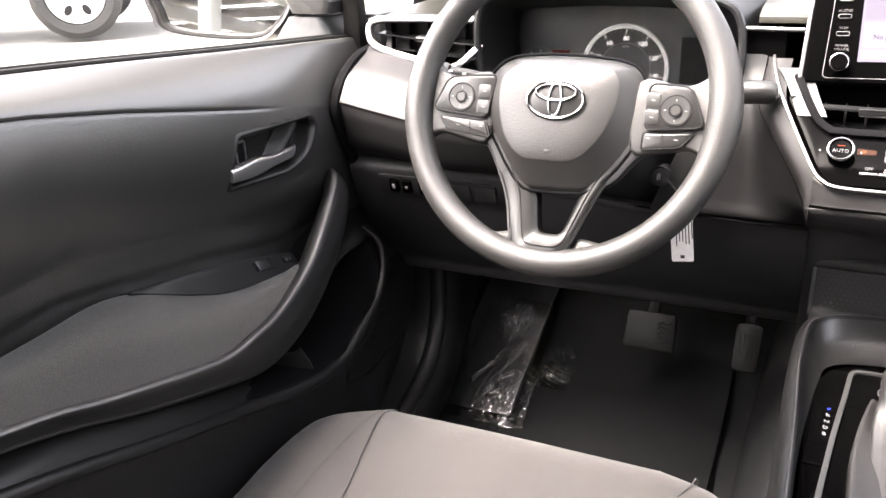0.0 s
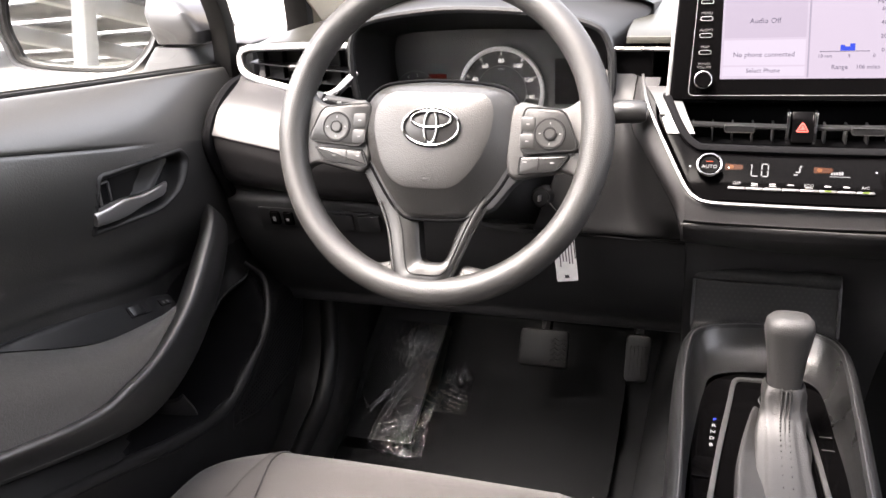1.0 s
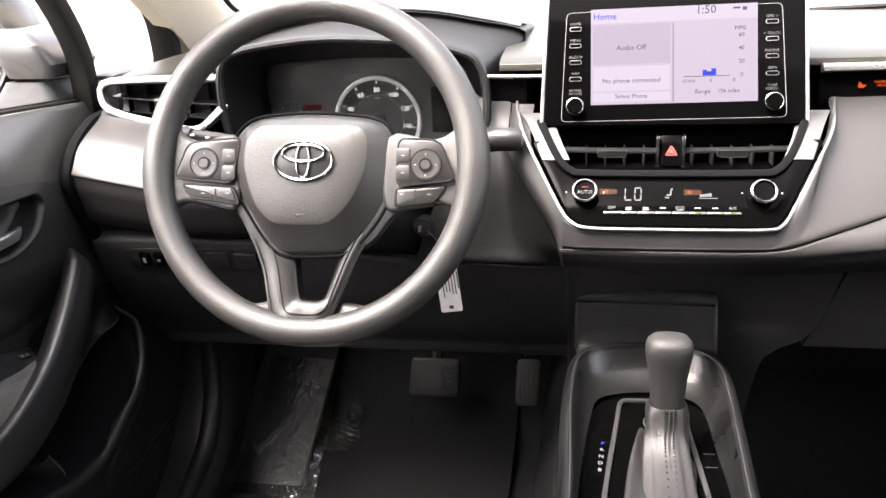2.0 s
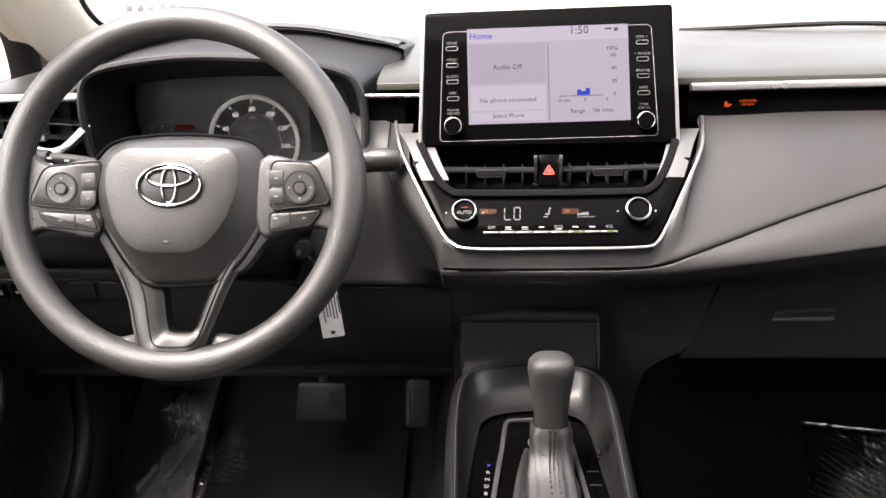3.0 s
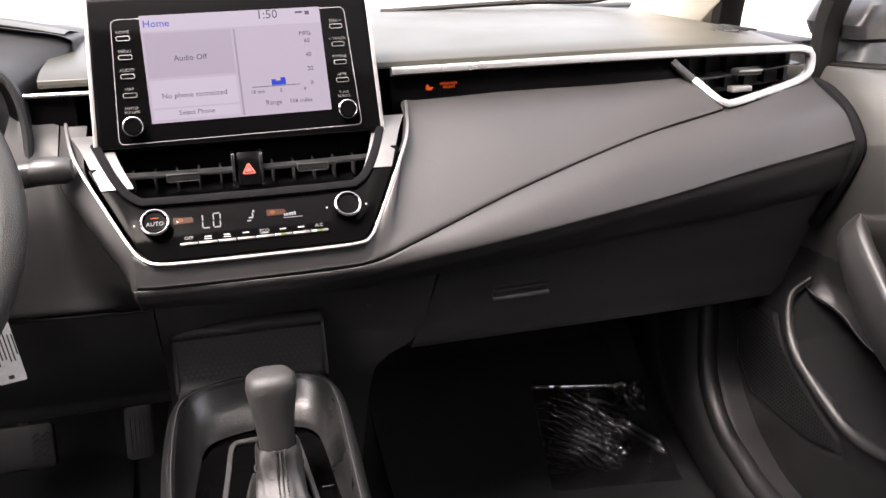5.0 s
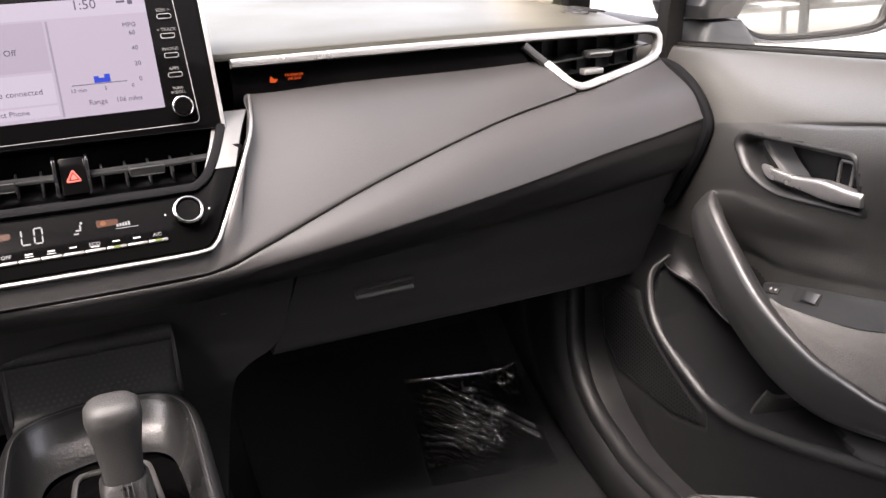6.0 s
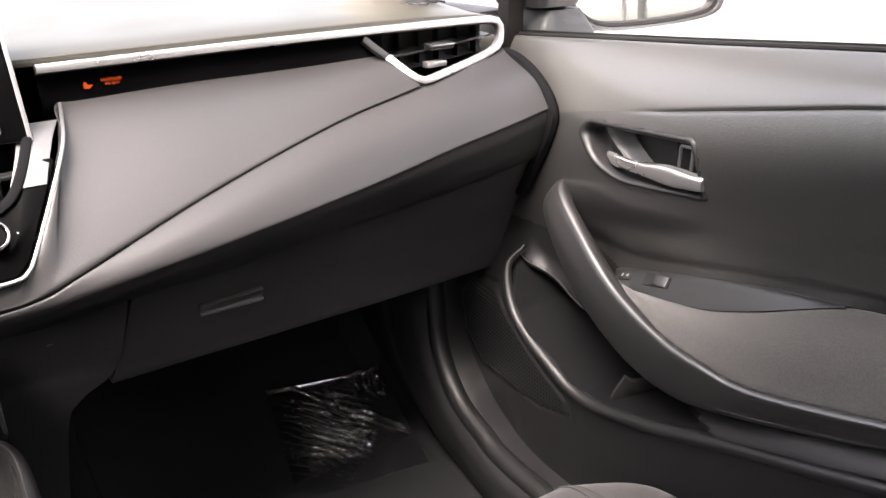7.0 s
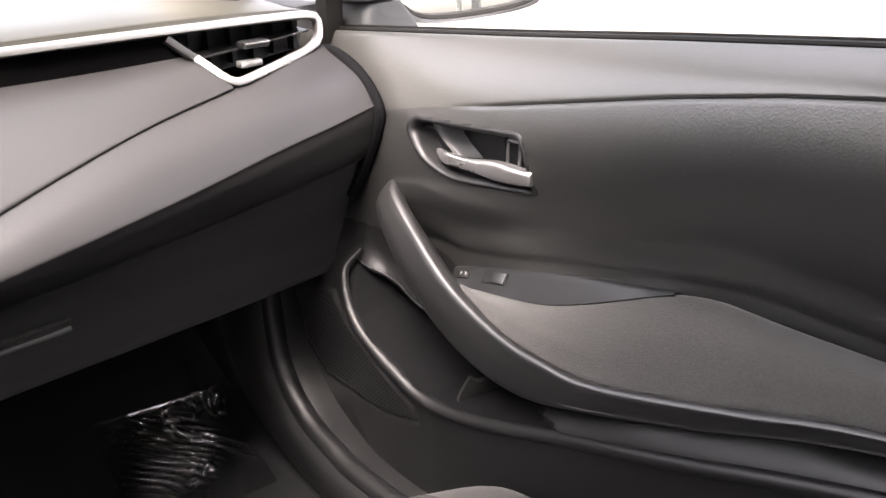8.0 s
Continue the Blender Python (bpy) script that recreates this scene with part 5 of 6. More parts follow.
    part("ring_button", lathe([(0.0148, 0.005), (0.0148, 0.0066), (0.0140, 0.0072), (0.006, 0.0066)], WM @ Matrix.Translation((x, y, 0)), 32), M_BUTTON, pad)
    part("ring_groove", sweep([WM @ Vector((x + 0.0155 * math.cos(a), y + 0.0155 * math.sin(a), 0.0065)) for a in np.linspace(0, 2 * math.pi, 40, endpoint=False)], circle(0.0009, 6), closed=True, up=zup), M_BLACK, pad)
    part("centre_button", lathe([(0.0058, 0.006), (0.0058, 0.0078), (0.0048, 0.0086)], WM @ Matrix.Translation((x, y, 0)), 20), M_BUTTON, pad)
    part("ring_groove", sweep([WM @ Vector((x + 0.0061 * math.cos(a), y + 0.0061 * math.sin(a), 0.0085)) for a in np.linspace(0, 2 * math.pi, 24, endpoint=False)], circle(0.0006, 6), closed=True, up=zup), M_BLACK, pad)
    for a in range(4):
        part("symbol", box((0.0105, 0, 0.0072), (0.0022, 0.0012, 0.0003), 0, WM @ Matrix.Translation((x, y, 0)) @ pose(0, 0, 0, 0, 0, 90 * a)), M_GREYPRINT, pad)
    for dy in (0.009, -0.0085):
        part("side_button", plate(rounded([(-0.0075, -0.0075), (0.0075, -0.0075), (0.0075, 0.0075), (-0.0075, 0.0075)], 0.003, 3), 0.0016, WM @ Matrix.Translation((d["side"] - s * 0.003, dy + 0.002, 0.005)), 0.0006), M_BUTTON, pad)
        part("symbol", box((d["side"] - s * 0.003, dy + 0.002, 0.0067), (0.0035, 0.0012, 0.0003), 0, WM), M_GREYPRINT, pad)
    row = part("button_bar", plate(rounded(d["row"], 0.003, 3), 0.008, WM @ Matrix.Translation((0, 0, -0.004)), 0.0015), M_BUTTON, wheel, "row of grey buttons")
    part("row_frame", sweep([WM @ Vector((x, y, 0.002)) for x, y in rounded(scaled(d["row"], 1.05), 0.003, 3)], circle(0.0014, 6), closed=True, up=zup), M_BLACK, row)
    part("row_split", box((d["split"], -0.0285, 0.0042), (0.0012, 0.013, 0.0008), 0, WM), M_BLACK, row)
    for k in (-1, 1):
        part("symbol", box((d["split"] + k * 0.014, -0.0275, 0.0044), (0.004, 0.0013, 0.0003), 0, WM), M_GREYPRINT, row)
# lower spoke: one forked piece
outer = [(-0.0945, -0.006), (-0.0832, -0.0355), (-0.0669, -0.0641), (-0.0497, -0.0996), (-0.0400, -0.134), (-0.0343, -0.1531), (-0.0255, -0.1605), (-0.006, -0.1618), (0.0140, -0.1605), (0.0232, -0.1535), (0.0300, -0.138), (0.0506, -0.0853), (0.0675, -0.0603), (0.0858, -0.0321), (0.0960, -0.004)]
inner = [(-0.080, 0.0), (-0.066, -0.0225), (-0.043, -0.049), (-0.0205, -0.086), (-0.0125, -0.120), (-0.0090, -0.1325), (-0.0045, -0.1362), (0.0035, -0.1368), (0.0125, -0.1362), (0.0175, -0.1325), (0.0205, -0.124), (0.0335, -0.083), (0.053, -0.045), (0.070, -0.0205), (0.082, 0.002)]
lift = [-0.006, -0.006, -0.006, -0.003, 0.003, 0.006, 0.008, 0.008, 0.008, 0.006, 0.003, -0.003, -0.006, -0.006, -0.006]
level = lambda k, h: [WM @ Vector((a[0] * (1 - k) + b[0] * k, a[1] * (1 - k) + b[1] * k, z + h)) for a, b, z in zip(outer, inner, lift)]
part("lower_spoke", patch([level(0.0, -0.012), level(0.0, -0.002), level(0.05, 0.0005), level(0.35, 0.001), level(0.75, -0.002), level(0.97, -0.006), level(1.0, -0.009), level(1.02, -0.022)], 4, 6), M_FORK, wheel, "dark satin forked lower spoke", sharp=50)
# dark outline of the forked spoke
part("dark_edge", sweep([WM @ Vector((a[0] * 1.01, a[1] * 1.005, z + 0.0)) for a, z in zip(catmull(outer, 6), catmull([(z, 0) for z in lift], 6)) for z in (z[0],)], circle(0.0006, 6), up=zup), M_FORK, wheel)
part("groove", sweep([WM @ Vector((a[0] * 1.035, a[1] * 1.012, z - 0.002)) for a, z in zip(catmull(outer, 6), catmull([(z, 0) for z in lift], 6)) for z in (z[0],)], circle(0.0016, 6), up=zup), M_BLACK, wheel)
part("groove", sweep([q + zup * 0.0008 for q in [Vector(tuple(v)) for v in catmull(level(0.45, 0.0005)[2:-2], 6)]], circle(0.0008, 6), up=zup), M_BLACK, wheel)

# rim flesh that runs up beside the foot of the lower spoke
for web in ([(-0.112, -0.118), (-0.086, -0.1345), (-0.063, -0.1420), (-0.048, -0.1390), (-0.0400, -0.1370), (-0.0330, -0.160), (-0.060, -0.166), (-0.100, -0.140)], [(0.0270, -0.150), (0.0345, -0.1375), (0.0440, -0.1385), (0.064, -0.1420), (0.086, -0.1345), (0.110, -0.120), (0.100, -0.140), (0.055, -0.168), (0.028, -0.166)]):
    part("rim_web", plate(rounded(web, 0.008, 4), 0.016, WM @ Matrix.Translation((0, 0, -0.016)), 0.010, 5), M_WHEEL, wheel, sharp=80)

# ---- centre stack: display, vents, climate panel ----
display = thing("touchscreen_display", (0.002, 1.06, 0.905), "black framed upright touchscreen showing a home page", "display")
DM = face_pose(0.002, 1.032, 0.9125, 21) @ pose(0, 0, 0, 0, 0, 0.8)
out = [(-0.1400, -0.001), (0.1385, -0.001), (0.1385, 0.1505), (-0.1335, 0.1500)]
part("housing", plate(rounded(out, 0.006, 3), 0.03, DM @ Matrix.Translation((0, 0, -0.030)), 0.003), M_GLOSS, display, "glossy black housing")
for s in (-1, 1):
    e = [(s * 0.1400 - 0.0010, -0.001), (s * 0.1365 + 0.0025, 0.1505)]
    # silver strips paint the white reflection on the black housing's sides
    part("side_reflection", sweep([DM @ Vector((x, y, -0.012)) for x, y in e], rounded([(-0.002, -0.012), (0.002, -0.012), (0.002, 0.012), (-0.002, 0.012)], 0.001, 2), up=DM.to_3x3() @ Vector((0, 0, 1))), M_SILVER, display, "silver strip that paints the reflection on the housing side")
dup = DM.to_3x3() @ Vector((0, 0, 1))
fr = rounded([(-0.119, 0.006), (0.118, 0.006), (0.114, 0.128), (-0.113, 0.127)], 0.006, 4)
part("inner_line", sweep([DM @ Vector((x, y, 0.0003)) for x, y in fr], circle(0.0004, 6), closed=True, up=dup), M_PALEEDGE, display)


def scr(px_, py_):
    return (px_ - 971.5) / 287 * 0.1755 + 0.001, (222 - py_) / 170 * 0.1045 + 0.0225


def scr_box(x0, y0, x1, y1, h, mat_, parent, name, label=""):
    (a, b), (c, d) = scr(x0, y1), scr(x1, y0)
    return part(name, box(((a + c) / 2, (b + d) / 2, h), (c - a, d - b, 0.0004), 0, DM), mat_, parent, label)


screen = scr_box(828, 48, 1115, 220, 0.0006, M_SCREEN, display, "screen", "lit pale lavender screen")
scr_box(828, 48, 1115, 74, 0.0009, M_SCREENB, screen, "title_bar")
scr_box(832, 77, 967, 148, 0.0009, M_SCREEND, screen, "tile")
scr_box(832, 152, 967, 196, 0.0009, M_SCREENB, screen, "tile")
scr_box(832, 199, 967, 215, 0.0009, M_SCREENB, screen, "tile")
scr_box(970.5, 77, 973.5, 218, 0.0009, M_SCREENLINE, screen, "divider")


def scr_text(words, x, y, size, mat_=M_LCDTEXT, align="CENTER"):
    a, b = scr(x, y)
    lettering("screen_text", words, size, DM @ Matrix.Translation((a, b, 0.0013)), mat_, screen, "", align)


scr_text("Home", 832, 62, 0.010, M_LCDBLUE, "LEFT")
scr_text("1:50", 1028, 57, 0.0125)
scr_text("Audio Off", 899, 119, 0.0078)
scr_text("No phone connected", 899, 178, 0.0072)
scr_text("Select Phone", 899, 206, 0.0066)
scr_text("MPG", 1086, 91, 0.006)
for k, num in enumerate(("60", "40", "20", "0")):
    scr_text(num, 1088, 103 + 23.3 * k, 0.006)
scr_text("10 min", 998, 182, 0.005)
scr_text("5", 1036, 182, 0.005)
scr_text("0", 1075, 182, 0.005)
scr_text("Range", 1022, 201, 0.0066)
scr_text("106 miles", 1066, 201, 0.006)
scr_box(990, 173.5, 1068, 174.5, 0.0012, M_LCDTEXT, screen, "axis")
for x0, x1, top in ((1022, 1029, 163), (1029, 1037, 166), (1037, 1045, 161)):
    scr_box(x0, top, x1, 173, 0.0013, M_LCDBLUE, screen, "bar")
scr_box(1074, 54, 1086, 57, 0.0013, M_LCDTEXT, screen, "status_mark")
scr_box(1090, 54, 1097, 60, 0.0013, M_LCDTEXT, screen, "status_mark")
for s, names in ((-1, ("HOME", "MENU", "AUDIO", "MAP", "POWER\nVOLUME")), (1, ("SEEK >", "< TRACK", "PHONE", "APPS", "TUNE\nSCROLL"))):
    for k, word in enumerate(names):
        y = 0.1085 - 0.0185 * k
        x = s * (0.1005 if k < 4 else 0.104)
        x = s * (0.1035)
        if k < 4:
            part("key", plate(rounded([(-0.0062, -0.002), (0.0062, -0.002), (0.0062, 0.002), (-0.0062, 0.002)], 0.0018, 3), 0.003, DM @ Matrix.Translation((x, y, -0.001)), 0.0008), M_GLOSS, display)
            part("key_edge", sweep([DM @ Vector((x + a, y + b, 0.0012)) for a, b in rounded([(-0.0062, -0.002), (0.0062, -0.002), (0.0062, 0.002), (-0.0062, 0.002)], 0.0018, 3)], circle(0.0005, 6), closed=True, up=dup), M_SILVER, display)
            lettering("key_text", word, 0.0044, DM @ Matrix.Translation((x, y + 0.0060, 0.0004)), M_KEYPRINT, display)
        else:
            lettering("key_text", word, 0.0038, DM @ Matrix.Translation((x, 0.0385, 0.0004)), M_KEYPRINT, display)
    km = DM @ Matrix.Translation((s * 0.104, 0.0215, 0))
    knob = part("knob", lathe([(0.0088, -0.002), (0.0088, 0.009), (0.0075, 0.0108), (0.003, 0.0105)], km, 32), M_GLOSS, display, "black knob with a chrome ring")
    part("knob_ring", sweep([km @ Vector((0.0088 * math.cos(a), 0.0088 * math.sin(a), 0.0085)) for a in np.linspace(0, 2 * math.pi, 40, endpoint=False)], circle(0.0011, 8), closed=True, up=dup), M_CHROMEDIM, knob)

stack = thing("centre_stack", (0, 1.0, 0.79), "glossy black centre stack with air vents and climate controls", "centre stack")
CM = face_pose(0, 0.975, 0.855, 41.4)
cup_ = CM.to_3x3() @ Vector((0, 0, 1))
# silver U round the panel
U3 = [(-0.171, 1.094, 0.929), (-0.168, 1.072, 0.922), (-0.158, 1.025, 0.905), (-0.135, 0.99, 0.868), (-0.113, 0.96, 0.835), (-0.102, 0.950, 0.826), (-0.088, 0.9445, 0.8225), (-0.05, 0.9435, 0.8215), (0.05, 0.9435, 0.8215), (0.096, 0.9445, 0.8225), (0.108, 0.950, 0.826), (0.117, 0.96, 0.835), (0.140, 0.99, 0.868), (0.164, 1.025, 0.905), (0.176, 1.072, 0.922), (0.180, 1.094, 0.929)]
part("silver_surround", sweep(catmull(U3, 5), rounded([(-0.0016, -0.003), (0.0014, -0.003), (0.0014, 0.0018), (-0.0016, 0.0018)], 0.0007, 2), up=cup_), M_SILVERMID, stack, "satin silver U shaped trim")
panel = part("climate_panel", plate(rounded([(-0.148, 0.060), (-0.108, -0.026), (-0.094, -0.0405), (0.100, -0.0405), (0.112, -0.026), (0.1545, 0.060), (0.132, 0.060), (0.118, 0.028), (0.105, 0.0215), (-0.105, 0.0215), (-0.118, 0.028), (-0.134, 0.060)], 0.006, 3), 0.010, CM @ Matrix.Translation((0, 0, -0.010)), 0.001), M_GLOSS, stack, "glossy black climate panel")
# flat pale grey pieces on both sides above the climate panel
for s in (-1, 1):
    wing = [[(0.1415, 0.0355, 0.0012), (0.127, 0.0355, 0.0014), (0.1125, 0.0355, 0.0012)], [(0.151, 0.062, -0.001), (0.137, 0.062, 0.0), (0.123, 0.062, -0.001)], [(0.160, 0.086, -0.009), (0.146, 0.087, -0.009), (0.131, 0.088, -0.009)], [(0.170, 0.108, -0.022), (0.155, 0.108, -0.022), (0.138, 0.108, -0.022)]]
    part("pale_wing", patch([[CM @ Vector((s * a + (0.006 if s < 0 else 0.0), b, c)) for a, b, c in r] for r in wing], 4, 4, 0.002), M_SILVERDIM, stack, "flat pale grey wing piece")
# vent box
well = [[(-0.138, 1.03, 0.914), (0.138, 1.03, 0.914)], [(-0.138, 1.085, 0.905), (0.138, 1.085, 0.905)], [(-0.112, 1.075, 0.862), (0.112, 1.075, 0.862)], [(-0.105, 0.998, 0.866), (0.105, 0.998, 0.866)]]
part("vent_box", grid_mesh([[tuple(np.array(r[0]) * (1 - k) + np.array(r[1]) * k) for k in np.linspace(0, 1, 9)] for r in well]), M_VENT, stack, "dark vent recess", sharp=20)
under = catmull([(-0.140, 1.040, 0.916), (-0.128, 1.013, 0.897), (-0.115, 0.996, 0.879), (-0.103, 0.989, 0.871), (-0.09, 0.987, 0.8695), (0, 0.986, 0.869), (0.09, 0.987, 0.8695), (0.103, 0.989, 0.871), (0.115, 0.996, 0.879), (0.128, 1.013, 0.897), (0.140, 1.040, 0.916)], 5)
part("vent_rim", sweep(under, rounded([(-0.0042, -0.004), (0.0042, -0.004), (0.0042, 0.004), (-0.0042, 0.004)], 0.002, 2), up=cup_), M_VENT, stack, "satin dark lower vent rim")
for s in (-1, 1):
    bar = [(s * 0.014, 1.022, 0.8865), (s * 0.07, 1.022, 0.887), (s * 0.124, 1.024, 0.888)]
    part("slat", sweep(bar, rounded([(-0.008, -0.0016), (0.008, -0.0016), (0.008, 0.0016), (-0.008, 0.0016)], 0.001, 2)), M_SATIN, stack)
    for k in range(5):
        x = s * (0.026 + 0.021 * k)
        part("vane", box((x, 1.044, 0.8765), (0.0020, 0.02, 0.020), 0.0005), M_DARK, stack)
    part("tab", box((s * 0.0625 + 0.001, 1.013, 0.8865), (0.031, 0.014, 0.008), 0.002), M_SATIN, stack, "dark vent tab")
    part("tab_edge", sweep([(s * 0.0625 + 0.001 + a, 1.0058, 0.8865 + b) for a, b in rounded([(-0.015, -0.0035), (0.015, -0.0035), (0.015, 0.0035), (-0.015, 0.0035)], 0.002, 2)], circle(0.0005, 6), closed=True, up=(0, -1, 0)), M_SPOKE, stack)
    part("hazard_cheek", box((s * 0.0135, 1.018, 0.888), (0.0035, 0.016, 0.034), 0.001, None), M_CHROME, stack, "chrome cheek of the hazard button")
hz = face_pose(0.001, 1.014, 0.886, 25)
haz = part("hazard_button", box((0, 0.002, -0.004), (0.022, 0.034, 0.012), 0.002, hz), M_GLOSS, stack, "black hazard button with red triangle")
tri = [(0, 0.0058), (-0.0058, -0.0042), (0.0058, -0.0042)]
part("triangle", sweep([hz @ Vector((x, y + 0.001, 0.0024)) for x, y in rounded(tri, 0.001, 2)], circle(0.0008, 6), closed=True, up=(0, -1, 0.4)), M_RED, haz)
part("triangle", plate([(a * 0.55, b * 0.55 + 0.001) for a, b in tri], 0.0004, hz @ Matrix.Translation((0, 0, 0.0022))), M_RED, haz)
# dials
for s in (-1, 1):
    km = CM @ Matrix.Translation((s * 0.0895, -0.006, 0))
    dial = part("dial", lathe([(0.0122, -0.002), (0.0122, 0.012), (0.0105, 0.0132), (0.0095, 0.0115), (0.002, 0.011)], km, 40), M_GLOSS, stack, "black climate dial with a chrome ring")
    part("dial_ring", sweep([km @ Vector((0.0118 * math.cos(a), 0.0118 * math.sin(a), 0.0115)) for a in np.linspace(0, 2 * math.pi, 48, endpoint=False)], circle(0.0016, 8), closed=True, up=cup_), M_CHROMEDIM, dial)
    for a in (-1, 1):
        part("mark", box((a * 0.0195, 0.003, 0.0004), (0.0016, 0.0016, 0.0004), 0, km), M_GREYPRINT, dial)
lettering("dial_text", "AUTO", 0.0056, CM @ Matrix.Translation((-0.0895, -0.008, 0.0115)), M_WHITE, stack)
part("dial_lamp", box((-0.0895, -0.002, 0.0113), (0.007, 0.001, 0.0004), 0, CM), M_AMBER, stack)
part("amber_lamp", plate(rounded([(-0.009, -0.0036), (0.009, -0.0026), (0.009, 0.0026), (-0.009, 0.0036)], 0.0016, 4), 0.0003, CM @ Matrix.Translation((-0.065, -0.002, 0.0001))), M_AMBERDIM, stack, "soft amber lamp behind the panel")
part("amber_lamp", plate(rounded([(-0.009, -0.0036), (0.009, -0.0026), (0.009, 0.0026), (-0.009, 0.0036)], 0.0016, 4), 0.0003, CM @ Matrix.Translation((0.021, -0.0025, 0.0001))), M_AMBERDIM, stack, "soft amber lamp behind the panel")
for x, y in ((-0.0675, -0.002), (0.0175, -0.0025)):
    part("amber_spot", plate(oval(0.0026, 0.0022, 16), 0.0003, CM @ Matrix.Translation((x, y, 0.0005))), M_AMBERHOT, stack)
# seven-segment letters L and O
seg = lambda x, y, w, h: part("segment", box((x - 0.001, y - 0.0028, 0.0006), (w, h, 0.0004), 0, CM), M_LCDGLYPH, stack)
for x, y, w, h in ((-0.0465, 0.0015, 0.0012, 0.0055), (-0.0468, -0.0055, 0.0012, 0.0055), (-0.0435, -0.009, 0.006, 0.0012), (-0.0365, 0.0015, 0.0012, 0.0055), (-0.0368, -0.0055, 0.0012, 0.0055), (-0.0335, 0.005, 0.0055, 0.0012), (-0.0335, -0.009, 0.0055, 0.0012), (-0.0303, 0.0015, 0.0012, 0.0055), (-0.0306, -0.0055, 0.0012, 0.0055)):
    seg(x, y, w, h)
for k in range(5):
    seg(0.030 + 0.0024 * k, -0.0035 + 0.0002 * k, 0.0018, 0.0022 + 0.0004 * k)
seg(0.0375, -0.0065, 0.019, 0.0005)
for dx, dy, w, h in ((0, 0, 0.0045, 0.0014), (0.0018, 0.003, 0.0014, 0.004), (-0.002, -0.003, 0.004, 0.0012), (0.003, 0.0065, 0.002, 0.002)):
    seg(-0.002 + dx, -0.003 + dy, w, h)
words = ("OFF", "", "", "", "ECO", "", "", "A/C")
for k in range(8):
    x = -0.0615 + 0.01735 * k
    part("key", plate(rounded([(-0.0083, -0.0014), (0.0083, -0.0014), (0.0083, 0.0014), (-0.0083, 0.0014)], 0.0008, 2), 0.003, CM @ Matrix.Translation((x, -0.0268, -0.0005)), 0.0006), M_SILVERDIM, stack)
    if k in (5, 7):
        part("key_lamp", box((x, -0.0266, 0.0027), (0.006, 0.0014, 0.0004), 0, CM), M_GREEN, stack, "lit green key lamp")
    if words[k]:
        lettering("key_text", words[k], 0.0046, CM @ Matrix.Translation((x, -0.0205, 0.0004)), M_WHITE, stack)
    else:
        part("symbol", box((x, -0.0205, 0.0004), (0.006, 0.0013, 0.0003), 0, CM), M_GREYPRINT, stack, "small key symbol")
    if k in (1, 2, 4):
        part("symbol", box((x, -0.0228, 0.0004), (0.007, 0.0007, 0.0003), 0, CM), M_GREYPRINT, stack)

# ---- centre console ----
console = thing("centre_console", (-0.015, 0.9, 0.3), "black plastic centre console with phone tray", "console")
CR = [(-0.096, 0.55, 0.640), (-0.098, 0.777, 0.640), (-0.101, 0.896, 0.640), (-0.099, 0.975, 0.640), (-0.093, 1.012, 0.641), (-0.077, 1.032, 0.642), (-0.048, 1.041, 0.643), (-0.015, 1.044, 0.644), (0.018, 1.041, 0.643), (0.045, 1.033, 0.642), (0.061, 1.014, 0.641), (0.067, 0.978, 0.640), (0.065, 0.896, 0.640), (0.060, 0.777, 0.640), (0.050, 0.55, 0.640)]
ctr = np.array((-0.015, 0.86, 0.64))


def off(pts, k, dz, dy=0.0):
    out_ = []
    for p in pts:
        d = np.array((p[0] - ctr[0], 0, 0)) if p[1] < 0.96 else np.array((p[0] - ctr[0], p[1] - 0.95, 0))
        d = d / (np.linalg.norm(d) + 1e-9)
        out_.append((p[0] + d[0] * k, p[1] + d[1] * k + dy, p[2] + dz))
    return out_


body = patch([off(CR, 0.02, -0.38), off(CR, 0.015, -0.2), off(CR, 0.0125, -0.06), off(CR, 0.0105, -0.014), off(CR, 0.0075, -0.003), off(CR, 0.003, 0.001), CR, off(CR, -0.003, -0.004)], 4, 6)
part("body", body, M_SATIN, console, "satin black console body", sharp=70)
# a paler thread along the rim paints its highlight
part("rim_highlight", sweep(catmull(CR, 6), circle(0.0010, 6)), M_GLOVE, console)
def sunk(pts, k, dz):
    """The console rim drawn in towards the gate plate, more at the front than at the sides."""
    return [(ctr[0] + (p[0] - ctr[0]) * (1 - 0.24 * k * min(1, max(0.35, (p[1] - 0.74) / 0.2))), p[1] - 0.042 * k * max(0, (p[1] - 0.88) / 0.165), p[2] + dz) for p in pts]


part("bowl", patch([sunk(CR, 0.02, -0.001), sunk(CR, 0.12, -0.010), sunk(CR, 0.4, -0.027), sunk(CR, 0.75, -0.038), sunk(CR, 1.0, -0.0425)], 5, 6), M_BOWL, console, "satin dark grey shifter surround", sharp=70)
PL = rounded([(-0.088, 0.55), (-0.088, 0.93), (-0.068, 0.985), (-0.04, 1.004), (0.012, 1.004), (0.04, 0.985), (0.058, 0.93), (0.056, 0.55)], 0.02, 4)
part("gate_plate", plate(PL, 0.004, Matrix.Translation((0, 0, 0.5935)), 0.001), M_GLOSS, console, "glossy black gate plate")
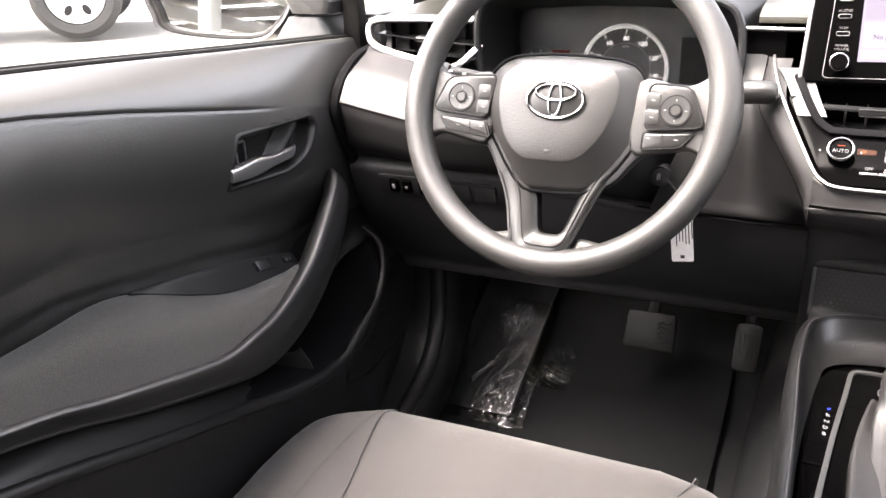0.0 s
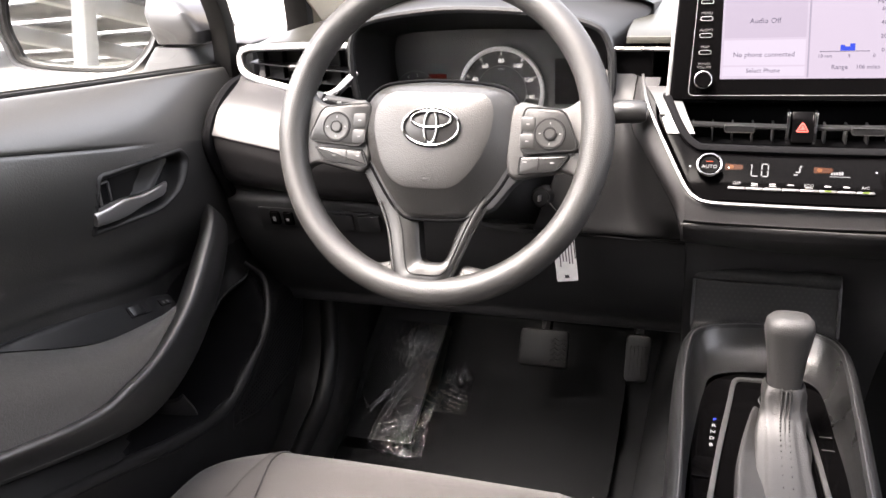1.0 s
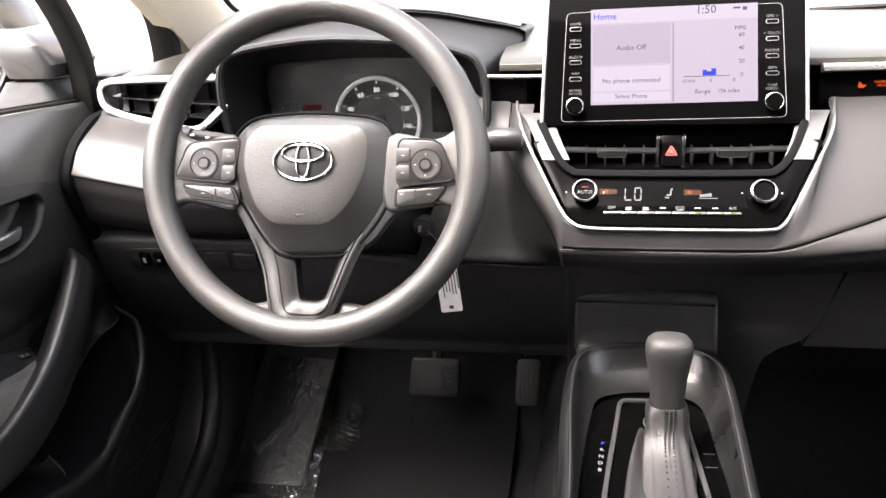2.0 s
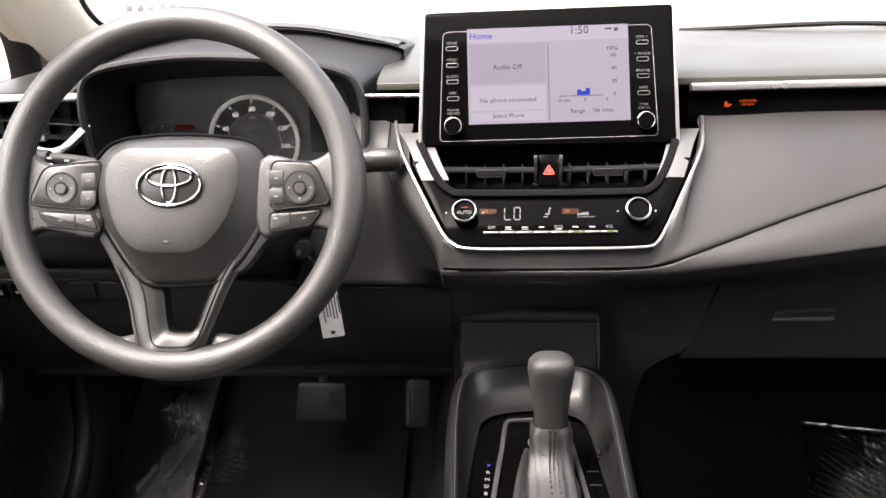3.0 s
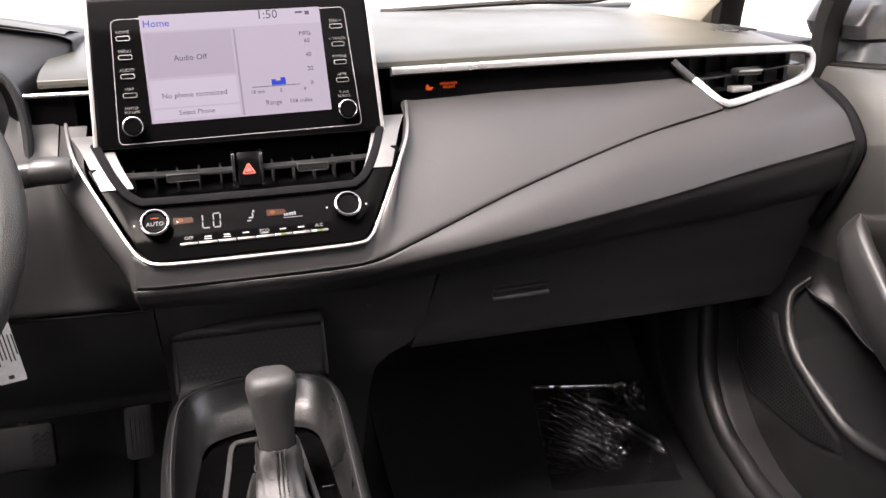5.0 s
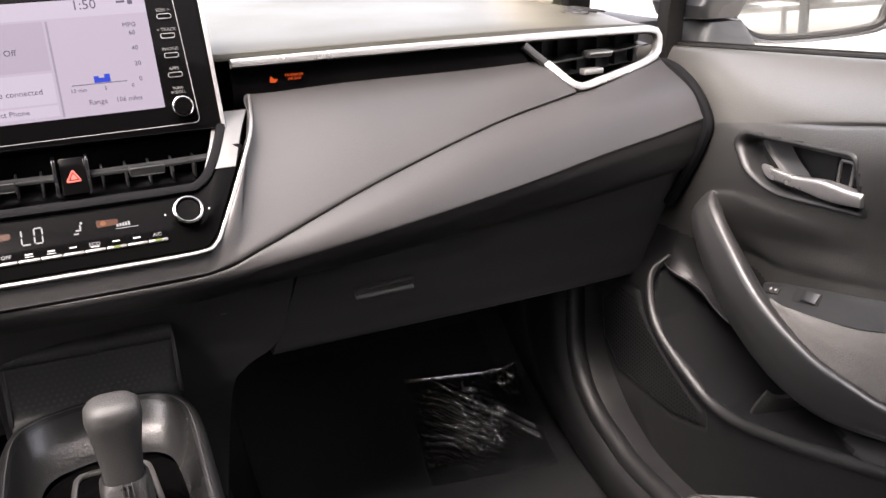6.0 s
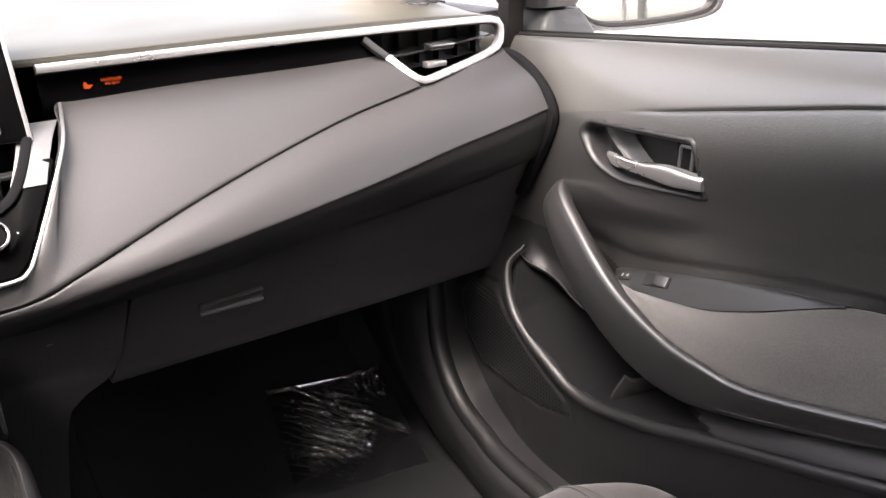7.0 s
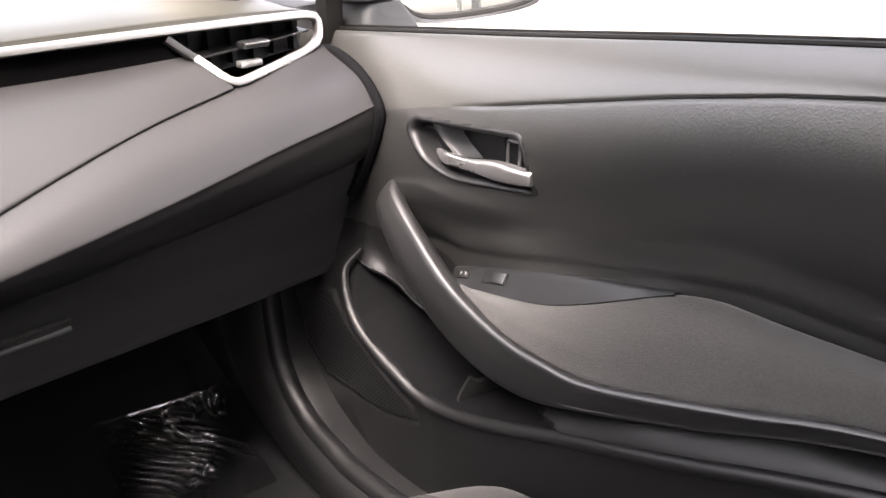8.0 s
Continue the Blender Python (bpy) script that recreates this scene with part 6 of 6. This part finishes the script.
GATE = catmull([(-0.074, 0.70, 0.600), (-0.0615, 0.837, 0.600), (-0.0515, 0.928, 0.600), (-0.0475, 0.968, 0.600), (-0.0445, 0.979, 0.600), (-0.038, 0.984, 0.600), (-0.014, 0.985, 0.600), (0.010, 0.984, 0.600), (0.0175, 0.979, 0.600), (0.021, 0.968, 0.600), (0.024, 0.93, 0.600), (0.030, 0.838, 0.600), (0.038, 0.70, 0.600)], 6)
part("gate_trim", sweep(GATE, rounded([(-0.0026, -0.002), (0.0026, -0.002), (0.0026, 0.0016), (-0.0026, 0.0016)], 0.0008, 2)), M_SILVERMID, console, "silver gate trim")
part("gate_floor", plate(rounded([(-0.05, 0.70), (-0.052, 0.94), (-0.04, 0.98), (0.014, 0.98), (0.022, 0.94), (0.026, 0.70)], 0.012, 3), 0.002, Matrix.Translation((0, 0, 0.5975))), M_GLOSS, console)
for k, ch in enumerate("PRNDB"):
    lettering("gear_letter", ch, 0.0075, Matrix.Translation((-0.0665 - 0.0008 * k, 0.890 - 0.0123 * k, 0.5995)), M_BLUE if k == 0 else M_WHITE, console, "lit blue letter" if k == 0 else "")
part("button", plate(rounded([(-0.012, -0.016), (0.01, -0.016), (0.01, 0.018), (-0.012, 0.018)], 0.004, 3), 0.003, Matrix.Translation((-0.076, 0.80, 0.597)), 0.001), M_GLOSS, console)
for y in (0.883, 0.859):
    part("symbol", box((0.0415, y, 0.598), (0.012, 0.0012, 0.0005), 0), M_KEYPRINT, console)
# phone tray with a dimpled mat
tray = part("phone_tray", patch([[(x, y, z) for x in (-0.098, -0.015, 0.068)] for y, z in ((1.13, 0.678), (1.098, 0.690), (1.080, 0.684), (1.075, 0.672), (1.070, 0.65), (1.062, 0.632), (1.05, 0.625))], 4, 6, 0.003), M_TRAY, console, "dark dimpled phone tray mat", sharp=60)
for x in (-0.098, 0.068):
    part("tray_cheek", plate(rounded([(1.055, 0.625), (1.13, 0.62), (1.13, 0.683), (1.098, 0.694), (1.078, 0.686)], 0.006, 3), 0.004, Matrix(((0, 0, 1, x - 0.002), (1, 0, 0, 0), (0, 1, 0, 0), (0, 0, 0, 1))), 0.001), M_TRAY, tray)
part("tray_bar", sweep(catmull([(-0.097, 1.082, 0.690), (-0.05, 1.081, 0.690), (0.02, 1.081, 0.690), (0.067, 1.082, 0.688)], 5), circle(0.009, 14)), M_TRAY, tray, "rounded upper bar of the tray", sharp=80)
dim = bmesh.new()
for r in range(-3, 9):
    for c in range(24):
        x = -0.092 + 0.0066 * c + (0.0033 if r % 2 else 0)
        k = r / 8
        y, z = 1.0765 - 0.0125 * k, 0.676 - 0.042 * k
        if r < 0:
            up_ = radians(-28 * (r + 1) - 4)
            if x < 0.063:
                bmesh.ops.create_circle(dim, cap_ends=True, segments=6, radius=0.0016, matrix=face_pose(x, 1.0815 - 0.0094 * math.cos(up_), 0.6895 + 0.0094 * math.sin(up_), math.degrees(up_)))
        elif x < 0.063:
            bmesh.ops.create_circle(dim, cap_ends=True, segments=6, radius=0.0017, matrix=face_pose(x, y - 0.0036, z + 0.006, 12))
tagged(part("dimple", dim, M_DOT, tray, "raised grey dots on the mat"), kind="stuff")

# ---- gear selector ----
shift = thing("gear_selector", (-0.005, 0.87, 0.60), "grey leather booted automatic gear selector", "gear selector")
SX, SY = -0.003, 0.885
DROP = 0.012
kb = [(0.018, 0.0165, 0.664, 0.0), (0.0185, 0.017, 0.675, 0.001), (0.0205, 0.018, 0.695, 0.003), (0.0235, 0.020, 0.712, 0.004), (0.0255, 0.022, 0.724, 0.004), (0.0245, 0.021, 0.733, 0.003), (0.020, 0.017, 0.7385, 0.002), (0.010, 0.009, 0.741, 0.001)]
kbm = grid_mesh([[(SX + rx * math.copysign(abs(math.cos(a)) ** 0.75, math.cos(a)), SY + o + ry * math.copysign(abs(math.sin(a)) ** 0.75, math.sin(a)), z - DROP) for a in np.linspace(0, 2 * math.pi, 40, endpoint=False)] for rx, ry, z, o in [(a * 0.92, b * 0.95, c, d) for a, b, c, d in kb]], loop=True)
kbm.verts.ensure_lookup_table()
kbm.faces.new(kbm.verts[-40:])
part("knob", kbm, M_KNOB, shift, "grained grey selector knob", sharp=80)
rng = random.Random(4)
boot_rows = []
for i, (rx, ry, z, oy) in enumerate(((0.0180, 0.017, 0.668, 0.0), (0.0195, 0.0185, 0.662, -0.001), (0.0205, 0.0195, 0.653, -0.002), (0.0205, 0.021, 0.643, -0.005), (0.0210, 0.024, 0.632, -0.010), (0.022, 0.034, 0.622, -0.021), (0.0225, 0.056, 0.612, -0.042), (0.027, 0.100, 0.602, -0.084))):
    rx *= 1.06 if i in (1, 2) else 1.0
    row = []
    for k in range(64):
        a = 2 * math.pi * k / 64
        fold = 1 + (0.22 * max(0, -math.cos(a - 0.6)) ** 3 * max(0, i - 3) / 4) + (0.075 * math.sin(5 * a + i * 0.7) + 0.055 * math.sin(9 * a - i)) * (0.25 + 0.12 * i) * (1 if i > 1 else 0.2)
        row.append((SX + rx * fold * math.copysign(abs(math.cos(a)) ** 0.7, math.cos(a)), SY + oy + ry * fold * math.copysign(abs(math.sin(a)) ** 0.7, math.sin(a)), z - DROP * (1 - i / 7) + 0.0012 * math.sin(3 * a + i) * (i > 1)))
    boot_rows.append(row)
part("boot", grid_mesh(boot_rows, loop=True), M_LEATHER, shift, "wrinkled grey leather boot", sharp=80)
seam_line = [(SX + 0.001, SY - v - 0.0022, z - DROP * (1 - k / 7)) for k, (v, z) in enumerate(((0.0172, 0.667), (0.021, 0.660), (0.023, 0.652), (0.026, 0.643), (0.034, 0.632), (0.055, 0.622), (0.098, 0.612), (0.184, 0.602)))]
part("boot_seam", sweep(catmull(seam_line, 5), circle(0.0010, 6)), M_STITCH, shift)
for dx in (-0.0042, 0.0042):
    for k, q in enumerate(catmull(seam_line, 9)):
        if k % 2 == 0:
            part("stitch", box((float(q[0]) + dx, float(q[1]) + 0.0006, float(q[2]) + 0.0008), (0.0012, 0.0020, 0.0028), 0.0002), M_STITCH, shift)
collar = [(SX + 0.0224 * math.cos(a), SY - 0.0045 + 0.0232 * math.sin(a), 0.634 - 0.004 * math.sin(a) - 0.006 * abs(math.cos(a / 2 + 0.785)) ** 6) for a in np.linspace(0, 2 * math.pi, 48, endpoint=False)]
part("boot_collar", sweep(collar, circle(0.0011, 6), closed=True), M_STITCH, shift)
part("knob_collar", lathe([(0.0185, 0.650 - DROP * 0.2), (0.0195, 0.652 - DROP * 0.2), (0.0195, 0.655 - DROP * 0.2), (0.018, 0.657 - DROP * 0.2)], Matrix.Translation((SX, SY, 0)), 40), M_BLACK, shift)
# a loose fold of the boot beside the lever
flap = [[(-0.030, 0.905, 0.603), (-0.036, 0.875, 0.606), (-0.043, 0.83, 0.606), (-0.048, 0.78, 0.605), (-0.05, 0.70, 0.604)],
        [(-0.028, 0.903, 0.613), (-0.033, 0.873, 0.618), (-0.040, 0.83, 0.617), (-0.045, 0.78, 0.614), (-0.047, 0.70, 0.612)],
        [(-0.022, 0.90, 0.612), (-0.026, 0.87, 0.612), (-0.030, 0.83, 0.610), (-0.034, 0.78, 0.610), (-0.036, 0.70, 0.610)],
        [(-0.012, 0.895, 0.602), (-0.015, 0.865, 0.603), (-0.018, 0.83, 0.604), (-0.02, 0.78, 0.606), (-0.02, 0.70, 0.606)]]
part("boot_fold", patch(flap, 5, 6), M_LEATHER, shift, "soft fold of the leather boot", sharp=80)

# ---- pedals ----
brake = thing("brake_pedal", (-0.33, 1.34, 0.40), "wide black rubber brake pedal", "pedal")
bp_ = face_pose(-0.333, 1.325, 0.436, 28)
part("pad", plate(rounded([(-0.042, -0.031), (0.042, -0.031), (0.04, 0.031), (-0.04, 0.031)], 0.008, 3), 0.012, bp_, 0.003), M_PEDAL, brake)
for k in range(5):
    part("tread", sweep([bp_ @ Vector((0.012 + 0.026 * j / 4, -0.018 + 0.008 * k + (0.003 if j % 2 else -0.002), 0.0125)) for j in range(5)], circle(0.0013, 6), up=(0, -1, 0.5)), M_PEDAL, brake)
part("lever", sweep(catmull([(-0.335, 1.345, 0.45), (-0.33, 1.42, 0.55), (-0.33, 1.43, 0.75)], 5), circle(0.01, 8)), M_BLACK, brake)
acc = thing("accelerator_pedal", (-0.18, 1.34, 0.36), "narrow black accelerator pedal", "pedal")
ap_ = face_pose(-0.180, 1.328, 0.424, 30)
part("pad", plate(rounded([(-0.020, -0.032), (0.018, -0.032), (0.020, 0.045), (-0.020, 0.045)], 0.01, 4), 0.010, ap_, 0.003), M_PEDAL, acc)
for k in range(5):
    part("tread", box((-0.012 + 0.006 * k, 0.002, 0.010), (0.0018, 0.05, 0.0015), 0.0005, ap_), M_PEDAL, acc)
part("lever", sweep(catmull([(-0.18, 1.36, 0.46), (-0.18, 1.45, 0.60), (-0.18, 1.46, 0.75)], 5), circle(0.009, 8)), M_BLACK, acc)

# ---- floor mats with clear film ----
def floor_height(y):
    return float(np.interp(y, [p[0] for p in floor_line], [p[1] for p in floor_line]))


for s, x0, x1 in ((-1, -0.64, -0.20), (1, 0.17, 0.62)):
    mat_ = thing("floor_mat", ((x0 + x1) / 2, 1.1, 0.29), "black carpet floor mat", "floor mat", "floor mats")
    part("carpet", patch([[(x, y, floor_height(y) + 0.022) for x in np.linspace(x0, x1, 6)] for y in np.linspace(0.75, 1.46, 9)], 3, 3, 0.008), M_MAT, mat_)
foot = thing("footrest", (-0.60, 1.45, 0.36), "black plastic footrest beside the pedals", "footrest")
part("pad", patch([[(x, y, z) for x in (-0.665, -0.60, -0.53)] for y, z in ((1.10, 0.285), (1.16, 0.308), (1.305, 0.373), (1.45, 0.44), (1.52, 0.43))], 4, 4, 0.01), M_DARK, foot)


def film(name, corners, base, folds, ribs, knots, creases, seed, label):
    """A loose sheet of clear film: long folds, a field of parallel ribs, crumpled knots and scattered short creases."""
    rng = random.Random(seed)
    u, v = np.meshgrid(np.linspace(0, 1, 231), np.linspace(0, 1, 231), indexing="ij")
    a, b, c, d = (np.array(q, float) for q in corners)
    pl = a * ((1 - u) * (1 - v))[..., None] + b * (u * (1 - v))[..., None] + c * (u * v)[..., None] + d * ((1 - u) * v)[..., None]
    x, y = pl[..., 0], pl[..., 1]
    wob = np.array([[noise.noise(Vector((p[0] * 14, p[1] * 14, seed))) for p in row] for row in pl])
    fine = np.array([[noise.noise(Vector((p[0] * 120, p[1] * 120, seed))) for p in row] for row in pl])
    h = 0.0004 * wob + 0.00006 * fine
    folds = list(folds)
    for cx, cy, spread, turn, count, tall in creases:
        for _ in range(count):
            px, py = cx + rng.gauss(0, spread), cy + rng.gauss(0, spread)
            way, line = radians(turn + rng.gauss(0, 35)), []
            for _ in range(rng.choice((2, 3, 4))):
                line.append((px, py))
                px, py = px + 0.011 * math.cos(way), py + 0.011 * math.sin(way)
                way += rng.gauss(0, 0.5)
            folds.append((line, tall * rng.uniform(0.5, 1.2), 0.0021))
    for line, tall, wide in folds:
        best = np.full(x.shape, 9.0)
        for (ax, ay), (bx, by) in zip(line, line[1:]):
            ex, ey = bx - ax, by - ay
            k = np.clip(((x - ax) * ex + (y - ay) * ey) / (ex * ex + ey * ey), 0, 1)
            best = np.minimum(best, np.hypot(x - ax - k * ex, y - ay - k * ey))
        h = h + tall * (0.75 + 0.6 * wob + 0.25 * fine) * np.exp(-((best + 0.0006 * fine) / wide) ** 2)
    (cx, cy), (dx, dy), long_, wide_, pitch, tall = ribs
    q = (x - cx) * dx + (y - cy) * dy
    r = -(x - cx) * dy + (y - cy) * dx
    wave = 0.5 + 0.5 * np.cos(2 * np.pi * q / pitch + 9 * wob - 12 * r)
    h = h + tall * wave ** 3 * np.exp(-(q / long_) ** 2 - ((r + 0.35 * wob * wide_) / wide_) ** 2) * (0.15 + 1.7 * np.abs(fine + 0.5 * wob))
    for kx, ky, size, tall in knots:
        h = h + tall * np.abs(fine + 0.6 * wob) * np.exp(-((x - kx) ** 2 + (y - ky) ** 2) / size ** 2)
    z = np.vectorize(base)(y) + 0.002 + 1.6 * np.maximum(h, 0)
    ob = part(name, grid_mesh([[tuple(t) for t in row] for row in np.stack([x + 0.002 * wob, y, z], -1)]), M_FILM, None, sharp=180)
    ob.visible_shadow = False
    return tagged(ob, label, "plastic film", "protective films")


film("plastic_film", [(0.40, 1.16), (0.60, 1.13), (0.648, 1.35), (0.452, 1.387)], lambda y: floor_height(y) + 0.034,
     [([(0.495, 1.372), (0.525, 1.323), (0.551, 1.29), (0.606, 1.200)], 0.0045, 0.0028), ([(0.553, 1.303), (0.582, 1.267), (0.61, 1.222)], 0.0035, 0.0026), ([(0.60, 1.358), (0.625, 1.345), (0.640, 1.322)], 0.004, 0.003), ([(0.458, 1.382), (0.50, 1.375), (0.56, 1.365), (0.61, 1.355)], 0.003, 0.0020)],
     ((0.515, 1.265), (0.72, 0.69), 0.062, 0.046, 0.0125, 0.0064), [(0.620, 1.340, 0.022, 0.009)],
     [(0.555, 1.335, 0.018, 20, 5, 0.005), (0.615, 1.335, 0.012, -40, 9, 0.006), (0.53, 1.22, 0.02, 30, 4, 0.004)], 2, "crumpled clear plastic film on the passenger mat")
film("plastic_film", [(-0.635, 1.13), (-0.495, 1.12), (-0.515, 1.395), (-0.645, 1.40)], lambda y: float(np.interp(y, (1.10, 1.16, 1.305, 1.40), (0.298, 0.316, 0.382, 0.424))),
     [([(-0.557, 1.305), (-0.576, 1.257), (-0.59, 1.198), (-0.594, 1.162)], 0.0080, 0.0030), ([(-0.545, 1.30), (-0.566, 1.25), (-0.582, 1.195)], 0.0064, 0.0027), ([(-0.529, 1.227), (-0.54, 1.203), (-0.545, 1.16)], 0.0072, 0.0030), ([(-0.604, 1.345), (-0.575, 1.335), (-0.535, 1.328)], 0.0064, 0.0027), ([(-0.515, 1.15), (-0.512, 1.19), (-0.525, 1.225)], 0.0064, 0.0027)],
     ((-0.53, 1.175), (0.35, 0.93), 0.045, 0.03, 0.011, 0.004), [(-0.58, 1.345, 0.03, 0.006), (-0.53, 1.17, 0.03, 0.004)],
     [(-0.575, 1.345, 0.016, 60, 12, 0.008), (-0.53, 1.175, 0.018, 80, 14, 0.008), (-0.575, 1.24, 0.016, 75, 8, 0.008), (-0.62, 1.22, 0.008, 100, 3, 0.006)], 7, "crumpled clear plastic film on the footrest")
film("plastic_film", [(-0.512, 1.25), (-0.455, 1.25), (-0.46, 1.350), (-0.515, 1.350)], lambda y: floor_height(y) + 0.034,
     [([(-0.497, 1.345), (-0.492, 1.33), (-0.489, 1.31)], 0.006, 0.0026)],
     ((-0.48, 1.28), (0.3, 0.95), 0.02, 0.02, 0.012, 0.001), [(-0.49, 1.335, 0.012, 0.006)],
     [(-0.49, 1.33, 0.008, 80, 6, 0.008), (-0.48, 1.29, 0.008, 100, 3, 0.005)], 11, "small scrap of clear plastic film on the driver mat")


# ---- seats ----
def car_seat(s, label):
    seat = thing("car_seat", (s * 0.41, 0.5, 0.3), label, "car seat", "front seats")
    cx = s * 0.412
    dy, dz = (0.0, 0.0) if s < 0 else (-0.055, -0.006)
    across = (-0.255, -0.235, -0.175, -0.165, -0.08, 0.0, 0.08, 0.165, 0.175, 0.235, 0.255)
    grow = lambda a: a * (1.1 if a * s < 0 else 1.0)
    seam = lambda y, side: side * float(np.interp(y, (0.4, 0.5, 0.675, 0.83, 0.9), (0.097, 0.10, 0.122, 0.158, 0.160))) + (-s * float(np.interp(y, (0.5, 0.83, 0.9), (0.02, 0.062, 0.064))) if side * s < 0 else 0.0)
    lift = (-0.06, -0.003, 0.001, 0.0, 0.0, 0.001, 0.0, 0.0, 0.001, -0.003, -0.06)
    rows = []
    for y, z, w, k in ((0.10, 0.43, 1.02, 1), (0.30, 0.465, 1.02, 1), (0.50, 0.488, 1.02, 1), (0.66, 0.503, 1.02, 1), (0.76, 0.510, 1.01, 0.9), (0.83, 0.508, 0.99, 0.7), (0.872, 0.49, 0.96, 0.5), (0.892, 0.455, 0.93, 0.4), (0.885, 0.39, 0.9, 0.4), (0.85, 0.33, 0.9, 0.4)):
        rows.append([(cx + grow(a) * w, y + dy - (0.065 if a * s > 0 else 0.035) * max(0, (abs(a) - 0.13) / 0.125) ** 2.5 * (1 if y > 0.7 else 0.2), z + dz + l * k) for a, l in zip(across, lift)])
    cushion = part("cushion", patch(rows, 5, 5), M_FABRIC, seat, "woven warm grey cushion", sharp=80)
    cushion.data.materials.append(M_FABRICD)
    for p in cushion.data.polygons:
        c = p.center
        if not seam(c.y - dy, -1) < c.x - cx < seam(c.y - dy, 1):
            p.material_index = 1
    for side in (-1, 1):
        line = [(cx + seam(y, side), y + dy - 0.0022 * (1 if y > 0.7 else 0.2), z + dz + 0.002) for y, z, w in ((0.10, 0.432, 1.02), (0.30, 0.467, 1.02), (0.50, 0.490, 1.02), (0.66, 0.505, 1.02), (0.76, 0.512, 1.01), (0.83, 0.509, 0.99), (0.872, 0.491, 0.96), (0.892, 0.455, 0.93))]
        part("piping", sweep([q - np.array((0, 0, 0.0016)) for q in catmull(line, 5)], circle(0.0009, 6)), M_FABRICD, seat)
    back_rows = []
    for y, z, w, t in ((0.17, 0.40, 0.24, 0.05), (0.13, 0.50, 0.25, 0.065), (0.05, 0.75, 0.25, 0.06), (-0.03, 0.95, 0.22, 0.05), (-0.06, 1.02, 0.18, 0.035), (-0.07, 1.03, 0.10, 0.01)):
        back_rows.append([(cx + a, y + b, z) for a, b in rounded([(-w, -t), (w, -t), (w, t), (-w, t)], 0.04, 4)])
    part("backrest", grid_mesh(back_rows, loop=True), M_FABRICD, seat, "woven grey backrest", sharp=70)
    part("head_restraint", box((cx, -0.10, 1.13), (0.24, 0.09, 0.16), 0.03), M_FABRICD, seat)
    part("base", box((cx, 0.45, 0.34), (0.42, 0.62, 0.10), 0.02), M_BLACK, seat)


car_seat(-1, "warm grey cloth driver's seat cushion with darker bolsters")
car_seat(1, "warm grey cloth passenger seat cushion with darker bolsters")


bench = thing("rear_bench", (0, -1.0, 0.3), "warm grey cloth rear bench seat", "bench seat")
part("cushion", box((0, -0.95, 0.42), (1.2, 0.5, 0.22), 0.05), M_FABRIC, bench)
part("backrest", box((0, -1.33, 0.72), (1.2, 0.16, 0.6), 0.05, None), M_FABRICD, bench)


# ---- outside: parked pickup and a steel canopy ----
truck = thing("parked_pickup", (-7.5, 7.2, 0.08), "dark pickup truck with alloy wheels parked on concrete", "pickup truck")
TM = pose(-6.86, 6.20, 0.08, 0, 0, 40)
part("body", join(box((-1.6, 0.95, 1.05), (5.4, 1.8, 0.62), 0.12, TM), box((-1.2, 0.95, 1.55), (2.4, 1.6, 0.6), 0.18, TM), box((-1.6, 0.95, 0.68), (3.0, 1.5, 0.25), 0.05, TM)), M_TRUCK, truck, "dark painted body")
for x in (0.0, -3.4):
    for y in (0.12, 1.78):
        wm_ = TM @ Matrix.Translation((x, y, 0.45)) @ pose(0, 0, 0, 90)
        tyre = part("tyre", lathe([(0.26, -0.12), (0.36, -0.135), (0.42, -0.10), (0.43, 0.0), (0.42, 0.10), (0.36, 0.135), (0.29, 0.125), (0.275, 0.05)], wm_, 48), M_TYRE, truck, "black tyre")
        part("rim", lathe([(0.27, -0.10), (0.275, 0.10), (0.25, 0.115), (0.235, 0.07), (0.06, 0.085), (0.05, 0.1)], wm_, 48), M_ALLOY, tyre, "silver alloy rim")
        for k in range(6):
            part("rim_hole", plate(oval(0.055, 0.035, 16), 0.02, wm_ @ pose(0, 0, 0, 0, 0, 60 * k) @ Matrix.Translation((0.17, 0, 0.068)), 0.004), M_BLACK, tyre)

canopy = thing("steel_canopy", (-6, -20, 0.08), "white steel car park canopy with a grey slatted roof", "canopy")
KM = pose(-5.0, -7.0, 0, 0, 0, 24)
for x in (-7.0, 0.0, 7.0):
    for y in (-2, -10, -18, -26, -34):
        part("post", box((x, y, 1.7), (0.22, 0.22, 3.25), 0.02, KM), M_STEEL, canopy)
for x in (-9.0, -5.5, -2.0, 1.5, 5.0, 8.5):
    part("beam", box((x, -18, 3.42), (0.2, 36, 0.3), 0.02, KM), M_STEEL, canopy)
for y in (-2, -10, -18, -26, -34):
    part("beam", box((0, y, 3.2), (19, 0.2, 0.25), 0.02, KM), M_STEEL, canopy)
for k in range(44):
    part("roof_sheet", box((0, -0.4 - 0.82 * k, 3.66 + 0.06 * (k % 2)), (19.5, 0.7, 0.05), 0.01, KM), M_ROOFING, canopy)
